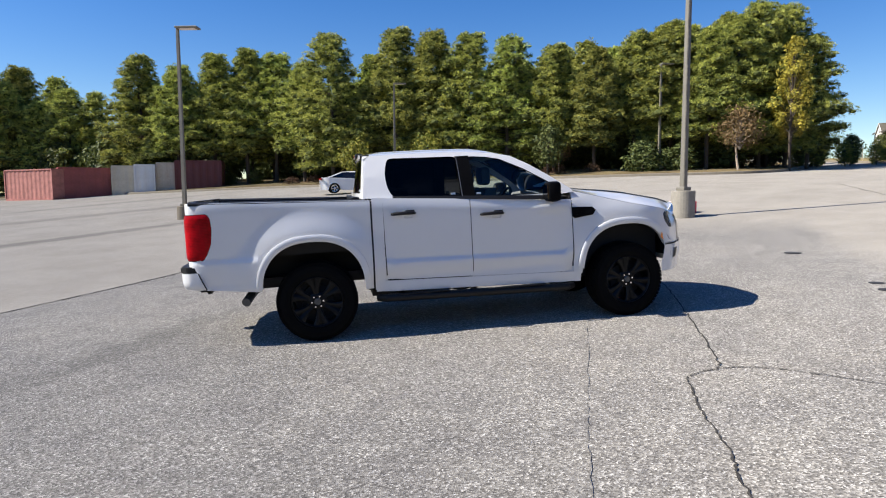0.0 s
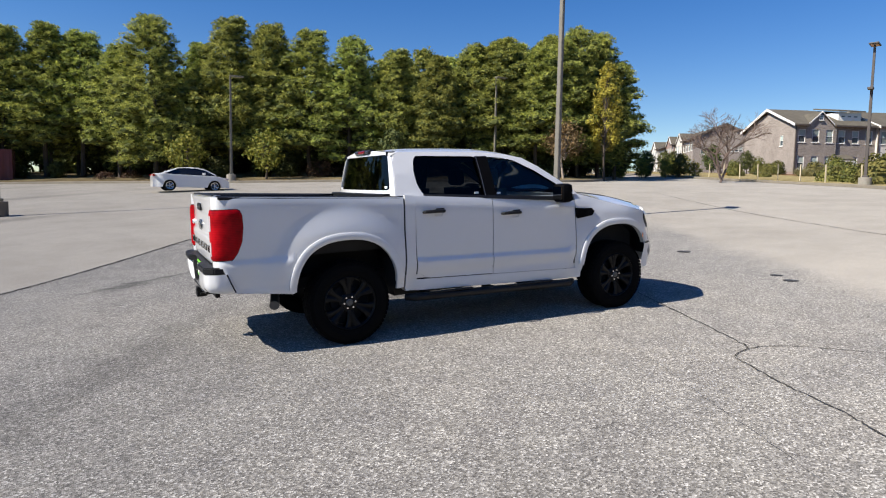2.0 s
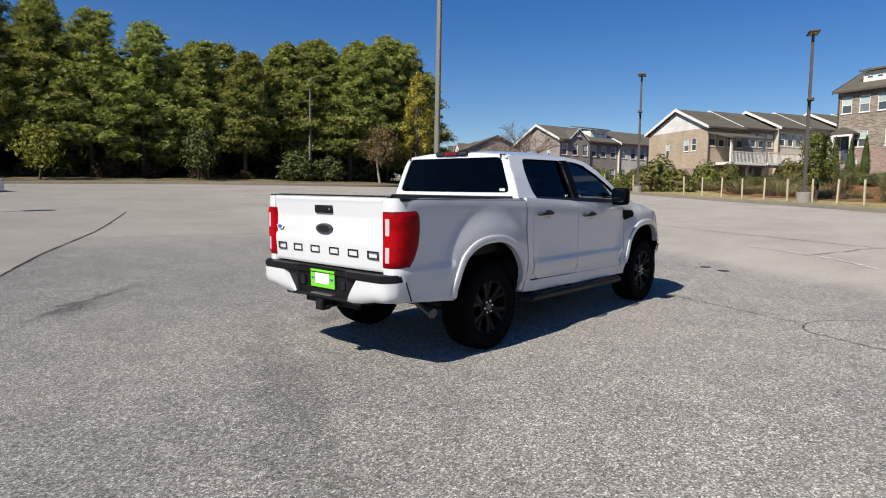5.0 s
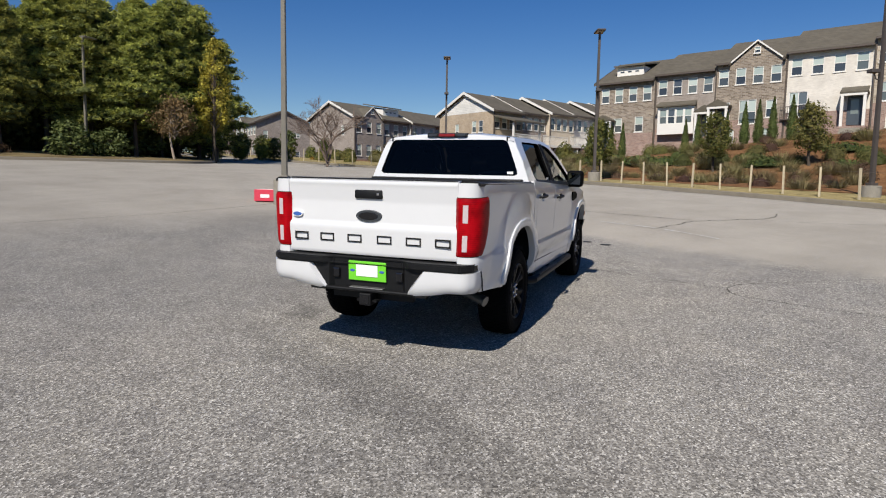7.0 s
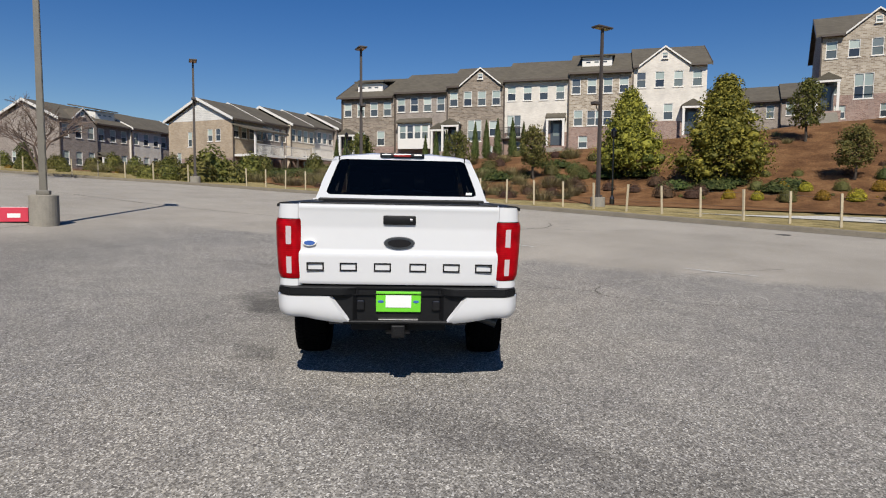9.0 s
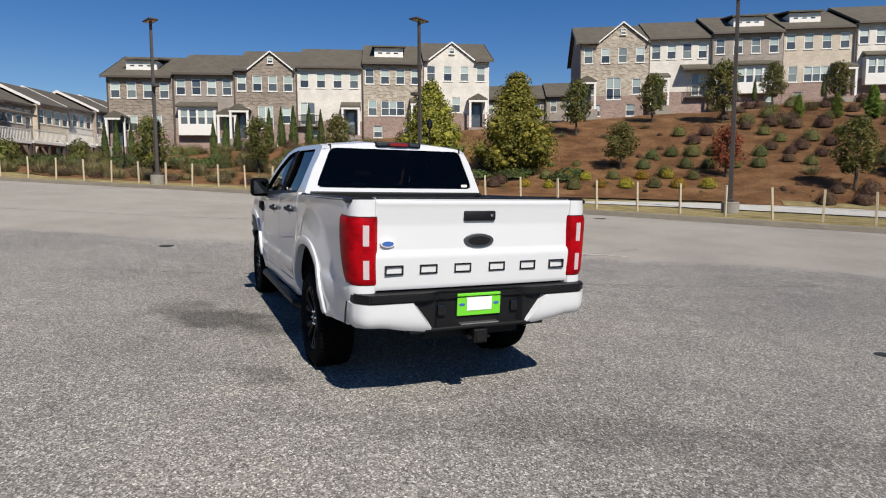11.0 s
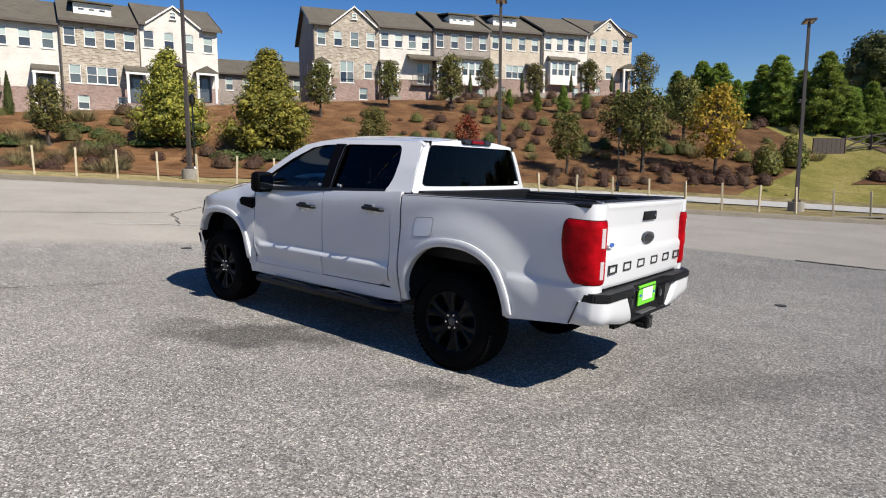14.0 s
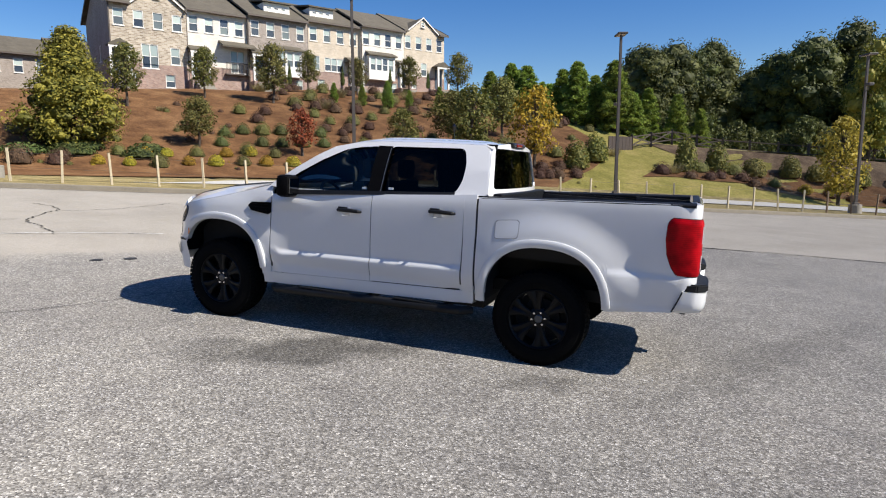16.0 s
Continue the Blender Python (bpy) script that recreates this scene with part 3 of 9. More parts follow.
crack([(-0.9, 11.75), (0.1, 11.0), (1.39, 10.33), (2.6, 9.95), (4.1, 9.42), (6.3, 9.0), (8.0, 8.8)], 0.009, 5, "thin crack in the asphalt", CRACK_DARK, 0.03)
crack([(-2.2, -9.30), (-3.1, -9.52), (-4.9, -9.95), (-6.7, -10.2), (-10.0, -10.9), (-15.0, -12.0)], 0.03, 6, "dark sealed joint in the asphalt", CRACK_DARK, 0.02)
crack([(-2.2, -9.30), (-2.8, -9.45), (-3.4, -9.60)], 0.075, 16, "dark patch at the end of a joint", CRACK_DARK, 0.01)
crack([(18.5, 14.7), (15.8, 9.9), (14.2, 7.0), (12.6, 4.1), (11.1, 1.4), (10.2, -0.6), (9.4, -2.4)], 0.014, 17, "long thin crack in the asphalt", CRACK_DARK, 0.03)
crack([(7.3, -1.56), (8.4, -2.1), (9.1, -2.35), (9.9, -3.2), (10.7, -4.2), (12.0, -4.5)], 0.014, 7, "short ragged crack in the asphalt", CRACK_DARK, 0.04)
crack([(10.3, -3.8), (10.0, -5.3), (10.4, -7.2)], 0.010, 8, "short ragged crack in the asphalt", CRACK_DARK, 0.04)
crack([(3.62, -5.08), (3.22, -5.56), (2.83, -6.05)], 0.035, 18, "worn painted bay line", PAINT_LINE, 0.004)
crack([(8.25, -0.34), (7.4, -1.7), (6.2, -2.9)], 0.030, 9, "worn painted bay line", PAINT_LINE, 0.004)

# ---- the pickup: x forward, y to its left, axles at x = +-1.61 ----
ARCH = 0.495


def hub_z(hx):
    """The body sits nose-down over its axles."""
    return 0.438 if hx < 0 else 0.374


def belt(x):
    return 1.395 - 0.072 * (x + 0.9)


def sill(x):
    return 0.535 - 0.038 * (x + 0.9)


def side_y(x, z):
    """Half width of the body at a place on its side."""
    zc = belt(max(x, -2.2)) - 0.13
    y = 0.893 - (0.024 * ((zc - z) / 0.5) ** 2 if z < zc else 0.042 * ((z - zc) / 0.2) ** 2)
    if -1.0 < x < 1.05:
        mid = step(-0.98, -0.85, x) * (1 - step(0.92, 1.02, x))
        low = 0.80 - 0.03 * (x + 0.9)
        y += 0.024 * (1 - step(low - 0.050, low + 0.002, z)) * mid
        y -= 0.016 * math.exp(-((z - 0.60) / 0.06) ** 2)
    if 0.3 < x < 1.05 and z > 1.0:
        y += 0.018 * step(0.45, 0.80, x) * (1 - step(0.92, 1.02, x)) * step(1.10, 1.20, z) * (1 - step(1.20, 1.33, z))
    for hx in (-1.61, 1.61):
        r = math.hypot(x - hx, z - hub_z(hx))
        if z > hub_z(hx) - 0.2:
            y += 0.026 * math.exp(-((r - 0.53) / 0.05) ** 2)
            up = step(0.0, 0.35, z - hub_z(hx))
            y += (0.048 if hx < 0 else 0.030) * up * (1 - step(0.62, 0.92, r))
    if x < -1.5:
        y += (0.016 * (1 - step(0.875, 0.935, z)) - 0.07 * max(0, 0.82 - z)) * step(-1.85, -2.20, x)
        y += 0.012 * (1 - step(0.625, 0.68, z)) * step(-1.95, -2.12, x)
    if x > 1.75:
        y -= 0.30 * ((x - 1.75) / 0.75) ** 2
    return y


def arch_z(x, hx):
    """Height of the wheel arch's edge over x, or None beside it."""
    d = abs(x - hx)
    if d >= ARCH:
        return None
    u = d / ARCH
    return hub_z(hx) + 0.13 + (ARCH - 0.02) * (1 - u ** 2.4) ** (1 / 2.2)


def stations(x0, x1, marks=()):
    xs = set(np.round(np.linspace(x0, x1, max(2, int((x1 - x0) / 0.05) + 1)), 4))
    for hx in (-1.61, 1.61):
        for k in range(0, 29):
            v = hx - ARCH * math.cos(math.pi * k / 28)
            if x0 < v < x1:
                xs.add(round(v, 4))
        for v in (hx - ARCH - 0.003, hx + ARCH + 0.003):
            if x0 < v < x1:
                xs.add(round(v, 4))
    return sorted(xs)


def side_panel(x0, x1, zb, zt, side, nz=22, lean=None, lip=0.03, inset=0.0):
    """A pressed panel of the body's side with its folded edges."""
    bm = bmesh.new()
    cols = []
    for x in stations(x0, x1):
        lo, hi = zb(x), zt(x)
        col = []
        for j in range(nz + 1):
            z = lo + (hi - lo) * j / nz
            xx = x + (lean(x, z) if lean else 0)
            col.append(bm.verts.new((xx, side * (side_y(xx, z) - inset), z)))
        cols.append(col)
    for p, q in zip(cols, cols[1:]):
        for j in range(nz):
            f = (p[j], q[j], q[j + 1], p[j + 1])
            bm.faces.new(f if side < 0 else f[::-1])
    rim = [e for e in bm.edges if e.is_boundary]
    out = bmesh.ops.extrude_edge_only(bm, edges=rim)
    for v in out["geom"]:
        if isinstance(v, bmesh.types.BMVert):
            v.co.y -= side * lip
    return bm


CORNER = ((-2.50, 0.0), (-2.60, 0.015), (-2.68, 0.10), (-2.722, 0.27), (-2.742, 0.50), (-2.748, 0.76), (-2.744, 1.0))


def corner_plan():
    return smooth_line(CORNER, 5)


def round_corner(q, z, out=0.0):
    """A place on the bed's rear corner, from the side round to the tailgate."""
    y0 = side_y(-2.50, z)
    n = Vector((-q.y, 1 - q.y)).normalized() if q.y < 1 else Vector((-1, 0))
    return Vector((q.x + 0.025 * (z - 1.1) * min(1, 3 * q.y) + n.x * out, y0 + (0.7285 - y0) * q.y + n.y * out, z))


def bed_side(sd):
    """The pressed side of the bed and its rear corner, with folded edges."""
    bm = bmesh.new()
    cols = []
    nz = 44
    for q in corner_plan()[:0:-1]:
        lo, hi = bottom_rear(q.x) + 0.18 * step(-2.60, -2.68, q.x), rail(q.x) - 0.004
        cols.append([round_corner(q, lo + (hi - lo) * j / nz) for j in range(nz + 1)])
    for x in stations(-2.50, -1.036):
        lo, hi = bottom_rear(x), rail(x)
        col = []
        for j in range(nz + 1):
            z = lo + (hi - lo) * j / nz
            xx = x - 0.02 * (1.0 - z) * step(-1.3, -1.03, x)
            col.append(Vector((xx, side_y(xx, z), z)))
        cols.append(col)
    vs = [[bm.verts.new((p.x, sd * p.y, p.z)) for p in c] for c in cols]
    for p, q in zip(vs, vs[1:]):
        for j in range(nz):
            f = (p[j], q[j], q[j + 1], p[j + 1])
            bm.faces.new(f if sd < 0 else f[::-1])
    rim = [e for e in bm.edges if e.is_boundary]
    out = bmesh.ops.extrude_edge_only(bm, edges=rim)
    for v in out["geom"]:
        if isinstance(v, bmesh.types.BMVert):
            v.co.x += 0.05 if v.co.x < -2.70 else 0.0
            v.co.y -= sd * (0.03 if v.co.x > -2.70 else 0.012)
    return bm


LAMP_FRONT = ((0.928, -2.615), (0.94, -2.60), (0.99, -2.563), (1.08, -2.525), (1.20, -2.508), (1.30, -2.512), (1.335, -2.525), (1.352, -2.55))


def tail_lamp(sd, grow=0.0, out=0.0, nz=30, nu=30):
    """A lens wrapped round the rear corner; its front edge tapers towards the foot."""
    bm = bmesh.new()
    plan = corner_plan()
    zs, fs = [p[0] for p in LAMP_FRONT], [p[1] for p in LAMP_FRONT]
    z0, z1 = 0.928 - grow, 1.352 + grow
    vs = []
    for j in range(nz + 1):
        v = j / nz
        z = z0 + (z1 - z0) * v
        front = float(np.interp(0.928 + 0.424 * v, zs, fs)) + grow
        row = []
        for i in range(nu + 1):
            u = i / nu
            # along the plan by its index, from the front edge to the gate
            k0 = next(k for k in range(len(plan) - 1) if plan[k + 1].x <= front) if front < plan[0].x else 0
            f0 = k0 + (plan[k0].x - front) / max(1e-6, plan[k0].x - plan[k0 + 1].x)
            k = f0 + (len(plan) - 1 - f0 - 0.04) * u
            q = plan[int(k)].lerp(plan[min(len(plan) - 1, int(k) + 1)], k - int(k))
            crown = out * min(1, 9 * min(u, 1 - u) + 0.35, 9 * min(v, 1 - v) + 0.35)
            p = round_corner(q, z, crown)
            row.append(bm.verts.new((p.x, sd * p.y, p.z)))
        vs.append(row)
    for p, q in zip(vs, vs[1:]):
        for i in range(nu):
            f = (p[i], p[i + 1], q[i + 1], q[i])
            bm.faces.new(f if sd > 0 else f[::-1])
    rim = [e for e in bm.edges if e.is_boundary]
    o = bmesh.ops.extrude_edge_only(bm, edges=rim)
    for v in o["geom"]:
        if isinstance(v, bmesh.types.BMVert):
            v.co.y -= sd * 0.02
            v.co.x += 0.02
    return bm


def bottom_rear(x):
    z = arch_z(x, -1.61)
    base = 0.585 + 0.115 * max(0, -2.12 - x) if x < -1.61 else 0.52
    return base if z is None else max(base, z)


def bottom_front(x):
    z = arch_z(x, 1.61)
    base = 0.48 if x < 1.61 else 0.72
    return base if z is None else max(base, z)


def hood_edge(x):
    return float(np.interp(x, (0.95, 1.25, 1.64, 2.08, 2.26), (1.365, 1.285, 1.180, 1.082, 1.045)))


def rail(x):
    return 1.465 - 0.047 * (x + 2.72)


NOSE = ((2.04, 0.0), (2.13, 0.045), (2.205, 0.115), (2.262, 0.175), (2.33, 0.26), (2.42, 0.43), (2.475, 0.65), (2.50, 1.0))


def wrap(u, z, sd, out=0.0):
    """A place on the rounded nose: u from the side (0) to the middle (1)."""
    line = NOSE_LINE
    i = min(len(line) - 1.001, u * (len(line) - 1))
    q = line[int(i)].lerp(line[int(i) + 1], i - int(i))
    y0 = side_y(2.04, max(z, 0.62))
    y = y0 * (1 - q.y)
    lean = 0.055 * step(0.88, 1.06, z) * step(0.0, 0.3, u) + 0.03 * step(0.62, 0.50, z)
    return (q.x - lean + out * step(0.0, 0.2, u), sd * (y + out * (1 - step(0.1, 0.5, u))), z)


NOSE_LINE = smooth_line(NOSE, 8)
truck = empty("pickup_truck", TILT.copy(), "white crew cab pickup truck with black wheels, parked on asphalt", "pickup truck")
TP = truck


def tyre_mesh():
    bm = bmesh.new()
    w = 0.132
    prof = [(0.240, -w + 0.02), (0.262, -w + 0.004), (0.30, -w - 0.004), (0.345, -w + 0.002), (0.372, -w + 0.018), (0.386, -w + 0.045), (0.388, -0.05), (0.388, 0.05),
            (0.386, w - 0.045), (0.372, w - 0.018), (0.345, w - 0.002), (0.30, w + 0.004), (0.262, w - 0.004), (0.240, w - 0.02)]
    lathe(bm, prof, 72, axis="y", cap=False)
    for i in range(60):
        a = 2 * math.pi * i / 60
        for lo, hi, off in ((-0.128, -0.07, 0.0), (-0.06, -0.004, 0.5), (0.004, 0.06, 0.0), (0.07, 0.128, 0.5)):
            vs = []
            for rr, k in ((0.385, 0.42), (0.3935, 0.36)):
                for y in (lo, hi):
                    for sg in (-1, 1):
                        b = a + (off + sg * k) * 2 * math.pi / 60
                        q = rr - (0.012 if abs(y) > 0.12 else 0)
                        vs.append(bm.verts.new((q * math.cos(b), y, q * math.sin(b))))
            for f in ((4, 5, 7, 6), (0, 4, 6, 2), (1, 3, 7, 5), (0, 1, 5, 4), (2, 6, 7, 3)):
                bm.faces.new([vs[n] for n in f])
    bmesh.ops.recalc_face_normals(bm, faces=bm.faces)
    return mesh_of("tyre", bm, TYRE_RUBBER)


def rim_mesh():
    """A barrel, a dished hub and six broad spokes that split and flare towards the lip."""
    bm = bmesh.new()
    lathe(bm, [(0.252, -0.12), (0.252, 0.118), (0.243, 0.127), (0.232, 0.115), (0.222, 0.03), (0.222, -0.12)], 48, axis="y", cap=False)
    lathe(bm, [(0.0001, 0.05), (0.085, 0.05), (0.092, 0.078), (0.066, 0.092), (0.035, 0.095), (0.0001, 0.095)], 30, axis="y", cap=False)
    for i in range(6):
        a = 2 * math.pi * i / 6
        d, n = Vector((math.cos(a), 0, math.sin(a))), Vector((-math.sin(a), 0, math.cos(a)))
        pts = []
        for r, y, hw, dip in ((0.060, 0.084, 0.026, 0.0), (0.10, 0.094, 0.030, 0.004), (0.150, 0.104, 0.040, 0.012), (0.200, 0.112, 0.060, 0.020), (0.236, 0.116, 0.082, 0.024)):
            ring = []
            for k, yy in ((-1, y - 0.055), (-1, y - 0.008), (-0.78, y), (-0.40, y - 0.002), (0, y - dip), (0.40, y - 0.002), (0.78, y), (1, y - 0.008), (1, y - 0.055)):
                ring.append(bm.verts.new(d * math.sqrt(max(0.0001, r * r - (k * hw) ** 2)) + n * k * hw + Vector((0, yy, 0))))
            pts.append(ring)
        for p, q in zip(pts, pts[1:]):
            for k in range(8):
                bm.faces.new((p[k], p[k + 1], q[k + 1], q[k]))
    bmesh.ops.recalc_face_normals(bm, faces=bm.faces)
    return mesh_of("rim", bm, RIM_BLACK)


def nut_mesh():
    bm = bmesh.new()
    lathe(bm, [(0.013, 0.0), (0.013, 0.022), (0.009, 0.03)], 6, axis="y")
    return mesh_of("wheel_nut", bm, CHROME)


def disc_mesh():
    bm = bmesh.new()
    # brake disc plus a wider dark backing, added against the view through the spokes
    lathe(bm, [(0.04, -0.03), (0.218, -0.03), (0.218, -0.022), (0.16, -0.02), (0.155, 0.005), (0.04, 0.005)], 36, axis="y")
    return mesh_of("brake_disc", bm, DARK_CABIN)


def cap_mesh():
    bm = bmesh.new()
    lathe(bm, [(0.034, 0.09), (0.034, 0.1), (0.028, 0.106), (0.0001, 0.108)], 24, axis="y", cap=False)
    return mesh_of("centre_cap", bm, BADGE_DARK)


TYRE_M, RIM_M, NUT_M, DISC_M, CAP_M = tyre_mesh(), rim_mesh(), nut_mesh(), disc_mesh(), cap_mesh()
for hx in (-1.61, 1.61):
    for sd in (-1, 1):
        w = new("wheel")
        w.parent = TP
        w.matrix_basis = Matrix.Translation((hx + 0.012, sd * 0.765, 0.388 + 0.018 - 0.0215 * hx)) @ pose(0, 0, 0, 0, 17 * hx + 8 * sd, 0) @ pose(0, 0, 0, 0, 0, 0 if sd > 0 else 180)
        I = Matrix.Identity(4)
        share("tyre", TYRE_M, w, I, "black all-terrain tyre")
        share("rim", RIM_M, w, I, "black six-spoke alloy rim")
        share("brake_disc", DISC_M, w, I)
        share("centre_cap", CAP_M, w, I)
        for k in range(6):
            a = 2 * math.pi * (k + 0.5) / 6
            share("wheel_nut", NUT_M, w, Matrix.Translation((0.055 * math.cos(a), 0.078, 0.055 * math.sin(a))), "bright wheel nut")

for sd in (-1, 1):
    # bed side, doors, wing
    part("bed_side", bed_side(sd), WHITE_PAINT, TP, "white pressed steel bed side", True)
    part("rear_quarter", side_panel(-1.018, -0.912, lambda x: 0.50, lambda x: belt(x), sd, lean=lambda x, z: -0.02 * (1.0 - z)), WHITE_PAINT, TP, "", True)
    rd = part("rear_door", side_panel(-0.905, -0.042, lambda x: sill(x) + 0.055 + 0.06 * step(-0.78, -0.9, x), belt, sd, nz=56), WHITE_PAINT, TP, "white rear door", True)
    fd = part("front_door", side_panel(-0.034, 1.02, lambda x: sill(x) + 0.05 + 0.10 * step(0.86, 1.02, x) ** 2, lambda x: belt(x), sd, lean=lambda x, z: -0.02 * step(0.9, 1.0, x) * (1.1 - z) ** 2, nz=56), WHITE_PAINT, TP, "white front door", True)
    part("front_wing", side_panel(1.03, 2.045, bottom_front, hood_edge, sd, nz=30), WHITE_PAINT, TP, "white front wing with flared arch", True)
    part("rocker_panel", side_panel(-1.018, 1.10, lambda x: sill(x) - 0.06, lambda x: sill(x) + 0.047, sd, nz=4, lip=0.1), WHITE_PAINT, TP, "", True)
    part("door_jamb", side_panel(-1.015, 1.09, lambda x: sill(x) - 0.02, lambda x: belt(x) - 0.02, sd, nz=12, inset=0.014), WHITE_PAINT, TP, "", True)
    for x0, x1, lean in ((-1.046, -1.010, lambda x, z: -0.02 * (1.0 - z)), (-0.913, -0.903, None), (-0.044, -0.032, None), (1.016, 1.034, None)):
        part("shut_line", side_panel(x0, x1, lambda x: sill(x) + 0.10, lambda x: belt(x) - 0.03, sd, nz=12, inset=0.009, lip=0.004, lean=lean), DARK_CABIN, TP, "", True)
    for x0, x1 in ((-0.90, -0.05), (-0.03, 0.90)):
        part("shut_line", side_panel(x0, x1, lambda x: sill(x) + 0.044, lambda x: sill(x) + 0.060, sd, nz=2, inset=0.009, lip=0.004), DARK_CABIN, TP, "", True)
    # arch lips
    for hx in (-1.61, 1.61):
        bm = bmesh.new()
        prev = None
        for k in range(61):
            x = hx - ARCH * math.cos(math.pi * k / 60) * 0.999
            z = arch_z(x, hx)
            z = hub_z(hx) + 0.13 if z is None else z
            zz = max(z, (0.585 if x < hx else 0.52) if hx < 0 else (0.48 if x < hx else 0.72))
            y = side_y(x, zz)
            d = Vector((x - hx, 0, z - hub_z(hx))).normalized()
            c = Vector((x, 0, zz))
            ring = [bm.verts.new((c + d * o).x and Vector(((c + d * o).x, sd * (y + h), (c + d * o).z))) for o, h in ((-0.012, -0.05), (-0.014, 0.006), (0.0, 0.016), (0.035, 0.017), (0.052, 0.010), (0.056, -0.03))]
            if prev:
                for i in range(5):
                    bm.faces.new((prev[i], ring[i], ring[i + 1], prev[i + 1]))
            prev = ring
        bmesh.ops.recalc_face_normals(bm, faces=bm.faces)
        part("arch_moulding", bm, WHITE_PAINT, TP, "", True)
        bm = bmesh.new()
        grid(bm, 24, 1, lambda u, v: (hx - (ARCH + 0.03) * math.cos(math.pi * u), sd * (0.34 + 0.52 * v), 0.208 + hub_z(hx) + (ARCH - 0.11) * math.sin(math.pi * u) ** 0.55))
        grid(bm, 12, 1, lambda u, v: (hx - (ARCH + 0.03) * math.cos(math.pi * u), sd * 0.34, 0.208 + hub_z(hx) + v * (ARCH - 0.11) * math.sin(math.pi * u) ** 0.55))
        part("wheel_well", bm, BLACK_TRIM, TP, "black wheel well liner")
    # door handles
    for door, hx, z in ((rd, -0.71, 1.235), (fd, 0.18, 1.172)):
        y = side_y(hx, z)
        bm = bmesh.new()
        tube(bm, [(hx - 0.115, sd * (y - 0.005), z - 0.004), (hx - 0.10, sd * (y + 0.03), z), (hx, sd * (y + 0.042), z + 0.003), (hx + 0.10, sd * (y + 0.03), z), (hx + 0.115, sd * (y - 0.005), z - 0.004)], [0.012, 0.016, 0.017, 0.016, 0.012], 10)
        box(bm, hx + 0.02, hx + 0.11, sd * y - 0.012, sd * y + 0.012, z + 0.008, z + 0.028, 0.004)
        part("door_handle", bm, BLACK_TRIM, door, "black door handle", True)
        bm = bmesh.new()
        grid(bm, 12, 8, lambda u, v: (hx + 0.04 + 0.10 * (u - 0.5), sd * (y + 0.006 - 0.030 * (1 - (2 * u - 1) ** 2) * (1 - (2 * v - 1) ** 2)), z - 0.050 + 0.075 * v))
        part("handle_cup", bm, WHITE_PAINT, door, "", True)
    # vent badge on the wing
    bm = bmesh.new()
    pts = [(1.02, 1.175), (1.24, 1.165), (1.275, 1.13), (1.24, 1.085), (1.05, 1.06), (1.02, 1.085)]
    fs = [[bm.verts.new((x, sd * (side_y(x, z) + o), z)) for x, z in pts] for o in (-0.02, 0.014)]
    bm.faces.new(fs[0]), bm.faces.new(fs[1])
    for i in range(6):
        bm.faces.new((fs[0][i], fs[0][(i + 1) % 6], fs[1][(i + 1) % 6], fs[1][i]))
    bmesh.ops.recalc_face_normals(bm, faces=bm.faces)
    part("wing_vent", bm, DEEP_BLACK, TP, "gloss black wing vent")
    bm = bmesh.new()
    for k in range(3):
        z = 1.085 + 0.027 * k
        box(bm, 1.05, 1.23 - 0.01 * abs(k - 1), sd * side_y(1.14, z) + sd * 0.010 - 0.004, sd * side_y(1.14, z) + sd * 0.016 + 0.004, z, z + 0.012)
    part("vent_slats", bm, DEEP_BLACK, TP)
    # mirror
    bm = bmesh.new()
    box(bm, 0.725, 0.865, sd * 0.965 - 0.098, sd * 0.965 + 0.098, 1.25, 1.45, 0.04)
    mir = part("mirror", bm, DEEP_BLACK, TP, "black door mirror", True)
    part("mirror_glass", boxed(0.719, 0.7255, sd * 0.965 - 0.072, sd * 0.965 + 0.072, 1.285, 1.42), MIRROR_DARK, mir, "mirror glass")
    bm = bmesh.new()
    box(bm, 0.75, 0.85, sd * 0.865 - 0.05, sd * 0.875 + 0.05, 1.25, 1.30, 0.015)
    part("mirror_arm", bm, BLACK_TRIM, mir)
    # running board
    bm = bmesh.new()
    tube(bm, [(-1.0, sd * 0.80, 0.41), (-0.93, sd * 0.88, 0.415), (0.95, sd * 0.88, 0.355), (1.03, sd * 0.80, 0.35)], [0.036, 0.04, 0.04, 0.036], 12)
    for x in (-0.75, 0.0, 0.75):
        box(bm, x - 0.02, x + 0.02, sd * 0.73 - 0.14, sd * 0.73 + 0.14, 0.37 - 0.03 * x, 0.41 - 0.03 * x)
    rb = part("running_board", bm, BLACK_TRIM, TP, "black tubular running board", True)
    for x0, x1 in ((-0.80, -0.30), (0.15, 0.70)):
        bm = bmesh.new()
        c = 0.415 - 0.032 * ((x0 + x1) / 2 + 0.93)
        box(bm, x0, x1, sd * 0.88 - 0.035, sd * 0.88 + 0.03, c + 0.032, c + 0.044, 0.004)
        part("step_pad", bm, BLACK_TRIM, rb, "ribbed black step pad")
    # tail lamp in its dark seal
    part("lamp_seal", tail_lamp(sd, 0.006, 0.002), BLACK_TRIM, TP, "", True)
    tl = part("tail_lamp", tail_lamp(sd, 0.0, 0.016), RED_LENS, TP, "red wrap-around tail lamp", True)
    plan = corner_plan()
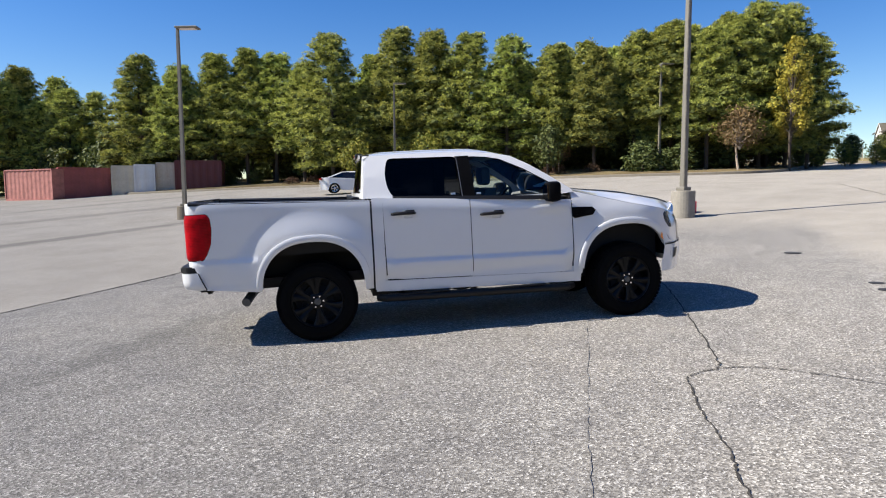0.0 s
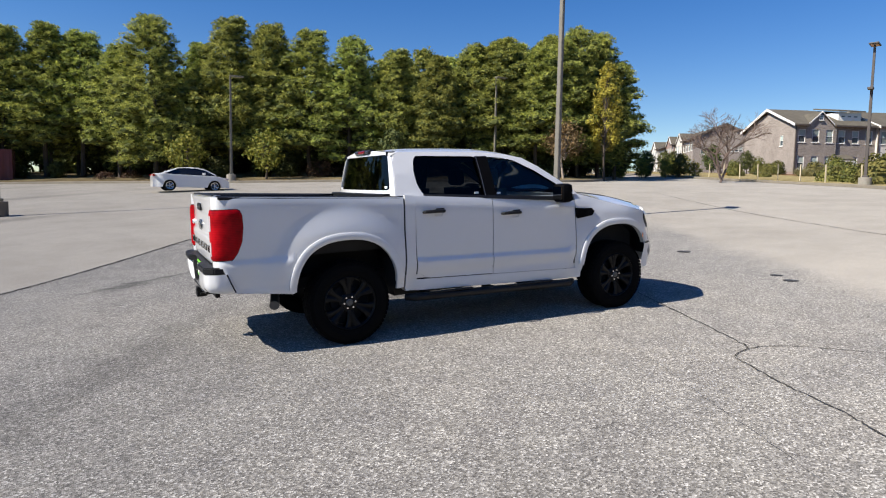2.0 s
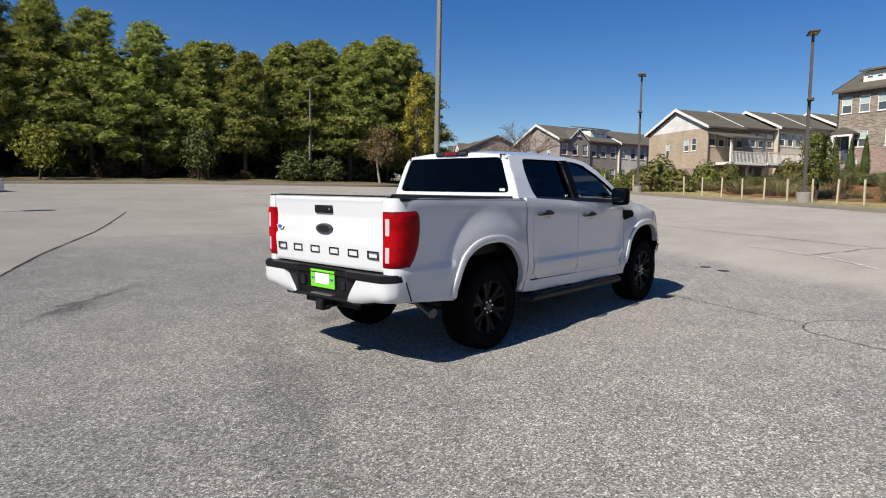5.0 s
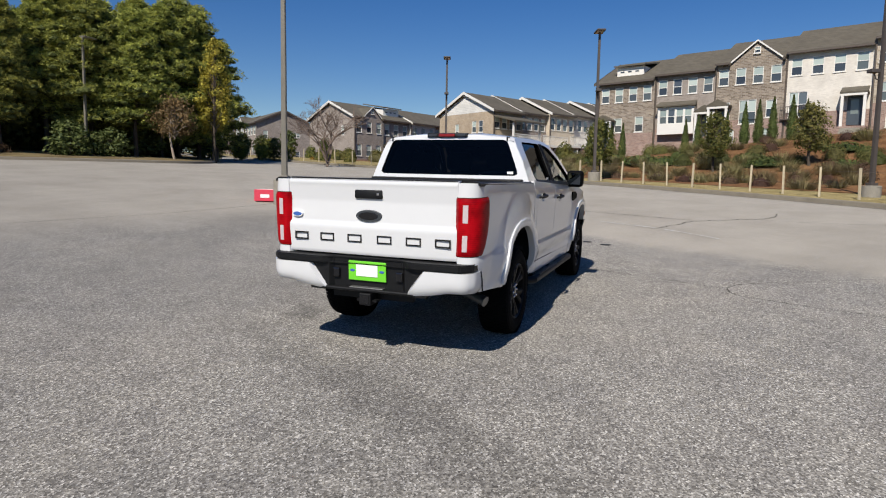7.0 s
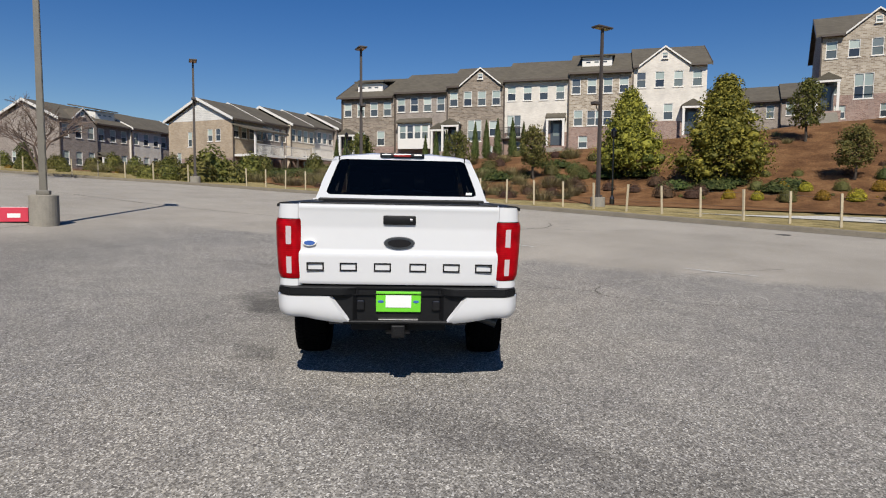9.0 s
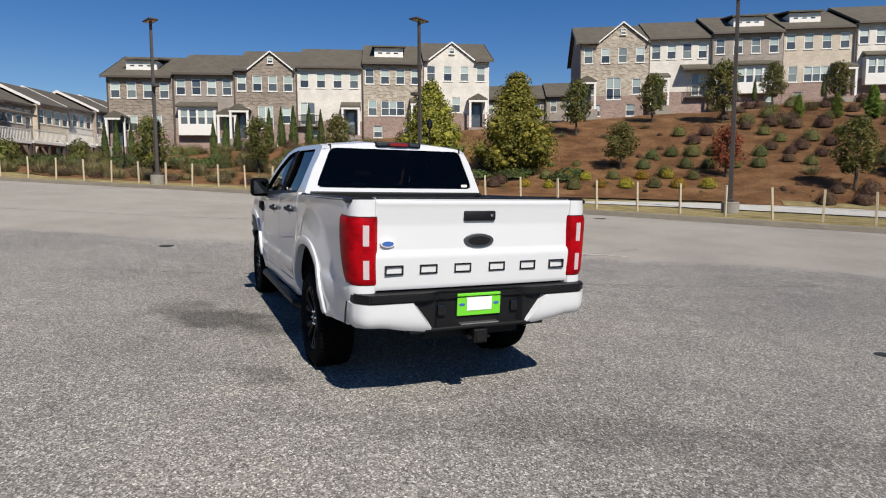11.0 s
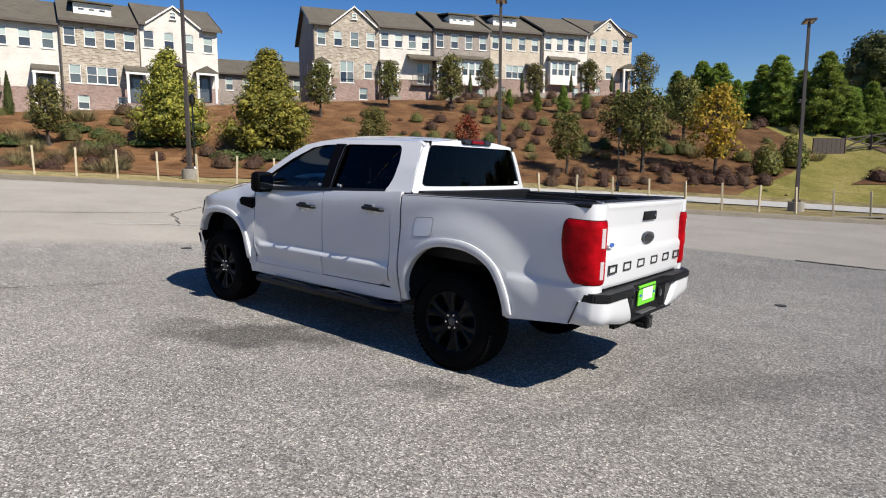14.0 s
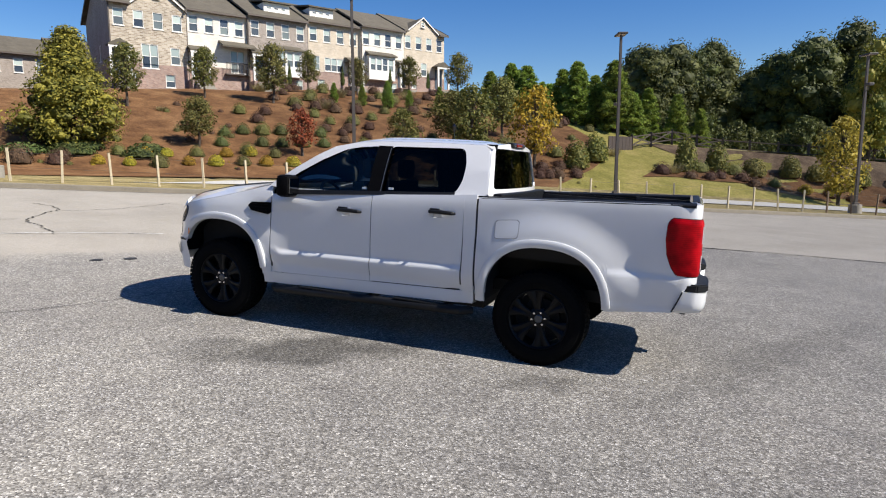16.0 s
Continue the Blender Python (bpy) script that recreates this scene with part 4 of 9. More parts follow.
    for z0, z1 in ((1.175, 1.305), (0.965, 1.085)):
        bm = bmesh.new()

        def lens_pt(u, v):
            f = 0.56 + 0.20 * u
            k = next(i for i in range(len(plan) - 1) if plan[i + 1].y >= f)
            q = plan[k].lerp(plan[k + 1], (f - plan[k].y) / (plan[k + 1].y - plan[k].y))
            p = round_corner(q, z0 + (z1 - z0) * v, 0.0185)
            return (p.x, sd * p.y, p.z)

        grid(bm, 8, 6, lens_pt)
        rim = [e for e in bm.edges if e.is_boundary]
        o = bmesh.ops.extrude_edge_only(bm, edges=rim)
        for v in o["geom"]:
            if isinstance(v, bmesh.types.BMVert):
                v.co.x += 0.01
        part("reversing_lens", bm, CLEAR_LENS, tl, "pale reversing lens", True)
    # headlamp wrapped round the corner, its projector, and the side marker
    bm = bmesh.new()

    def lamp_pt(u, v, out=0.008):
        lo, hi = 0.965 - 0.08 * step(0, 0.75, u), 1.052 + 0.006 * u
        z = lo + (hi - lo) * (0.62 + (v - 0.62) * step(-0.1, 0.35, u))
        return wrap(0.055 + 0.17 * u, z, sd, out * min(1, 0.3 + 5 * min(u, 1 - u)))

    grid(bm, 26, 8, lamp_pt)
    rim = [e for e in bm.edges if e.is_boundary]
    o = bmesh.ops.extrude_edge_only(bm, edges=rim)
    for v in o["geom"]:
        if isinstance(v, bmesh.types.BMVert):
            v.co.x -= 0.02
    hl = part("headlamp", bm, LAMP_GLASS, TP, "smoked glass headlamp", True)
    bm = bmesh.new()
    grid(bm, 10, 3, lambda u, v: lamp_pt(0.45 + 0.40 * u, 0.18 + 0.16 * v, 0.011))
    part("running_light", bm, STEEL, hl, "dull running light strip", True)
    bm = bmesh.new()
    grid(bm, 4, 2, lambda u, v: (1.985 + 0.085 * u + 0.015 * v, sd * (side_y(1.985 + 0.085 * u, 0.80) + 0.012), 0.80 - 0.065 * u + 0.045 * v))
    part("side_marker", bm, AMBER_LENS, TP, "amber side marker", True)
    # bed rail cap
    bm = bmesh.new()
    grid(bm, 20, 5, lambda u, v: (-2.69 + 1.64 * u, sd * (side_y(-2.69 + 1.64 * u, rail(-2.69 + 1.64 * u)) + 0.002 - 0.115 * v), rail(-2.69 + 1.64 * u) - 0.006 + 0.016 * math.sin(math.pi * v) ** 0.5))
    rim = [e for e in bm.edges if e.is_boundary]
    o = bmesh.ops.extrude_edge_only(bm, edges=rim)
    for v in o["geom"]:
        if isinstance(v, bmesh.types.BMVert):
            v.co.z -= 0.02
    part("bed_rail_cap", bm, BLACK_TRIM, TP, "black bed rail cap", True)

# fuel flap on the left, in its dark gap
def flap(grow, out):
    bm = bmesh.new()

    def pt(u, v):
        x0, x1, r = -1.388 - grow, -1.190 + grow, 0.030
        x = x0 + (x1 - x0) * (0.5 - 0.5 * math.cos(math.pi * u))
        d = min(x - x0, x1 - x)
        cut = r - math.sqrt(max(0, r * r - max(0, r - d) ** 2))
        lo, hi = 1.066 - grow + 0.10 * (-1.19 - x) + cut, 1.212 + grow + 0.10 * (-1.19 - x) - cut
        z = lo + (hi - lo) * v
        return (x, side_y(x, z) + out, z)

    grid(bm, 28, 8, pt)
    bmesh.ops.recalc_face_normals(bm, faces=bm.faces)
    if sum(f.normal.y for f in bm.faces) < 0:
        bmesh.ops.reverse_faces(bm, faces=bm.faces)
    return bm


part("flap_gap", flap(0.004, 0.0012), STEEL, TP, "", True)
part("fuel_flap", flap(0.0, 0.0026), WHITE_PAINT, TP, "white fuel filler flap", True)

# ---- cab above the belt ----
def cab_y(z):
    return 0.856 - 0.36 * (z - 1.36) - 0.22 * max(0, z - 1.55) ** 1.5


def filled(loops, to3):
    """A flat sheet with holes: loops[0] is the outline."""
    bm = bmesh.new()
    es = []
    for lp in loops:
        vs = [bm.verts.new((p[0], 0, p[1])) for p in lp]
        es += [bm.edges.new((vs[i], vs[(i + 1) % len(vs)])) for i in range(len(vs))]
    bmesh.ops.triangle_fill(bm, use_beauty=True, edges=es)
    for v in bm.verts:
        v.co = to3(v.co.x, v.co.z)
    bm.normal_update()
    for f in bm.faces:
        if f.normal.dot(f.calc_center_median() - Vector((-0.2, 0, 1.5))) < 0:
            f.normal_flip()
    return bm


def rounded(poly, r, n=4):
    out = []
    m = len(poly)
    for i in range(m):
        p, a, b = Vector(poly[i]), Vector(poly[i - 1]), Vector(poly[(i + 1) % m])
        k = min(r, (a - p).length * 0.45, (b - p).length * 0.45)
        s, e = p + (a - p).normalized() * k, p + (b - p).normalized() * k
        for j in range(n + 1):
            t = j / n
            out.append(((1 - t) ** 2 * s + 2 * t * (1 - t) * p + t * t * e)[:])
    return out


CAB_OUT = [(-1.075, 1.40), (-1.06, 1.60), (-1.03, 1.785), (-0.98, 1.815), (-0.5, 1.815), (0.0, 1.802), (0.25, 1.778), (0.45, 1.735), (0.62, 1.645), (0.82, 1.515), (1.02, 1.375), (1.06, 1.33), (0.5, belt(0.5) - 0.01), (-0.2, belt(-0.2) - 0.01)]
WIN_REAR = rounded([(-0.845, 1.50), (-0.855, 1.64), (-0.815, 1.778), (-0.12, 1.762), (-0.10, 1.345), (-0.72, 1.385), (-0.80, 1.405)], 0.05)
WIN_FRONT = rounded([(0.025, 1.34), (0.005, 1.757), (0.18, 1.742), (0.33, 1.712), (0.56, 1.60), (0.80, 1.455), (0.90, 1.375), (0.92, 1.300)], 0.03)
for sd in (-1, 1):
    bm = filled([CAB_OUT, WIN_REAR, WIN_FRONT], lambda x, z: (x, sd * cab_y(z), z))
    rim = [e for e in bm.edges if e.is_boundary]
    o = bmesh.ops.extrude_edge_only(bm, edges=rim)
    for v in o["geom"]:
        if isinstance(v, bmesh.types.BMVert):
            v.co.y -= sd * 0.045
        elif isinstance(v, bmesh.types.BMFace):
            c = v.calc_center_median()
            v.material_index = 1 if -0.9 < c.x < 0.95 and c.z < 1.79 else 0
    bmesh.ops.recalc_face_normals(bm, faces=bm.faces)
    part("cab_side", bm, WHITE_PAINT, TP, "white cab side with window openings").data.materials.append(DEEP_BLACK)
    for nm, win, gl in (("rear_side_window", WIN_REAR, PRIVACY_GLASS), ("front_side_window", WIN_FRONT, CLEAR_GLASS)):
        bm = filled([win], lambda x, z: (x, sd * (cab_y(z) - 0.022), z))
        part(nm, bm, gl, TP, "dark tinted side window" if gl is PRIVACY_GLASS else "lightly tinted side window")
    for x0, z0 in ((-0.215, 1.375), (0.045, 1.362)):
        y = cab_y(z0 + 0.012) - 0.016
        part("window_sticker", boxed(x0, x0 + 0.045, sd * y - 0.003, sd * y + 0.003, z0 + 0.008, z0 + 0.028), PLATE_WHITE, TP, "small white sticker")
    # black pillar applique and belt strip
    bm = bmesh.new()
    grid(bm, 2, 10, lambda u, v: (-0.118 - 0.014 * v + 0.145 * u, sd * (cab_y(1.335 + 0.428 * v) + 0.005), 1.335 + 0.428 * v))
    pil = part("door_pillar_trim", bm, DEEP_BLACK, TP, "gloss black door pillar trim")
    bm = bmesh.new()
    grid(bm, 1, 10, lambda u, v: (-0.108 - 0.014 * v + 0.006 * u, sd * (cab_y(1.345 + 0.405 * v) + 0.008), 1.345 + 0.405 * v))
    part("pillar_line", bm, STEEL, pil, "thin bright edge")
    bm = bmesh.new()
    grid(bm, 20, 2, lambda u, v: (-0.80 + 1.72 * u, sd * (cab_y(belt(-0.80 + 1.72 * u) + 0.03 * v) + 0.014 - 0.006 * v), belt(-0.80 + 1.72 * u) - 0.004 + (0.024 + 0.022 * u) * v))
    part("belt_strip", bm, BLACK_TRIM, TP, "black window belt strip")

# roof
def roof_z(x):
    return 1.862 - 0.010 * ((x + 0.6) / 0.6) ** 2 - 0.09 * step(0.0, 0.62, x) ** 1.5 - 0.02 * step(-0.9, -1.06, x)


bm = bmesh.new()


def roof_pt(u, v):
    x = -1.06 + 1.60 * u - 0.06 * (2 * v - 1) ** 2 * step(0.5, 1, u)
    w = 2 * v - 1
    ze = float(np.interp(x, (-1.06, -0.98, -0.5, 0.0, 0.25, 0.45, 0.62), (1.78, 1.816, 1.816, 1.803, 1.779, 1.736, 1.65)))
    half = cab_y(ze) - 0.003
    z = ze + (roof_z(x) - ze) * (1 - abs(w) ** 3.2)
    rib = 0.006 * (math.cos(w * 14) if abs(w) < 0.67 else 0) * step(-1.0, -0.8, x) * (1 - step(0.1, 0.4, x))
    return (x, half * w, z + rib)


grid(bm, 40, 36, roof_pt)
bmesh.ops.recalc_face_normals(bm, faces=bm.faces)
part("roof", bm, WHITE_PAINT, TP, "white ribbed roof panel", True)

# rear wall of the cab with its window
def back_x(z):
    return -1.165 + 0.20 * (z - 1.40)


def back_pt(y, z):
    """A place on the cab's rear wall, bowed towards the sides."""
    return (back_x(z) + 0.065 * abs(y / 0.80) ** 3, y, z)


def evenly(loop, n):
    """n points at even steps round a closed line."""
    pts = [Vector(p) for p in loop]
    runs = [(pts[(i + 1) % len(pts)] - p).length for i, p in enumerate(pts)]
    out, total = [], sum(runs)
    for k in range(n):
        d, i = total * k / n, 0
        while d > runs[i] and i < len(runs) - 1:
            d -= runs[i]
            i += 1
        out.append(pts[i].lerp(pts[(i + 1) % len(pts)], d / runs[i]))
    return out


BACK_OUT = [(-0.845, 1.395), (-0.835, 1.42), (-0.72, 1.70), (-0.675, 1.775), (-0.62, 1.815), (-0.3, 1.845), (0.3, 1.845), (0.62, 1.815), (0.675, 1.775), (0.72, 1.70), (0.835, 1.42), (0.845, 1.395)]


def win_half(z):
    return 0.745 - 0.135 * (z - 1.452) / 0.343


BACK_WIN = rounded([(-0.745, 1.452), (-0.61, 1.795), (0.61, 1.795), (0.745, 1.452)], 0.045)
bm = bmesh.new()
outer, inner = evenly(BACK_OUT, 96), evenly(BACK_WIN, 96)
first = min(range(96), key=lambda k: (inner[k] - outer[0]).length)
rings = []
for t in (0.0, 0.5, 1.0):
    rings.append([bm.verts.new(back_pt(*(outer[k].lerp(inner[(k + first) % 96], t)))) for k in range(96)])
rings.append([bm.verts.new(v.co + Vector((0.03, 0, 0))) for v in rings[-1]])
for p, q in zip(rings, rings[1:]):
    for k in range(96):
        bm.faces.new((p[k], p[(k + 1) % 96], q[(k + 1) % 96], q[k]))
rim = [v.co.copy() for v in rings[0]]
back = [bm.verts.new(c + Vector((0.10 - 0.07 * abs(c.y / 0.8) ** 3, 0, 0))) for c in rim]
for k in range(96):
    bm.faces.new((rings[0][k], back[k], back[(k + 1) % 96], rings[0][(k + 1) % 96]))
grid(bm, 24, 4, lambda u, v: back_pt(0.845 * (2 * u - 1), 0.98 + 0.415 * v))
bmesh.ops.recalc_face_normals(bm, faces=bm.faces)
part("cab_back", bm, WHITE_PAINT, TP, "white rear wall of the cab", True)
bm = bmesh.new()
grid(bm, 24, 8, lambda u, v: (Vector(back_pt(win_half(1.445 + 0.357 * v) * 1.01 * (2 * u - 1), 1.445 + 0.357 * v)) + Vector((0.016, 0, 0)))[:], flip=True)
rw = part("rear_window", bm, PRIVACY_GLASS, TP, "dark tinted rear window")
bm = bmesh.new()
box(bm, back_pt(-0.66, 1.48)[0] + 0.004, back_pt(-0.66, 1.48)[0] + 0.010, -0.69, -0.63, 1.468, 1.492)
part("window_sticker", bm, PLATE_WHITE, rw, "small white sticker")
bm = bmesh.new()
box(bm, -1.095, -1.03, -0.215, 0.215, 1.815, 1.862, 0.012)
ch = part("high_brake_lamp", bm, BLACK_TRIM, TP, "high-mounted brake lamp housing", True)
part("brake_lens", boxed(-1.108, -1.07, -0.085, 0.085, 1.824, 1.854, bevel=0.006), DARK_RED, ch, "red brake lens")
for sg in (-1, 1):
    part("cargo_lens", boxed(-1.106, -1.07, sg * 0.152 - 0.045, sg * 0.152 + 0.045, 1.824, 1.852, bevel=0.006), LAMP_GLASS, ch, "smoked cargo lens")
for sg in (-1, 1):
    part("roof_drip_seal", boxed(-1.075, -0.98, sg * 0.612 - 0.005, sg * 0.612 + 0.005, 1.78, 1.826, bevel=0.002), BLACK_TRIM, TP)

# windscreen and scuttle
bm = bmesh.new()
grid(bm, 12, 16, lambda u, v: (0.56 - 0.07 * (2 * v - 1) ** 2 + (0.58 - 0.06 * (2 * v - 1) ** 2) * u, (0.64 + 0.11 * u) * (2 * v - 1), 1.77 - 0.045 * (2 * v - 1) ** 2 * (1 - u) - 0.435 * u + 0.02 * math.sin(math.pi * u)))
part("windscreen", bm, CLEAR_GLASS, TP, "clear laminated windscreen", True)
bm = bmesh.new()
grid(bm, 6, 16, lambda u, v: (1.10 - 0.10 * (2 * v - 1) ** 2 + 0.13 * u, 0.80 * (2 * v - 1), 1.345 - 0.01 * u - 0.01 * (2 * v - 1) ** 2))
part("scuttle", bm, BLACK_TRIM, TP, "black scuttle panel", True)

# bonnet
bm = bmesh.new()


def bonnet_pt(u, v):
    w = 2 * v - 1
    x = 1.04 + 1.30 * u - 0.12 * abs(w) ** 3 * u + 0.12 * (1 - w * w) * u
    half = side_y(min(x, 2.25), hood_edge(min(x, 2.25))) - 0.012
    ze = hood_edge(min(x, 2.25)) + 0.004
    dome = (0.035 + 0.085 * step(1.05, 1.8, x)) * (1 - abs(w) ** 3.6) + 0.012 * (step(0.35, 0.5, abs(w)) - step(0.62, 0.8, abs(w)))
    return (x, half * w, ze + dome - 0.05 * step(0.86, 1.0, u))


grid(bm, 26, 30, bonnet_pt)
bmesh.ops.recalc_face_normals(bm, faces=bm.faces)
bon = part("bonnet", bm, WHITE_PAINT, TP, "white bonnet", True)
bm = bmesh.new()
grid(bm, 20, 8, lambda u, v: (Vector(bonnet_pt(0.03 + 0.93 * u, 0.17 + 0.66 * v)) + Vector((0, 0, 0.004)))[:])
part("bonnet_stripe", bm, BLACK_TRIM, bon, "black bonnet stripe", True)

# front end
bm = bmesh.new()
for sg in (-1, 1):
    grid(bm, 40, 14, lambda u, v: wrap(u, 0.70 + (hood_edge(min(2.2, wrap(u, 0.8, 1)[0])) + 0.05 * step(0.3, 0.7, u) - 0.70) * v, sg))
bmesh.ops.remove_doubles(bm, verts=bm.verts, dist=0.001)
bmesh.ops.recalc_face_normals(bm, faces=bm.faces)
part("front_panel", bm, WHITE_PAINT, TP, "white nose panel", True)
bm = bmesh.new()
for sg in (-1, 1):
    grid(bm, 40, 10, lambda u, v: wrap(u, 0.425 + 0.285 * v, sg, 0.010 + 0.022 * math.sin(math.pi * min(1, 0.12 + 0.9 * v)) ** 0.7 * step(0.0, 0.25, u)))
bmesh.ops.remove_doubles(bm, verts=bm.verts, dist=0.001)
bmesh.ops.recalc_face_normals(bm, faces=bm.faces)
fb = part("front_bumper", bm, WHITE_PAINT, TP, "white front bumper", True)
bm = bmesh.new()
for sg in (-1, 1):
    grid(bm, 40, 1, lambda u, v: wrap(u, 0.708 + 0.012 * v, sg, 0.018))
part("bumper_seam", bm, BLACK_TRIM, fb)
bm = bmesh.new()
for sg in (-1, 1):
    grid(bm, 20, 6, lambda u, v: wrap(0.52 + 0.48 * u, 0.735 + 0.27 * v, sg, 0.006))
part("grille", bm, GLOSS_BLACK, TP, "black front grille", True)
for sg in (-1, 1):
    bm = bmesh.new()
    grid(bm, 6, 4, lambda u, v: wrap(0.17 + 0.12 * u, 0.555 + 0.11 * v, sg, 0.034))
    part("fog_lamp_bezel", bm, BLACK_TRIM, TP)

# load bed
bed = part("bed_floor", boxed(-2.66, -1.19, -0.74, 0.74, 0.90, 0.93), BLACK_TRIM, TP, "ribbed black bed floor")
for k in range(17):
    part("floor_rib", boxed(-2.65, -1.2, -0.68 + k * 0.085 - 0.02, -0.68 + k * 0.085 + 0.02, 0.929, 0.941), BLACK_TRIM, bed)
for sg in (-1, 1):
    part("bed_wall", boxed(-2.66, -1.19, sg * 0.755 - 0.015, sg * 0.755 + 0.015, 0.93, 1.40), BLACK_TRIM, TP)
    part("wheel_tub", boxed(-2.02, -1.20, sg * 0.66 - 0.09, sg * 0.66 + 0.09, 0.93, 1.10, bevel=0.03), BLACK_TRIM, TP)
part("bed_headboard", boxed(-1.20, -1.172, -0.77, 0.77, 0.93, 1.395), BLACK_TRIM, TP)
part("bed_front_cap", boxed(-1.20, -1.12, -0.80, 0.80, 1.385, 1.42, bevel=0.01), BLACK_TRIM, TP)

# tailgate
bm = bmesh.new()
TG = [(0.885, -2.745), (0.90, -2.752), (1.09, -2.757), (1.115, -2.754), (1.135, -2.742), (1.30, -2.732), (1.42, -2.742), (1.446, -2.748), (1.465, -2.738), (1.474, -2.71)]


def tg_x(z):
    return float(np.interp(z, [p[0] for p in TG], [p[1] for p in TG]))


def tg_pt(u, v):
    z = 0.885 + 0.589 * v
    if v == 1:
        return (-2.69, 0.722 * (2 * u - 1), 1.474)
    return (tg_x(z) + 0.012 * abs(2 * u - 1) ** 4, 0.722 * (2 * u - 1), z)


grid(bm, 30, 40, tg_pt)
rim = [e for e in bm.edges if e.is_boundary]
o = bmesh.ops.extrude_edge_only(bm, edges=rim)
for v in o["geom"]:
    if isinstance(v, bmesh.types.BMVert):
        v.co.x += 0.05
bmesh.ops.recalc_face_normals(bm, faces=bm.faces)
gate = part("tailgate", bm, WHITE_PAINT, TP, "white closed tailgate", True)
part("tailgate_cap", boxed(-2.715, -2.66, -0.715, 0.715, 1.466, 1.478, bevel=0.004), BLACK_TRIM, gate, "black tailgate cap")
bm = bmesh.new()
box(bm, -2.752, -2.72, -0.118, 0.118, 1.325, 1.392, 0.01)
hd = part("tailgate_handle", bm, BLACK_TRIM, gate, "black tailgate handle", True)
part("camera_lens", boxed(-2.757, -2.745, -0.095, -0.075, 1.352, 1.372, bevel=0.003), CHROME, hd)


def oval(bm, x, y, z, ry, rz, depth, n=32):
    vs = [bm.verts.new((x, y + ry * math.cos(2 * math.pi * i / n), z + rz * math.sin(2 * math.pi * i / n))) for i in range(n)]
    ws = [bm.verts.new((x - depth, y + ry * 0.93 * math.cos(2 * math.pi * i / n), z + rz * 0.93 * math.sin(2 * math.pi * i / n))) for i in range(n)]
    bm.faces.new(ws)
    for i in range(n):
        bm.faces.new((vs[i], vs[(i + 1) % n], ws[(i + 1) % n], ws[i]))
    bmesh.ops.recalc_face_normals(bm, faces=bm.faces)
    return bm


em = part("oval_emblem", oval(bmesh.new(), -2.736, 0, 1.192, 0.115, 0.048, 0.016), BADGE_DARK, gate, "dark oval emblem")
part("emblem_centre", oval(bmesh.new(), -2.752, 0, 1.192, 0.085, 0.030, 0.003), GLOSS_BLACK, em)
ov = part("small_badge", oval(bmesh.new(), -2.730, 0.645, 1.185, 0.050, 0.024, 0.020), PLATE_WHITE, gate, "small white and blue oval badge")
part("badge_centre", oval(bmesh.new(), -2.7495, 0.645, 1.185, 0.040, 0.017, 0.003), BADGE_BLUE, ov, "blue oval")
for y in (0.603, 0.366, 0.120, -0.137, -0.381, -0.618):
    bm = bmesh.new()
    w, h, t = 0.062, 0.031, 0.0105
    x = tg_x(1.015)
    box(bm, x - 0.006, x + 0.004, y - w, y + w, 1.015 + h - t, 1.015 + h)
    box(bm, x - 0.006, x + 0.004, y - w, y + w, 1.015 - h, 1.015 - h + t)
    box(bm, x - 0.006, x + 0.004, y + w - t, y + w, 1.015 - h + t, 1.015 + h - t)
    box(bm, x - 0.006, x + 0.004, y - w, y - w + t, 1.015 - h + t, 1.015 + h - t)
    part("badge_mark", bm, GLOSS_BLACK, gate, "plain black badge mark")

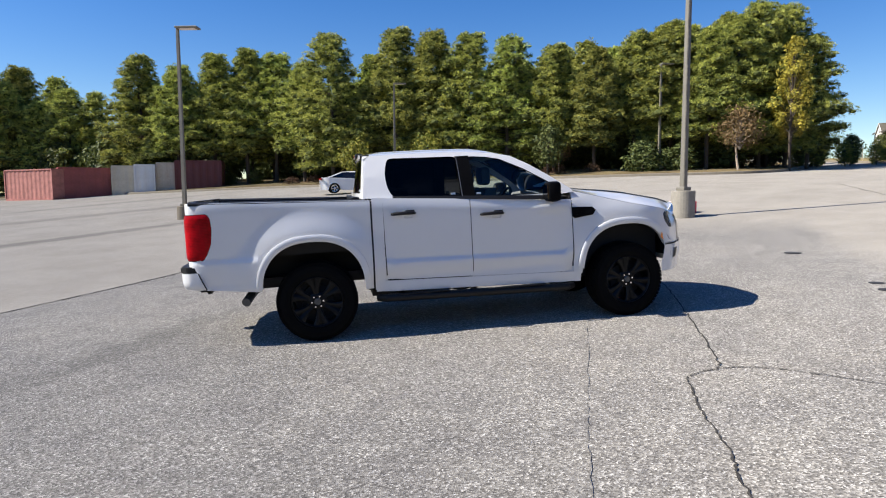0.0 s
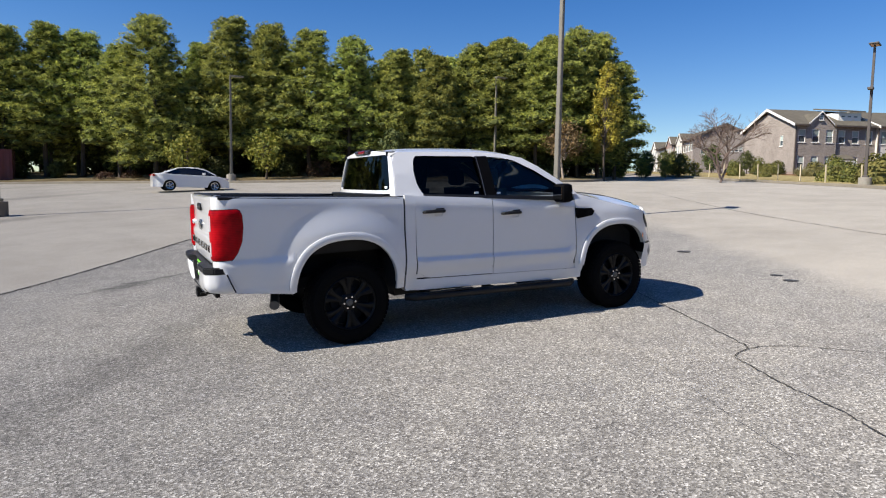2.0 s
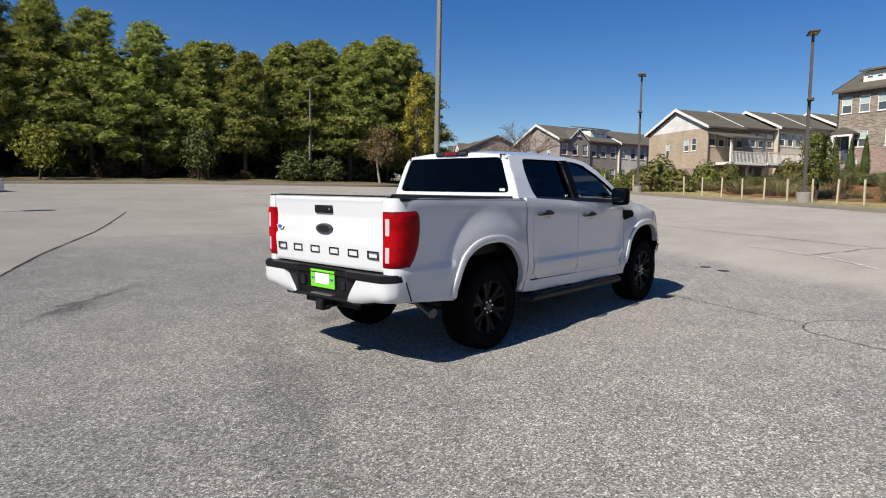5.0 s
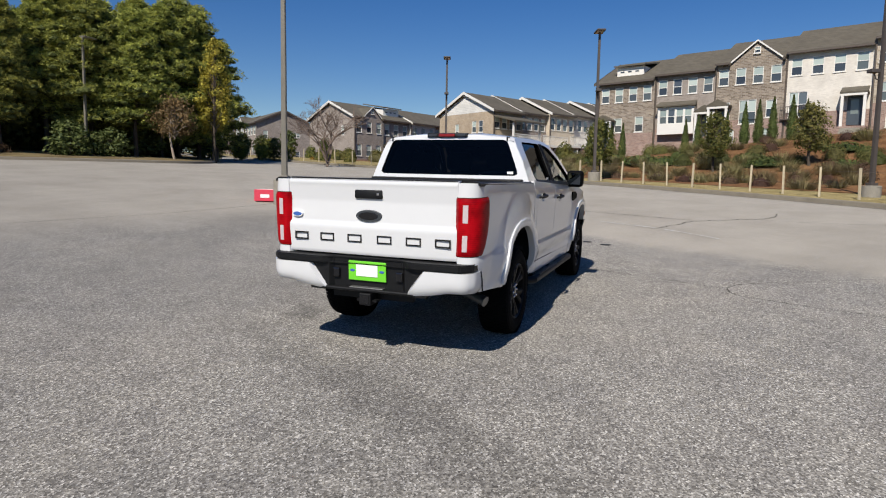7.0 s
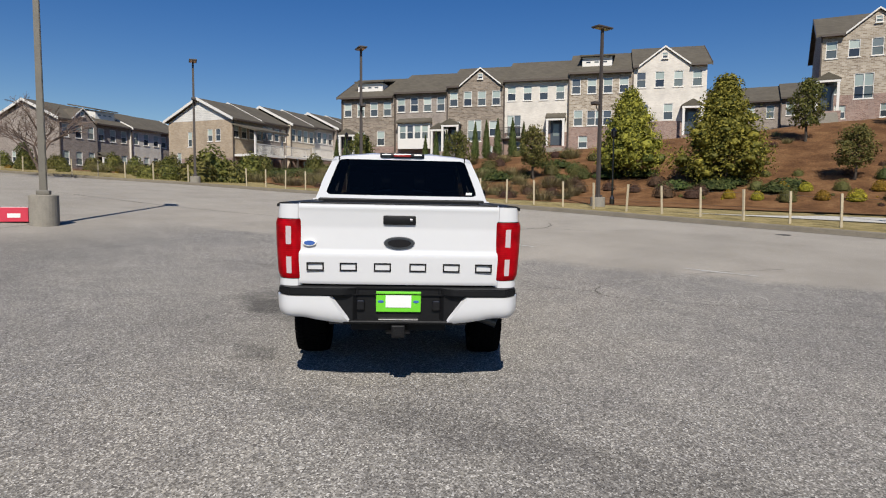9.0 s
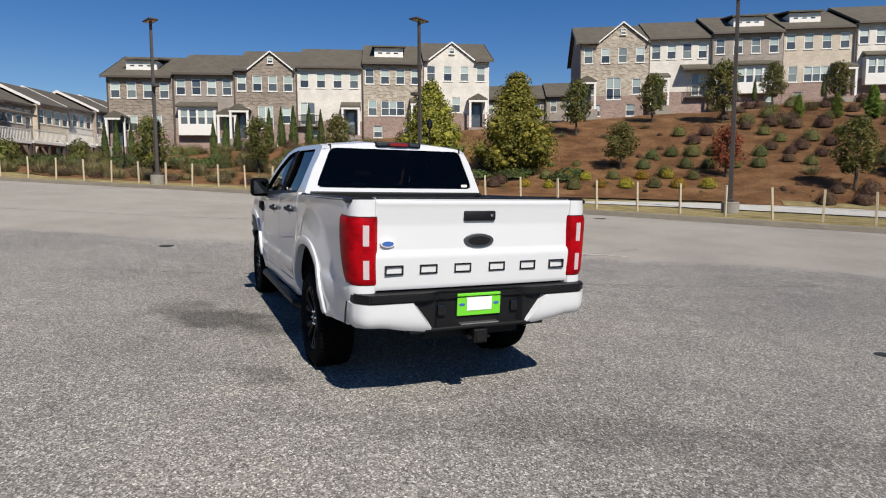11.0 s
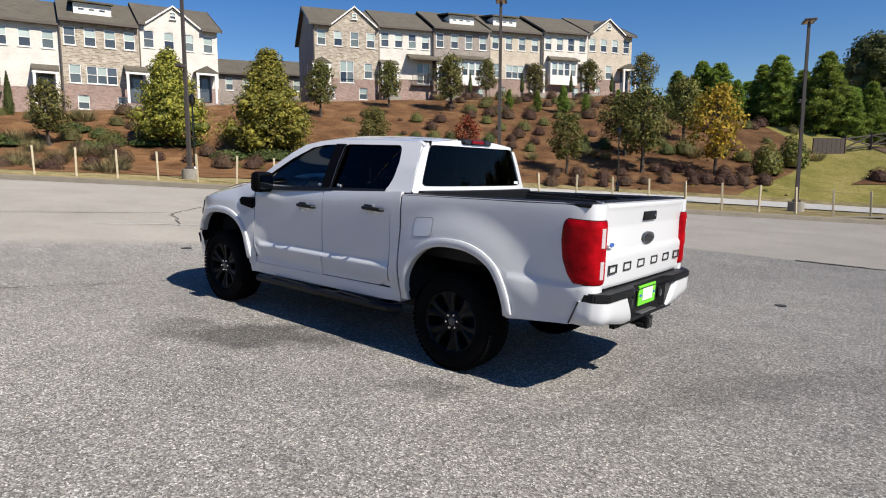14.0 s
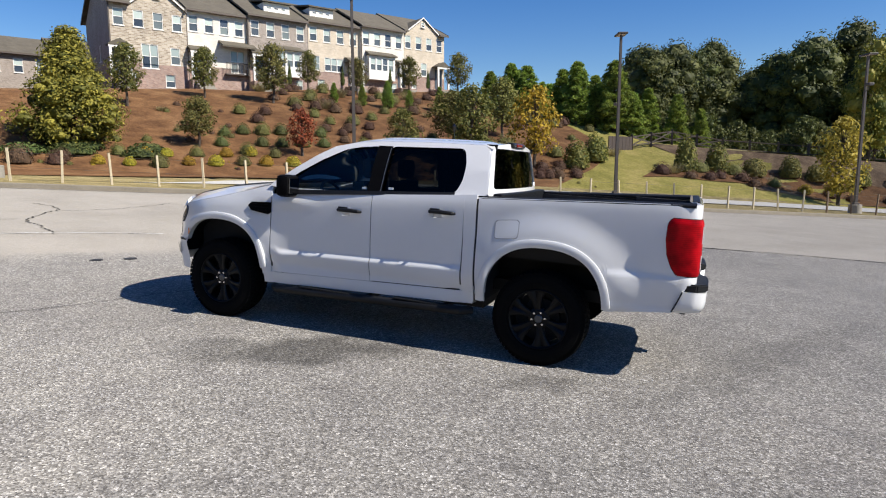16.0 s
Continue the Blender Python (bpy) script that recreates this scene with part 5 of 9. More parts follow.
# rear bumper
bm = bmesh.new()
plan = [(-2.62, -0.872), (-2.76, -0.862), (-2.835, -0.78), (-2.845, -0.42), (-2.835, -0.36), (-2.775, -0.30), (-2.775, 0.30), (-2.835, 0.36), (-2.845, 0.42), (-2.835, 0.78), (-2.76, 0.862), (-2.62, 0.872), (-2.60, 0.80), (-2.70, 0.74), (-2.70, -0.74), (-2.60, -0.80)]
prism(bm, plan, 0.815, 0.872)
bmesh.ops.bevel(bm, geom=list(bm.edges), offset=0.01, segments=2, affect="EDGES")
bump = part("rear_bumper", bm, BLACK_TRIM, TP, "black and white rear step bumper", True)
for sg in (-1, 1):
    bm = bmesh.new()

    def cap_pt(u, v):
        p = smooth_line([(-2.595, 0.882), (-2.68, 0.879), (-2.76, 0.862), (-2.825, 0.79), (-2.838, 0.62), (-2.838, 0.40)], 8)
        i = u * (len(p) - 1)
        q = p[int(i)].lerp(p[min(len(p) - 1, int(i) + 1)], i - int(i))
        lo = 0.655 - 0.045 * step(0.70, 0.98, u) - 0.010 * (1 - step(0.15, 0.45, u))
        under = (1 - v) ** 5
        return (q.x + 0.035 * under * step(0.25, 0.6, u) - 0.06 * v * (1 - step(0.0, 0.2, u)), sg * (q.y - 0.035 * under * (1 - step(0.35, 0.7, u)) + 0.10 * v * step(0.85, 1.0, u) - 0.05 * (1 - v) * step(0.8, 1.0, u)), lo + (0.812 - lo) * v)

    grid(bm, 48, 14, cap_pt)
    rim = [e for e in bm.edges if e.is_boundary]
    o = bmesh.ops.extrude_edge_only(bm, edges=rim)
    for v in o["geom"]:
        if isinstance(v, bmesh.types.BMVert):
            v.co.x += 0.05 * step(-2.66, -2.80, v.co.x)
            v.co.y -= sg * 0.04 * step(-2.83, -2.76, v.co.x)
    bmesh.ops.recalc_face_normals(bm, faces=bm.faces)
    part("bumper_corner", bm, WHITE_PAINT, bump, "white bumper corner", True)
    bm = bmesh.new()
    tube(bm, [(-2.660, sg * 0.884, 0.812), (-2.634, sg * 0.885, 0.74), (-2.598, sg * 0.878, 0.652)], 0.006, 6)
    part("bumper_seam", bm, DARK_CABIN, bump)
bm = bmesh.new()
prism(bm, [(-2.60, -0.50), (-2.80, -0.50), (-2.80, -0.33), (-2.765, -0.30), (-2.765, 0.30), (-2.80, 0.33), (-2.80, 0.50), (-2.60, 0.50)], 0.60, 0.815)
box(bm, -2.812, -2.70, -0.40, 0.40, 0.605, 0.632, 0.01)
part("bumper_centre", bm, BLACK_TRIM, bump, "black recessed bumper centre")
for sg in (-1, 1):
    bm = bmesh.new()
    box(bm, -2.79, -2.76, sg * 0.275 - 0.03, sg * 0.275 + 0.03, 0.70, 0.78, 0.012)
    part("bumper_socket", bm, GLOSS_BLACK, bump)
bm = bmesh.new()
box(bm, -2.785, -2.772, -0.163, 0.163, 0.69, 0.842, 0.004)
plate = part("licence_plate", bm, PLATE_GREEN, bump, "bright green dealer plate with a blank white panel")
part("plate_panel", boxed(-2.789, -2.784, -0.093, 0.093, 0.725, 0.815), PLATE_WHITE, plate, "blank white panel")
for sg in (-1, 1):
    part("plate_mark", oval(bmesh.new(), -2.785, sg * 0.128, 0.768, 0.022, 0.01, 0.003), BADGE_BLUE, plate)
part("bumper_step_plate", boxed(-2.81, -2.72, -0.145, 0.145, 0.632, 0.642, bevel=0.003), STEEL, bump, "metal step plate")
bm = bmesh.new()
box(bm, -2.76, -2.45, -0.038, 0.038, 0.515, 0.59, 0.008)
box(bm, -2.83, -2.74, -0.05, 0.05, 0.505, 0.60, 0.008)
box(bm, -2.80, -2.74, -0.085, -0.05, 0.53, 0.545)
box(bm, -2.80, -2.74, 0.05, 0.085, 0.53, 0.545)
box(bm, -2.70, -2.66, -0.35, 0.35, 0.53, 0.58)
part("tow_hitch", bm, BLACK_TRIM, TP, "black tow hitch receiver")
part("hitch_mouth", boxed(-2.834, -2.82, -0.034, 0.034, 0.520, 0.585), GLOSS_BLACK, TP)
bm = bmesh.new()
tube(bm, [(-1.65, -0.34, 0.54), (-1.98, -0.34, 0.60), (-2.14, -0.42, 0.59), (-2.22, -0.60, 0.545), (-2.27, -0.80, 0.485)], [0.036, 0.037, 0.038, 0.042, 0.044], 14)
part("exhaust_pipe", bm, BADGE_DARK, TP, "steel exhaust tail pipe", True)

# underbody, frame and inner shell
bm = bmesh.new()
box(bm, -2.45, 2.15, -0.50, -0.40, 0.56, 0.66)
box(bm, -2.45, 2.15, 0.40, 0.50, 0.56, 0.66)
box(bm, -1.05, 2.1, -0.62, 0.62, 0.40, 0.55)
box(bm, -2.5, -1.0, -0.40, 0.40, 0.55, 0.66)
tube(bm, [(-1.61, -0.68, 0.39), (-1.61, 0.68, 0.39)], 0.05, 10)
tube(bm, [(1.61, -0.68, 0.39), (1.61, 0.68, 0.39)], 0.045, 10)
lathe(bm, [(0.04, 0.27), (0.14, 0.30), (0.14, 0.48), (0.04, 0.52)], 14)
part("underbody", bm, BLACK_TRIM, TP, "black frame rails and axles")
# unseen dark boxes added so that gaps between the body panels look dark
for sg in (-1, 1):
    for x0, x1, z0, z1 in ((-2.68, -2.14, 0.66, 1.42), (-2.14, -1.08, 1.05, 1.38), (-1.04, 1.06, 0.50, 1.26), (1.1, 2.0, 0.98, 1.06)):
        part("dark_backing", boxed(x0, x1, sg * 0.735 - 0.025, sg * 0.735 + 0.025, z0, z1), DARK_CABIN, TP)
part("cabin_floor", boxed(-1.04, 1.1, -0.8, 0.8, 0.50, 0.56), DARK_CABIN, TP)
part("bulkhead", boxed(1.05, 1.10, -0.8, 0.8, 0.5, 1.29), DARK_CABIN, TP)
part("cabin_back", boxed(-1.09, -1.05, -0.8, 0.8, 0.5, 1.38), DARK_CABIN, TP)
part("engine_block", boxed(1.1, 2.1, -0.60, 0.60, 0.55, 1.0), DARK_CABIN, TP)
# cabin
for x, z0, top in ((0.25, 0.62, 1.42), (-0.68, 0.66, 1.45)):
    for y in ((-0.38, 0.38) if x > 0 else (-0.42, 0, 0.42)):
        bm = bmesh.new()
        w = 0.24 if x > 0 else 0.19
        box(bm, x - 0.05, x + 0.45, y - w, y + w, 0.72, 0.92, 0.05)
        prism(bm, [(x - 0.06, y - w), (x + 0.06, y - w), (x + 0.06, y + w), (x - 0.06, y + w)], 0.85, top)
        st = part("seat", bm, SEAT_CLOTH, TP, "dark grey seat")
        part("head_rest", boxed(x - 0.07, x + 0.04, y - 0.13, y + 0.13, top + 0.03, top + 0.22, bevel=0.04), SEAT_CLOTH, st, "", True)
bm = bmesh.new()
box(bm, 0.85, 1.08, -0.76, 0.76, 0.95, 1.30, 0.05)
part("dashboard", bm, DARK_CABIN, TP, "dark dashboard", True)
bm = bmesh.new()
c, ax = Vector((0.66, 0.38, 1.22)), Vector((0.9, 0, -0.43)).normalized()
u, v = Vector((0, 1, 0)), ax.cross(Vector((0, 1, 0)))
tube(bm, [c + (u * math.cos(2 * math.pi * i / 28) + v * math.sin(2 * math.pi * i / 28)) * 0.185 for i in range(29)], 0.016, 8)
tube(bm, [c - u * 0.18, c, c + u * 0.18], 0.018, 8)
tube(bm, [c, c + ax * 0.3], 0.03, 8)
part("steering_wheel", bm, DARK_CABIN, TP, "dark steering wheel")

# ---- terraced houses ----
STONE_BROWN = masonry("brown_ledge_stone", [(0.145, 0.110, 0.078), (0.232, 0.182, 0.135), (0.325, 0.265, 0.20)], 0.34, 0.13, 0.012, (0.36, 0.32, 0.27))
STONE_TAN = masonry("tan_ledge_stone", [(0.235, 0.18, 0.125), (0.37, 0.305, 0.225), (0.52, 0.45, 0.35)], 0.32, 0.13, 0.014, (0.48, 0.43, 0.36))
BRICK_GREY = masonry("taupe_brick", [(0.212, 0.170, 0.140), (0.272, 0.225, 0.187), (0.323, 0.272, 0.230)], 0.22, 0.08, 0.01, (0.38, 0.34, 0.30))
BRICK_WHITE = masonry("white_painted_brick", [(0.62, 0.57, 0.495), (0.67, 0.62, 0.54), (0.72, 0.67, 0.585)], 0.22, 0.08, 0.008, (0.68, 0.63, 0.56))
BRICK_CREAM = masonry("cream_brick", [(0.46, 0.385, 0.285), (0.52, 0.44, 0.335), (0.58, 0.50, 0.39)], 0.22, 0.08, 0.008, (0.50, 0.44, 0.36))
BRICK_TAN = masonry("tan_brick", [(0.342, 0.257, 0.171), (0.408, 0.314, 0.214), (0.475, 0.375, 0.266)], 0.22, 0.08, 0.008, (0.42, 0.36, 0.28))
BRICK_RED = masonry("rose_brick", [(0.20, 0.12, 0.09), (0.28, 0.175, 0.135), (0.36, 0.24, 0.19)], 0.22, 0.08, 0.01, (0.36, 0.30, 0.26))
SHINGLE = masonry("roof_shingle", [(0.092, 0.078, 0.056), (0.108, 0.093, 0.067), (0.122, 0.106, 0.078)], 0.30, 0.14, 0.006, (0.09, 0.077, 0.056), 0.9)
TRIM_WHITE = plain("white_trim_paint", (0.74, 0.71, 0.65), 0.5, vary=0.06, scale=3)
TRIM_DARK = plain("bronze_trim_paint", (0.09, 0.07, 0.055), 0.5, vary=0.15, scale=3)
SIDING = masonry("white_lap_siding", [(0.66, 0.64, 0.59), (0.72, 0.70, 0.65)], 6.0, 0.18, 0.012, (0.45, 0.44, 0.41))
DOOR_DARK = plain("dark_door_paint", (0.06, 0.075, 0.09), 0.4, vary=0.15)


def pane_material(name, stops):
    m, nt, b = material(name)
    inf = nt.nodes.new("ShaderNodeObjectInfo")
    c = ramp(nt, inf.outputs["Random"], stops)
    nt.links.new(c, b.inputs["Base Color"])
    b.inputs["Roughness"].default_value = 0.08
    b.inputs["Coat Weight"].default_value = 0.6
    return m


PANE = pane_material("window_pane", [(0.0, (0.03, 0.035, 0.045)), (0.5, (0.07, 0.08, 0.085)), (0.8, (0.13, 0.15, 0.14)), (1.0, (0.20, 0.23, 0.21))])
BLIND = pane_material("blind_behind_glass", [(0.0, (0.06, 0.07, 0.09)), (0.22, (0.12, 0.14, 0.15)), (0.34, (0.34, 0.40, 0.36)), (1.0, (0.50, 0.56, 0.50))])
cache = {}


def window_meshes(w, h, cols=1):
    key = (round(w, 2), round(h, 2), cols)
    if key not in cache:
        bm = bmesh.new()
        t = 0.055
        lo, hi = [(0, 0), (w, 0), (w, h), (0, h)], [(t, t), (w - t, t), (w - t, h - t), (t, h - t)]
        vs = [[bm.verts.new((p[0], y, p[1])) for p in ring] for ring, y in ((lo, 0.12), (lo, 0.02), (hi, 0.02), (hi, 0.12))]
        for k in range(4):
            for i in range(4):
                j = (i + 1) % 4
                bm.faces.new((vs[k][i], vs[k][j], vs[(k + 1) % 4][j], vs[(k + 1) % 4][i]))
        bmesh.ops.recalc_face_normals(bm, faces=bm.faces)
        wide = (w - 2 * t) / cols
        cache[key] = (mesh_of("window", bm, TRIM_WHITE), mesh_of("pane", boxed(0, wide - 0.04 * (cols > 1), 0.075, 0.085, t, h * 0.5 - 0.02), PANE),
                      mesh_of("sash_bar", boxed(t, w - t, 0.04, 0.072, h * 0.5 - 0.025, h * 0.5 + 0.025), TRIM_WHITE),
                      mesh_of("mullion", boxed(-0.04, 0.04, 0.03, 0.088, t, h - t), TRIM_WHITE), mesh_of("sill", boxed(-0.05, w + 0.05, -0.06, 0.018, -0.07, 0.0), TRIM_WHITE),
                      mesh_of("pane", boxed(0, wide - 0.04 * (cols > 1), 0.073, 0.083, h * 0.5 + 0.02, h - t), BLIND))
    return cache[key]


def add_window(parent, at, w, h, cols=1):
    fr, pn, sb, mu, si, up = window_meshes(w, h, cols)
    f = share("window", fr, parent, at, "white-framed window")
    I, t = Matrix.Identity(4), 0.055
    wide = (w - 2 * t) / cols
    for k in range(cols):
        for me in (pn, up):
            share("pane", me, f, Matrix.Translation((t + wide * k + 0.02 * (cols > 1), 0, 0)))
        if k:
            share("mullion", mu, f, Matrix.Translation((t + wide * k, 0, 0)))
    share("sash_bar", sb, f, I)
    share("sill", si, f, I)
    return f


def sheet_with_holes(bm, u0, u1, z0, z1, holes, place, deep=0.12):
    """A wall face with openings whose reveals go into it. place(u, depth, z) gives the point."""
    us = sorted({u0, u1, *[min(max(v, u0), u1) for h in holes for v in h[:2]]})
    zs = sorted({z0, z1, *[min(max(v, z0), z1) for h in holes for v in h[2:4]]})
    inside = lambda u, z: any(h[0] < u < h[1] and h[2] < z < h[3] for h in holes)
    for a, b in zip(us, us[1:]):
        for c, d in zip(zs, zs[1:]):
            if not inside((a + b) / 2, (c + d) / 2):
                bm.faces.new([bm.verts.new(place(*p)) for p in ((a, 0, c), (b, 0, c), (b, 0, d), (a, 0, d))])
    for a, b, c, d in [h[:4] for h in holes]:
        c, d = max(c, z0), min(d, z1)
        if d <= c:
            continue
        for p, q in (((a, c), (b, c)), ((b, c), (b, d)), ((b, d), (a, d)), ((a, d), (a, c))):
            bm.faces.new([bm.verts.new(place(*r)) for r in ((p[0], 0, p[1]), (p[0], deep, p[1]), (q[0], deep, q[1]), (q[0], 0, q[1]))])


def house(m, w, wall_mat, style, label, H=7.0, depth=11.0, rise=2.7, base_mat=None, base_h=2.15, ends=(False, False), end_mat=None, end_windows=()):
    """One house of a terrace: x to the right along its front, y into it."""
    h = empty("terraced_house", m, label, "house", "terraced houses")
    base_mat = base_mat or BRICK_RED
    holes = []
    n = style.get("n", 4)
    for i in range(n):
        u = w * (i + 0.5) / n
        holes.append((u - 0.41, u + 0.41, H - 1.83, H - 0.42, 1))
    mid = style.get("mid", "ww")
    for k, c in enumerate(mid):
        u = w * (k + 0.5) / len(mid)
        if c == "w":
            holes.append((u - 0.41, u + 0.41, H - 4.74, H - 3.28, 1))
        elif c == "t":
            holes.append((u - 1.1, u + 1.1, H - 4.72, H - 3.35, 3))
        elif c == "f":
            holes.append((u - 0.68, u + 0.68, H - 5.2, H - 3.15, 2))
    low = style.get("low", "ww")
    for k, c in enumerate(low):
        u = w * (k + 0.5) / len(low)
        if c == "w":
            holes.append((u - 0.41, u + 0.41, H - 6.75, H - 5.65, 1))
    front = lambda u, d, z: (u, d, z)
    bm = bmesh.new()
    sheet_with_holes(bm, 0, w, base_h, H, holes, front)
    gab = style.get("gable")
    if gab:
        c, half, gh = gab
        vs = [bm.verts.new(p) for p in ((c - half, 0, H), (c + half, 0, H), (c, 0, H + gh))]
        bm.faces.new(vs)
    bm2 = bmesh.new()
    sheet_with_holes(bm2, 0, w, -2.5, base_h, holes, lambda u, d, z: (u, d - 0.03, z))
    bm2.faces.new([bm2.verts.new(p) for p in ((0, -0.03, base_h), (w, -0.03, base_h), (w, 0, base_h), (0, 0, base_h))])
    for e, x in enumerate((0, w)):
        tgt = bm if not (ends[e] and end_mat) else None
        bx = bm if tgt else bmesh.new()
        hl = [(a, b, c, d, k) for a, b, c, d, k in end_windows] if ends[e] else []
        pl = (lambda u, d, z: (d, u, z)) if e == 0 else (lambda u, d, z: (w - d, u, z))
        sheet_with_holes(bx, 0, depth, base_h if ends[e] else -2.5, H, hl, pl)
        if ends[e]:
            sheet_with_holes(bm2, 0, depth, -2.5, base_h, hl, pl)
            sg = -0.02 if e == 0 else 0.02
            bt = bmesh.new()
            bt.faces.new([bt.verts.new(p) for p in ((x, 0, H), (x, depth, H), (x, depth / 2, H + rise))])
            part("gable_wall", bt, style.get("gable_mat", end_mat or wall_mat), h, "")
            for a, b, c, d, k in hl:
                if e == 0:
                    add_window(h, Matrix.Translation((0, b, c)) @ pose(0, 0, 0, 0, 0, -90), b - a, d - c, k)
                else:
                    add_window(h, Matrix.Translation((w, a, c)) @ pose(0, 0, 0, 0, 0, 90), b - a, d - c, k)
        if not tgt:
            bmesh.ops.recalc_face_normals(bx, faces=bx.faces)
            part("end_wall", bx, end_mat, h, "brick end wall")
    bm.faces.new([bm.verts.new(p) for p in ((0, depth, -2.5), (w, depth, -2.5), (w, depth, H), (0, depth, H))])
    part("wall", bm, wall_mat, h, style.get("wall_label", ""))
    part("base_wall", bm2, base_mat, h, "rose brick base")
    for a, b, c, d, k in holes:
        add_window(h, Matrix.Translation((a, 0, c)), b - a, d - c, k)
    # roof with eaves
    o = 0.38
    e0, e1 = (0.35 if ends[0] else 0.0), (0.35 if ends[1] else 0.0)
    cut = [(-e0 + 0.004, w + e1 - 0.004, -o)]
    if gab:
        ga, gb = gab[0] - gab[1], gab[0] + gab[1]
        cut = [c_ for c_ in ((-e0 + 0.004, ga, -o), (ga, gb, 0.04), (gb, w + e1 - 0.004, -o)) if c_[1] - c_[0] > 0.02]
    bm = bmesh.new()
    slope = (rise + 0.10) / (depth / 2 + o)
    for xa, xb, y0 in cut:
        up = slope * (y0 + o)
        pr = [(y0, H - 0.08 + up), (y0, H + 0.10 + up), (depth / 2, H + rise + 0.20), (depth + o, H + 0.10), (depth + o, H - 0.08), (depth / 2, H + rise)]
        a_, b_ = [[bm.verts.new((x, y, z)) for y, z in pr] for x in (xa, xb)]
        for i in range(6):
            j = (i + 1) % 6
            bm.faces.new((a_[i], a_[j], b_[j], b_[i]))
        bm.faces.new((a_[0], a_[1], a_[2], a_[5])), bm.faces.new((a_[2], a_[3], a_[4], a_[5]))
        bm.faces.new((b_[0], b_[1], b_[2], b_[5])), bm.faces.new((b_[2], b_[3], b_[4], b_[5]))
    bmesh.ops.remove_doubles(bm, verts=bm.verts, dist=0.001)
    bmesh.ops.recalc_face_normals(bm, faces=bm.faces)
    roof = part("roof", bm, SHINGLE, h, "brown-grey shingle roof")
    for x in ([-e0 - 0.02] if ends[0] or style.get("party") else []) + ([w + e1 + 0.02] if ends[1] else []):
        bm = bmesh.new()
        for sg in (0, 1):
            ya, yb = ((-o - 0.02, depth / 2) if sg == 0 else (depth + o + 0.02, depth / 2))
            vs = [bm.verts.new((xx, y, z)) for xx in (x - 0.03, x + 0.03) for y, z in ((ya, H - 0.14), (ya, H + 0.14), (yb, H + rise + 0.24), (yb, H + rise - 0.06))]
            for f in ((0, 1, 2, 3), (4, 7, 6, 5), (0, 4, 5, 1), (1, 5, 6, 2), (2, 6, 7, 3), (0, 3, 7, 4)):
                bm.faces.new([vs[i] for i in f])
        bmesh.ops.recalc_face_normals(bm, faces=bm.faces)
        part("rake_board", bm, style.get("rake", TRIM_DARK), roof)
    for xa, xb, y0 in cut:
        if y0 < 0:
            part("gutter", boxed(max(0.01, xa), min(w - 0.01, xb), -o - 0.09, -o + 0.02, H - 0.10, H + 0.06), TRIM_DARK, roof, "dark gutter")
    part("downpipe", boxed(0.02, 0.12, -0.12, -0.035, 0.0, H - 0.1), TRIM_DARK, h, "dark downpipe")
    if gab:
        c, half, gh = gab
        bm = bmesh.new()
        back = depth / 2 * gh / rise + 0.2
        for sg in (-1, 1):
            q = [(c + sg * (half + 0.14), -0.14, H - 0.12), (c, -0.14, H + gh + 0.03), (c, back, H + gh + 0.03), (c + sg * (half + 0.14), 0.3, H - 0.12)]
            t = [(x, y, z + 0.14) for x, y, z in q]
            vs = [bm.verts.new(p) for p in q + t]
            for f in ((0, 1, 2, 3), (4, 7, 6, 5), (0, 4, 5, 1), (1, 5, 6, 2), (2, 6, 7, 3), (0, 3, 7, 4)):
                bm.faces.new([vs[i] for i in f])
        bmesh.ops.recalc_face_normals(bm, faces=bm.faces)
        part("gable_roof", bm, SHINGLE, h)
        bm = bmesh.new()
        for sg in (-1, 1):
            vs = [bm.verts.new((x, y, z)) for y in (-0.20, -0.145) for x, z in ((c + sg * (half + 0.16), H - 0.13), (c + sg * (half + 0.16), H + 0.03), (c, H + gh + 0.19), (c, H + gh + 0.05))]
            for f in ((0, 1, 2, 3), (4, 7, 6, 5), (0, 4, 5, 1), (1, 5, 6, 2), (2, 6, 7, 3), (0, 3, 7, 4)):
                bm.faces.new([vs[i] for i in f])
        bmesh.ops.recalc_face_normals(bm, faces=bm.faces)
        part("gable_trim", bm, TRIM_WHITE, h, "white gable trim")
        add_window(h, Matrix.Translation((c - 0.25, -0.09, H + gh * 0.42)), 0.5, 0.55)
    if style.get("dormer"):
        c = style["dormer"]
        bm = bmesh.new()
        z0, z1 = H + 0.95, H + 1.75
        box(bm, c - 1.35, c + 1.35, 1.3, 4.4, z0 - 0.6, z1)
        d = part("dormer", bm, TRIM_WHITE, h, "white shed dormer")
        for k in (-1, 0, 1):
            share("dormer_window", window_meshes(0.5, 0.42)[1], d, Matrix.Translation((c + k * 0.75 - 0.25, 1.215, z0 + 0.2)))
        bm = bmesh.new()
        vs = [bm.verts.new(p) for p in ((c - 1.6, 0.95, z1), (c + 1.6, 0.95, z1), (c + 1.6, 5.2, z1 + 0.75), (c - 1.6, 5.2, z1 + 0.75), (c - 1.6, 0.95, z1 + 0.14), (c + 1.6, 0.95, z1 + 0.14), (c + 1.6, 5.2, z1 + 0.89), (c - 1.6, 5.2, z1 + 0.89))]
        for f in ((0, 1, 2, 3), (4, 7, 6, 5), (0, 4, 5, 1), (1, 5, 6, 2), (2, 6, 7, 3), (0, 3, 7, 4)):
            bm.faces.new([vs[i] for i in f])
        bmesh.ops.recalc_face_normals(bm, faces=bm.faces)
        part("dormer_roof", bm, SHINGLE, d)
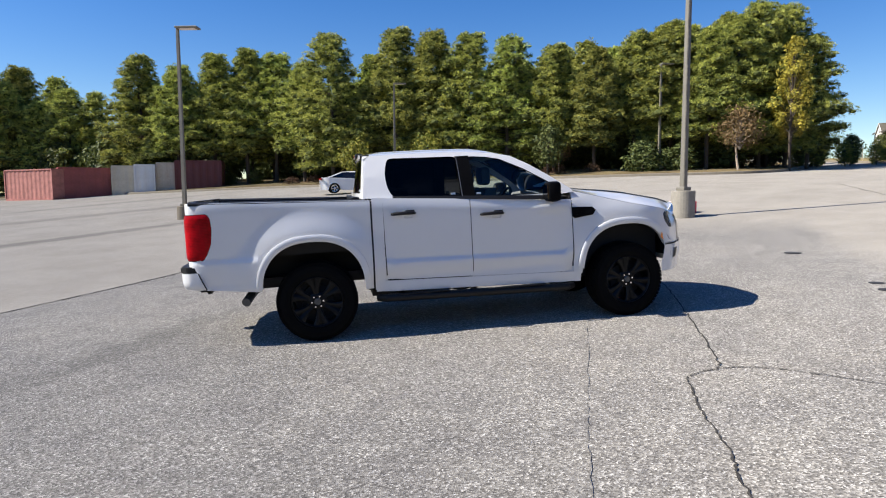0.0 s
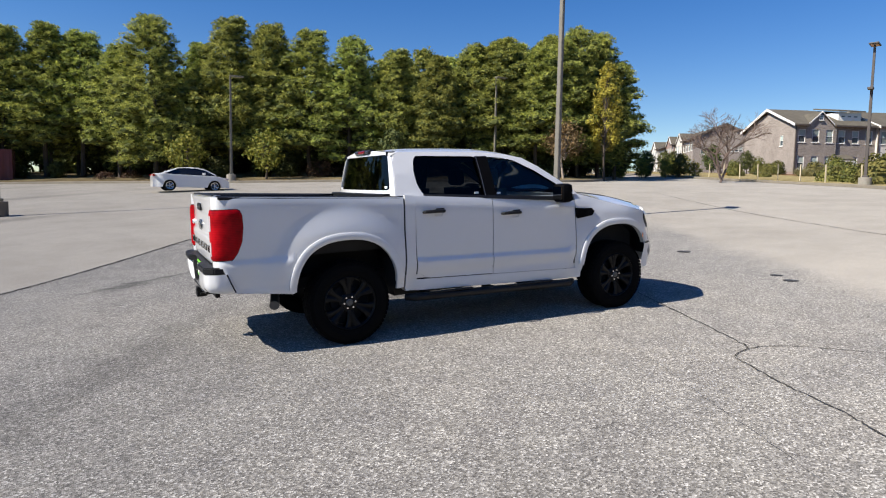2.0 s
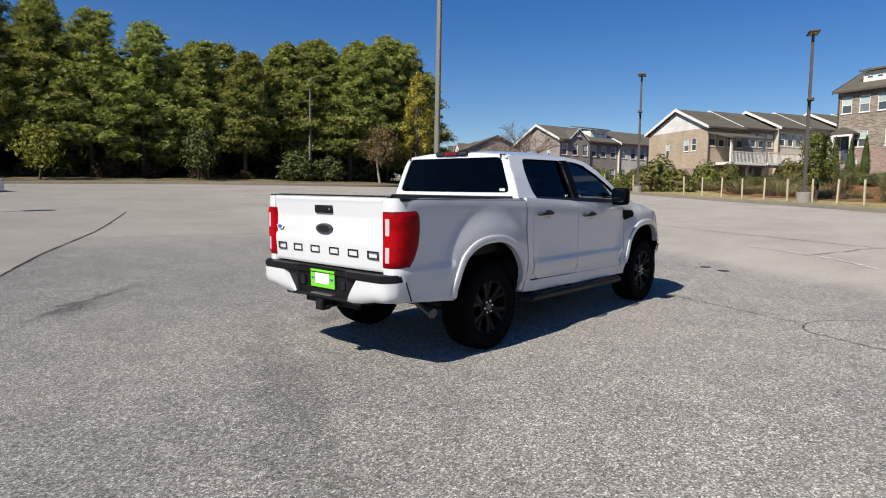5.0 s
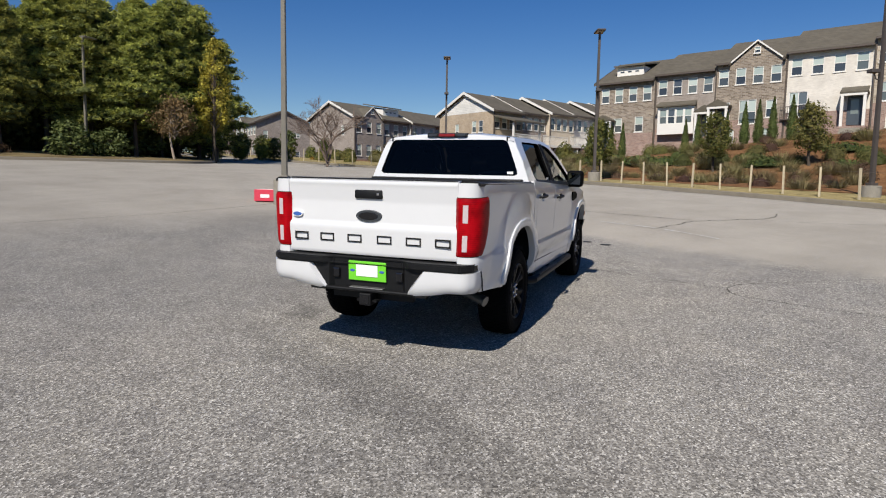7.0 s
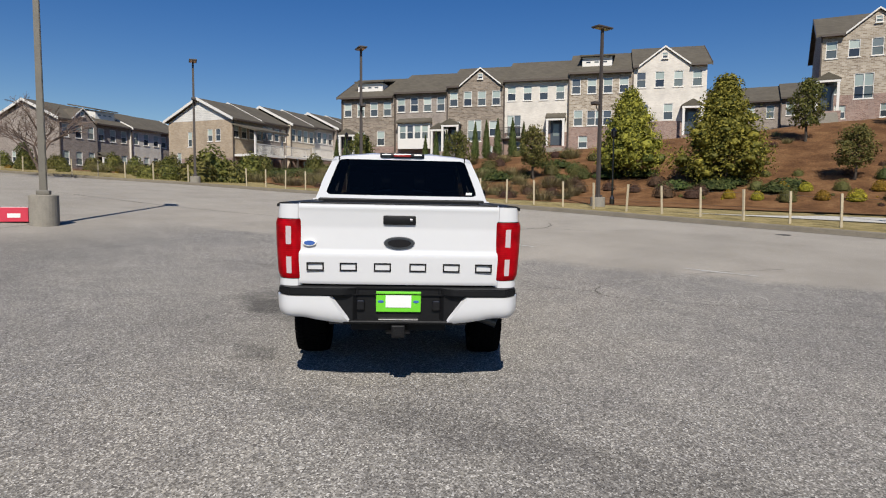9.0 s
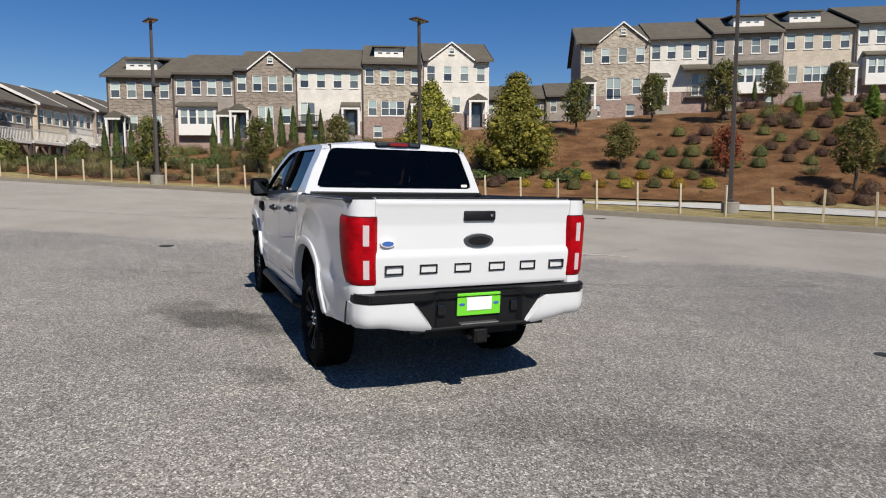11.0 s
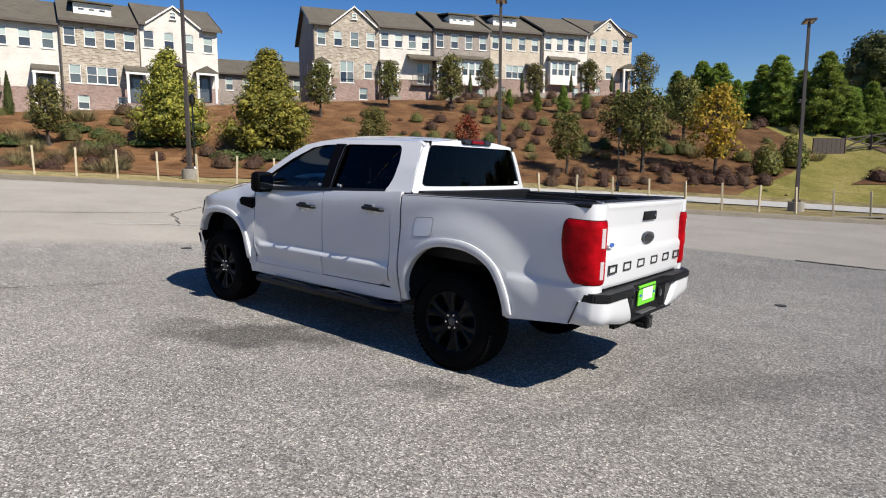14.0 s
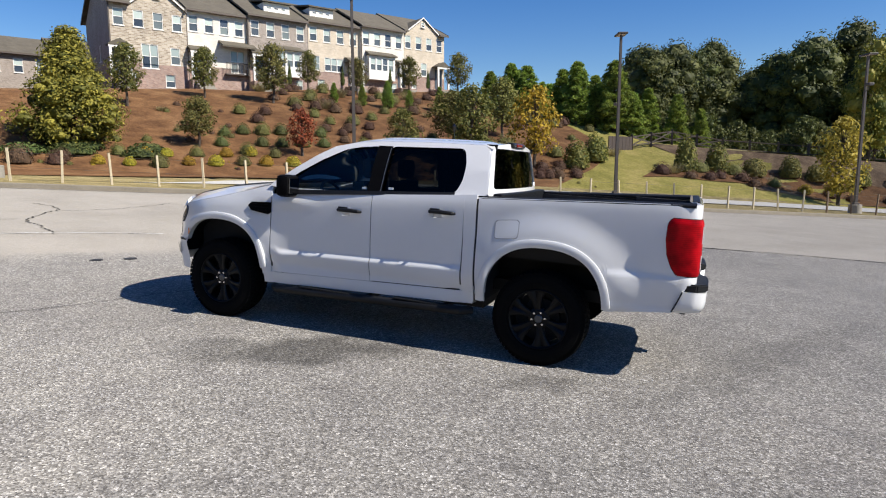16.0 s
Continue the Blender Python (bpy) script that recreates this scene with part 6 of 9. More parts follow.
    if style.get("bay"):
        c = style["bay"]
        bm = bmesh.new()
        z0, z1 = H - 5.5, H - 3.0
        hl = [(c - 1.5 + 0.76 * k + 0.02, c - 1.5 + 0.76 * k + 0.70, z0 + 0.95, z1 - 0.2, 1) for k in range(4)]
        sheet_with_holes(bm, c - 1.65, c + 1.65, z0, z1, hl, lambda u, d, z: (u, d - 0.65, z), 0.1)
        for x in (c - 1.65, c + 1.65):
            bm.faces.new([bm.verts.new(p) for p in ((x, -0.65, z0), (x, 0, z0), (x, 0, z1), (x, -0.65, z1))])
        bm.faces.new([bm.verts.new(p) for p in ((c - 1.65, -0.65, z0), (c + 1.65, -0.65, z0), (c + 1.65, 0, z0), (c - 1.65, 0, z0))])
        bay = part("bay_window", bm, TRIM_WHITE, h, "white panelled bay window")
        for a, b, e, d, k in hl:
            f = share("bay_sash", window_meshes(b - a, d - e)[0], bay, Matrix.Translation((a, -0.65, e)))
            for i in (1, 5):
                share("pane", window_meshes(b - a, d - e)[i], f, Matrix.Translation((0.055, 0, 0)))
            share("sash_bar", window_meshes(b - a, d - e)[2], f, Matrix.Identity(4))
        bm = bmesh.new()
        prism(bm, [(c - 1.85, -0.9), (c + 1.85, -0.9), (c + 1.7, 0.0), (c - 1.7, 0.0)], z1, z1 + 0.12)
        vs = [bm.verts.new(p) for p in ((c - 1.85, -0.9, z1 + 0.12), (c + 1.85, -0.9, z1 + 0.12), (c + 1.7, -0.01, z1 + 0.55), (c - 1.7, -0.01, z1 + 0.55))]
        bm.faces.new(vs)
        part("bay_roof", bm, SHINGLE, bay)
    if "door" in style:
        c, flat = style["door"]
        z1 = H - 3.7
        dr = part("front_door", boxed(c - 0.5, c + 0.5, -0.09, -0.04, z1 - 2.35, z1 - 0.15), DOOR_DARK, h, "dark panelled front door")
        part("door_glass", boxed(c - 0.26, c + 0.26, -0.10, -0.085, z1 - 1.5, z1 - 0.4), PANE, dr)
        bm = bmesh.new()
        if flat:
            box(bm, c - 0.92, c + 0.92, -1.15, -0.04, z1, z1 + 0.14)
            vs = [bm.verts.new(p) for p in ((c - 0.92, -1.15, z1 + 0.14), (c + 0.92, -1.15, z1 + 0.14), (c + 0.92, -0.04, z1 + 0.62), (c - 0.92, -0.04, z1 + 0.62))]
            bm.faces.new(vs)
        else:
            vs = [bm.verts.new((x, y, z)) for y in (-1.15, -0.04) for x, z in ((c - 0.92, z1), (c + 0.92, z1), (c + 0.92, z1 + 0.12), (c, z1 + 0.62), (c - 0.92, z1 + 0.12))]
            bm.faces.new(vs[:5]), bm.faces.new(vs[5:])
            for i in range(5):
                bm.faces.new((vs[i], vs[(i + 1) % 5], vs[5 + (i + 1) % 5], vs[5 + i]))
            bmesh.ops.recalc_face_normals(bm, faces=bm.faces)
        por = part("porch", bm, SHINGLE, h, "small porch roof")
        part("porch_beam", boxed(c - 0.88, c + 0.88, -1.13, -0.97, z1 - 0.18, z1 - 0.004), TRIM_WHITE, por)
        for sg in (-1, 1):
            part("porch_column", boxed(c + sg * 0.74 - 0.10, c + sg * 0.74 + 0.10, -1.12, -0.92, z1 - 2.55, z1 - 0.18), TRIM_WHITE, por, "white porch column")
        part("stoop", boxed(c - 0.95, c + 0.95, -1.5, -0.04, z1 - 4.6, z1 - 2.55), BRICK_RED, h, "brick entrance stoop")
        flight = part("entrance_stair", boxed(c - 0.7, c + 0.7, -1.78, -1.5, z1 - 4.6, z1 - 2.72), CONCRETE, h, "concrete entrance steps")
        for k in range(1, 7):
            part("stair_tread", boxed(c - 0.7, c + 0.7, -1.5 - 0.28 * (k + 1), -1.5 - 0.28 * k, z1 - 4.6, z1 - 2.55 - 0.17 * (k + 1)), CONCRETE, flight)
    if style.get("balcony"):
        c = style["balcony"]
        z0 = H - 5.35
        bal = part("balcony", boxed(c - 1.15, c + 1.15, -0.5, -0.03, z0 - 0.1, z0), TRIM_DARK, h, "dark narrow balcony")
        part("handrail", boxed(c - 1.15, c + 1.15, -0.5, -0.45, z0 + 0.95, z0 + 1.0), TRIM_DARK, bal)
        for k in range(18):
            x = c - 1.13 + 2.26 * k / 17
            part("baluster", boxed(x - 0.015, x + 0.015, -0.49, -0.46, z0, z0 + 0.95), TRIM_DARK, bal)
        if style.get("awning"):
            bm = bmesh.new()
            vs = [bm.verts.new(p) for p in ((c - 1.6, -1.2, H - 2.9), (c + 1.6, -1.2, H - 2.9), (c + 1.6, 0, H - 2.35), (c - 1.6, 0, H - 2.35), (c - 1.6, -1.2, H - 3.05), (c + 1.6, -1.2, H - 3.05), (c + 1.6, -0.01, H - 2.5), (c - 1.6, -0.01, H - 2.5))]
            for f in ((0, 1, 2, 3), (4, 7, 6, 5), (0, 4, 5, 1), (1, 5, 6, 2), (2, 6, 7, 3), (0, 3, 7, 4)):
                bm.faces.new([vs[i] for i in f])
            bmesh.ops.recalc_face_normals(bm, faces=bm.faces)
            part("balcony_roof", bm, SHINGLE, h)
    return h


def terrace(x0, y0, x1, y1, base0, base1, units, setbacks=(0.0, 0.25), **kw):
    d = Vector((x1 - x0, y1 - y0))
    ang = math.degrees(math.atan2(d.y, d.x))
    tot = sum(u[0] for u in units)
    run = 0.0
    for i, (share_w, mat, style, label, extra) in enumerate(units):
        w = d.length * share_w / tot
        k = run / d.length
        p = Vector((x0, y0)) + d * k
        kk = (run + w / 2) / d.length
        back = setbacks[i % len(setbacks)]
        m = Matrix.Translation((p.x, p.y, base0 + (base1 - base0) * kk)) @ pose(0, 0, 0, 0, 0, ang) @ Matrix.Translation((0, back, 0))
        ends = (i == 0, i == len(units) - 1)
        house(m, w, mat, style, label, ends=ends, **{**kw, **extra})
        run += w


terrace(57.49, 6.6, 46.64, -26.28, 4.41, 6.72, [
    (163, STONE_BROWN, dict(mid="tw", low="w.", dormer=2.6, door=(1.0, False)), "brown stone terraced house with a white dormer", {}),
    (157, BRICK_GREY, dict(mid="..", low=".w", bay=2.2, door=(4.9, False)), "taupe brick terraced house with a white bay window", {}),
    (160, STONE_BROWN, dict(mid="wfw", low="ww", gable=(3.3, 2.05, 1.6), door=(0.6, False)), "brown stone terraced house with a pointed gable", {}),
    (175, BRICK_WHITE, dict(mid="f.w", low="w.", balcony=0.97, door=(5.0, True)), "white brick terraced house with a balcony", {}),
    (163, STONE_TAN, dict(mid="wt.", low="ww", dormer=2.5, door=(5.3, True)), "tan stone terraced house with a white dormer", {}),
    (182, BRICK_WHITE, dict(mid="ww.", low="w.", gable=(2.75, 2.2, 1.6), door=(5.1, False)), "white brick terraced house with a pointed gable", {}),
], end_mat=BRICK_GREY, end_windows=((3, 3.9, 4.9, 6.3, 1), (7, 7.9, 4.9, 6.3, 1)))
terrace(43.45, -34.24, 25.14, -64.92, 7.99, 9.6, [
    (177, STONE_TAN, dict(mid="wfw", low="ww", gable=(3.95, 2.25, 1.75), door=(0.6, False)), "tan stone terraced house with a pointed gable", {}),
    (156, BRICK_WHITE, dict(mid="w.f", low="w.", balcony=4.5, awning=True, door=(0.9, True)), "cream brick terraced house with a covered balcony", {}),
    (174, BRICK_GREY, dict(mid="...", low="..w", dormer=3.6, bay=3.6, door=(0.9, True)), "taupe brick terraced house with a white bay window", {}),
    (172, BRICK_CREAM, dict(mid="wt.", low="w.", dormer=2.4, door=(5.2, True)), "cream brick terraced house with a white dormer", {}),
    (156, BRICK_WHITE, dict(mid="..", low=".w", bay=2.3, door=(5.2, True)), "cream brick terraced house with a bay window", {}),
    (165, BRICK_CREAM, dict(mid="ww.", low="w.", gable=(2.8, 2.2, 1.6), door=(5.0, False)), "buff brick terraced house with a pointed gable", {}),
], end_mat=BRICK_GREY, end_windows=((4, 4.8, 2.6, 4.0, 1),))
EW = ((1.6, 2.3, 3.9, 5.2, 1), (2.7, 3.4, 3.9, 5.2, 1), (5.6, 6.2, 3.4, 5.0, 1), (7.2, 7.8, 1.3, 2.8, 1))
terrace(59.0, 18.0, 84.2, 4.8, 3.40, 4.85, [
    (100, BRICK_TAN, dict(mid=".t", low="..", gable_mat=SIDING, rake=TRIM_WHITE), "tan brick end terraced house with a white gable", {}),
    (100, BRICK_GREY, dict(mid="t.", low="..", rake=TRIM_WHITE, party=True), "taupe brick terraced house", {}),
    (100, BRICK_CREAM, dict(mid=".t", low="..", rake=TRIM_WHITE, party=True), "cream brick terraced house", {}),
    (100, BRICK_WHITE, dict(mid="t.", low="..", rake=TRIM_WHITE, party=True), "white brick terraced house", {}),
    (100, BRICK_GREY, dict(mid=".t", low="..", rake=TRIM_WHITE, party=True), "taupe brick terraced house", {}),
    (100, BRICK_WHITE, dict(mid="t.", low="..", rake=TRIM_WHITE, party=True), "white brick terraced house", {}),
], H=6.1, rise=2.2, depth=9.0, base_mat=BRICK_RED, end_mat=BRICK_TAN, end_windows=EW, setbacks=(0.0, 0.5))
terrace(61.5, 36.7, 79.3, 29.5, 2.5, 2.5, [
    (100, BRICK_GREY, dict(n=3, mid="www", low="w.", gable=(2.9, 1.5, 1.35), rake=TRIM_WHITE), "taupe brick end terraced house with a pointed gable", {}),
    (100, BRICK_GREY, dict(n=3, mid=".ww", low=".w", dormer=2.6, door=(0.8, True)), "taupe brick terraced house with a white dormer", {}),
    (100, BRICK_WHITE, dict(n=3, mid="www", low="w.", rake=TRIM_WHITE, party=True), "white brick terraced house", {}),
    (100, BRICK_GREY, dict(n=3, mid="www", low="w.", rake=TRIM_WHITE, party=True), "taupe brick terraced house", {}),
], H=7.2, rise=2.1, depth=9.5, base_mat=BRICK_RED, end_mat=BRICK_GREY, end_windows=((2, 2.6, 5.1, 6.3, 1), (6.4, 7.0, 2.7, 3.9, 1)))
terrace(92.0, 87.1, 76.9, 63.6, 3.8, 3.8, [
    (100, BRICK_WHITE, dict(mid="ww", low="w.", gable=(2.6, 1.9, 1.5)), "white brick terraced house far off", {}),
    (100, BRICK_TAN, dict(mid="ww", low=".w"), "tan brick terraced house far off", {}),
    (100, BRICK_RED, dict(mid="ww", low=".w", gable=(2.6, 1.9, 1.5)), "rose brick terraced house far off", {}),
    (100, BRICK_WHITE, dict(mid="tw", low="w.", gable=(2.6, 1.9, 1.5)), "white brick terraced house far off", {}),
    (100, BRICK_GREY, dict(mid="tw", low="w."), "taupe brick end terraced house with a plain gable wall", {}),
], H=7.3, rise=2.2, depth=9.6, base_mat=BRICK_GREY, end_mat=BRICK_GREY, end_windows=((1.2, 2.0, 4.9, 6.2, 1), (5.2, 7.6, 5.3, 6.1, 4), (6.6, 7.5, 1.6, 3.0, 1)))

# low houses seen between the two long terraces
terrace(66.0, -27.0, 55.0, -47.0, 6.6, 7.2, [
    (100, BRICK_RED, dict(mid="ww", low=".."), "rose brick terraced house behind", {}),
    (100, BRICK_GREY, dict(mid="wt", low=".."), "taupe brick terraced house behind", {}),
    (100, BRICK_GREY, dict(mid="ww", low=".."), "taupe brick terraced house behind", {}),
], H=5.6, rise=2.3, base_mat=BRICK_RED)

# raised timber decks on the side of the tan terrace
du = Vector((25.2, -13.2)).normalized()
ang = math.degrees(math.atan2(du.y, du.x))
for k, (off, wd, hh) in enumerate(((0.2, 4.5, 2.55), (5.0, 4.4, 2.35), (9.8, 4.4, 2.25), (14.6, 4.4, 2.15))):
    p = Vector((59.0, 18.0)) + du * off
    deck = empty("deck", Matrix.Translation((p.x, p.y, 3.5 + 0.3 * k)) @ pose(0, 0, 0, 0, 0, ang), "white-railed raised timber deck against a house", "deck", "house decks")
    part("deck_floor", boxed(0, wd, -2.9, -0.05, hh - 0.25, hh), TRIM_WHITE, deck, "white deck edge")
    for x in (0.1, wd / 2, wd - 0.1):
        part("deck_post", boxed(x - 0.1, x + 0.1, -2.85, -2.65, -1.5, hh - 0.25), TRIM_DARK, deck, "dark timber post")
    part("top_rail", boxed(0, wd, -2.9, -2.82, hh + 0.95, hh + 1.03), TRIM_WHITE, deck)
    for i in range(26):
        x = 0.05 + (wd - 0.1) * i / 25
        part("baluster", boxed(x - 0.02, x + 0.02, -2.88, -2.84, hh, hh + 0.95), TRIM_WHITE, deck)
    if k == 0:
        for x in (0.15, wd - 0.15):
            part("roof_post", boxed(x - 0.09, x + 0.09, -2.8, -2.62, hh, hh + 2.2), TRIM_WHITE, deck)
        bm = bmesh.new()
        vs = [bm.verts.new(q) for q in ((-0.3, -3.3, hh + 2.2), (wd + 0.3, -3.3, hh + 2.2), (wd + 0.3, -0.03, hh + 3.0), (-0.3, -0.03, hh + 3.0), (-0.3, -3.3, hh + 2.38), (wd + 0.3, -3.3, hh + 2.38), (wd + 0.3, -0.03, hh + 3.18), (-0.3, -0.03, hh + 3.18))]
        for f in ((0, 1, 2, 3), (4, 7, 6, 5), (0, 4, 5, 1), (1, 5, 6, 2), (2, 6, 7, 3), (0, 3, 7, 4)):
            bm.faces.new([vs[i] for i in f])
        bmesh.ops.recalc_face_normals(bm, faces=bm.faces)
        part("deck_roof", bm, SHINGLE, deck)

# ---- lamp posts ----


def lamp_post(x, y, height, turn, mat, label, base_h=0.72, arm=False, flood=None, base_r=0.31, foot=None):
    z = land(x, y)
    p = empty("lamp_post", Matrix.Translation((x, y, z)) @ pose(0, 0, 0, 0, 0, turn), label, "lamp post", "car park lamp posts")
    bm = bmesh.new()
    lathe(bm, [(base_r, -0.3), (base_r, base_h - 0.02), (base_r - 0.02, base_h), (0.02, base_h)], 28)
    part("concrete_base", bm, foot or CONCRETE, p, "round concrete footing", False)
    bm = bmesh.new()
    box(bm, -0.14, 0.14, -0.14, 0.14, base_h, base_h + 0.10, 0.02)
    part("base_cover", bm, mat, p)
    bm = bmesh.new()
    lo, hi = 0.075, 0.055
    vs = [bm.verts.new((sx * r, sy * r, zz)) for zz, r in ((base_h + 0.1, lo), (height - 0.06, hi)) for sx, sy in ((-1, -1), (1, -1), (1, 1), (-1, 1))]
    for i in range(4):
        bm.faces.new((vs[i], vs[(i + 1) % 4], vs[4 + (i + 1) % 4], vs[4 + i]))
    bm.faces.new(vs[4:])
    bmesh.ops.bevel(bm, geom=[e for e in bm.edges if abs(e.verts[0].co.z - e.verts[1].co.z) > 1], offset=0.012, segments=2, affect="EDGES")
    part("pole", bm, mat, p)
    ox = 0.40 if arm else 0.0
    hd = part("lamp_head", boxed(ox - 0.44, ox + 0.44, -0.22, 0.22, height, height + 0.075, bevel=0.02), mat, p, "flat rectangular lamp head")
    bm = bmesh.new()
    box(bm, -0.05, 0.05, -0.05, 0.05, height - 0.2, height + 0.01, 0.01)
    if arm:
        box(bm, 0.0, 0.3, -0.035, 0.035, height + 0.01, height + 0.06)
    part("neck", bm, mat, hd)
    part("lens", boxed(ox - 0.34, ox + 0.34, -0.16, 0.16, height - 0.012, height - 0.002), CLEAR_LENS, hd, "pale lens")
    if flood:
        fz, fs = flood
        bm = bmesh.new()
        tube(bm, [(0, 0, fz - 0.25), (fs * 0.18, 0, fz - 0.2), (fs * 0.26, 0, fz - 0.02)], 0.022, 8)
        box(bm, fs * 0.30 - 0.17, fs * 0.30 + 0.17, -0.13, 0.13, fz, fz + 0.13, 0.02)
        part("flood_lamp", bm, mat, p, "small flood lamp on a bracket")
    return p


L1 = "tall weathered bronze lamp post on a round concrete footing"
L2 = "tall dark bronze lamp post beside the kerb"
lamp_post(-7.2, 19.6, 7.45, -12, POLE_BRONZE, L1, 0.52, True, foot=CONCRETE_DARK)
lamp_post(7.92, 8.48, 7.6, 20, POLE_BRONZE, L1, 0.72)
lamp_post(3.1, 36.9, 6.9, 0, POLE_BRONZE, L1, 0.55, True)
lamp_post(19.9, 31.1, 7.0, 5, POLE_BRONZE, L1, 0.55, True)
lamp_post(31.3, 12.7, 7.3, 20, POLE_DARK, L2, 0.5, False, (5.0, -1))
lamp_post(26.0, 2.35, 7.6, 20, POLE_DARK, L2, 0.55, False, (4.6, -1))
lamp_post(19.2, -8.3, 7.6, -60, POLE_DARK, L2, 0.5, False, (4.4, -1))
lamp_post(10.35, -17.15, 7.9, -60, POLE_DARK, L2, 0.5, False, (4.2, 1))
lamp_post(0.66, -24.98, 7.75, -70, POLE_DARK, L2, 0.5, False, (4.6, 1))
lamp_post(-10.6, -32.0, 8.0, -70, POLE_DARK, L2, 0.55, False, (6.5, -1))

# short black street lamps on the far side of the road
for a, s in ((38.1, 2.15), (16.5, 9.1), (-22, 9.5), (62, 12)):
    x, y = to_xy(a, s)
    p = empty("street_lamp", Matrix.Translation((x, y, land(x, y))), "slim black street lamp at the foot of the bank", "street lamp", "black street lamps")
    bm = bmesh.new()
    lathe(bm, [(0.11, -0.1), (0.11, 0.35), (0.05, 0.5), (0.035, 3.1)], 10)
    part("pole", bm, GLOSS_BLACK, p)
    bm = bmesh.new()
    lathe(bm, [(0.05, 3.1), (0.12, 3.2), (0.14, 3.45), (0.02, 3.6)], 10)
    part("lantern", bm, GLOSS_BLACK, p)

# ---- post and wire fence along the verge ----
fence = empty("wire_fence", Matrix.Identity(4), "low fence of pale timber posts and thin wire on the verge", "fence")
post_brown = mesh_of("post", boxed(-0.035, 0.035, -0.035, 0.035, -0.15, 1.03, bevel=0.008), WOOD_BROWN)
post_me = mesh_of("post", boxed(-0.035, 0.035, -0.035, 0.035, -0.15, 1.03, bevel=0.008), WOOD_POST)
rnd = random.Random(5)
tops = []
a = -60.0
while a < 92:
    x, y = to_xy(a, kerb_s(a) + 1.25)
    if not 59.5 < a < 61.5:
        z = land(x, y) + 0.13
        share("post", post_me if a > 3 else post_brown, fence, Matrix.Translation((x, y, z)) @ pose(0, 0, 0, rnd.uniform(-2.5, 2.5), rnd.uniform(-2.5, 2.5), rnd.uniform(0, 90)))
        tops.append(Vector((x, y, z)))
    a += 1.42 if -4 < a < 58 else 2.2
for h in (0.45, 0.92):
    bm = bmesh.new()
    for p, q in zip(tops, tops[1:]):
        n = Vector((q.y - p.y, p.x - q.x, 0)).normalized() * 0.05
        tube(bm, [p + n + Vector((0, 0, h)), (p + q) / 2 + n + Vector((0, 0, h - 0.03)), q + n + Vector((0, 0, h))], 0.004, 3)
    part("wire", bm, STEEL, fence, "thin steel wire")

# dark rail fence and retaining wall above the lawn
rail = empty("rail_fence", Matrix.Identity(4), "dark cross-braced timber fence above the lawn", "fence")
pts = [Vector(p) for p in ((2.1, -48.7), (0.7, -50.5), (-0.9, -52.1), (-2.9, -53.3), (-5.0, -54.3), (-7.2, -55.1), (-9.5, -55.8), (-11.9, -56.4), (-14.4, -57.0), (-17.0, -57.6), (-20.0, -58.2), (-23.5, -58.9), (-27.5, -59.7), (-32.0, -60.6))]
rp = mesh_of("post", boxed(-0.09, 0.09, -0.09, 0.09, -0.3, 1.25), DARK_WOOD)
for p in pts:
    share("post", rp, rail, Matrix.Translation((p.x, p.y, land(p.x, p.y))))
for p, q in zip(pts, pts[1:]):
    A, B = (Vector((v.x, v.y, land(v.x, v.y))) for v in (p, q))
    Z = Vector((0, 0, 1))
    for nm, ends in (("rail", (A + Z * 1.05, B + Z * 1.05)), ("rail", (A + Z * 0.35, B + Z * 0.35)), ("brace", (A + Z * 0.35, B + Z * 1.05)), ("brace", (A + Z * 1.05, B + Z * 0.35))):
        if nm == "brace" and p.x < -4 and not -15 < p.x < -13:
            continue
        bm = bmesh.new()
        tube(bm, ends, 0.06, 4)
        part(nm, bm, DARK_WOOD, rail)
shed = empty("bin_screen", Matrix.Translation((2.9, -47.7, land(2.9, -47.7))) @ pose(0, 0, 0, 0, 0, -130), "dark timber screen beside the rail fence", "screen")
for k in range(7):
    part("board", boxed(-1.3 + 0.37 * k, -1.3 + 0.37 * k + 0.35, -0.05, 0.05, -0.6, 1.1), DARK_WOOD, shed)

# storm drains, a hydrant
for a in (12.3, -8, -33):
    s = kerb_s(a) + 0.55
    x, y = to_xy(a, s)
    dx, dy = to_xy(a + 1, s)
    d = empty("storm_drain", Matrix.Translation((x, y, land(x, y))) @ pose(0, 0, 0, 0, 0, math.degrees(math.atan2(dy - y, dx - x))), "concrete storm drain inlet in the kerb line", "storm drain", "storm drains")
    part("drain_top", boxed(-1.3, 1.3, -0.9, -0.55, 0.02, 0.17, bevel=0.02), KERB, d)
    part("drain_mouth", boxed(-1.1, 1.1, -0.55, -0.50, 0.005, 0.13), GLOSS_BLACK, d, "dark drain mouth")
x, y = to_xy(-18, 9.4)
hyd = empty("fire_hydrant", Matrix.Translation((x, y, land(x, y))), "small white fire hydrant beside the road", "fire hydrant")
bm = bmesh.new()
lathe(bm, [(0.14, 0.0), (0.14, 0.05), (0.10, 0.08), (0.10, 0.5), (0.13, 0.53), (0.12, 0.6), (0.05, 0.7), (0.03, 0.74)], 14)
part("barrel", bm, TRIM_WHITE, hyd, "", True)
bm = bmesh.new()
tube(bm, [(-0.2, 0, 0.42), (0.2, 0, 0.42)], 0.06, 10)
part("outlet", bm, TRIM_WHITE, hyd)

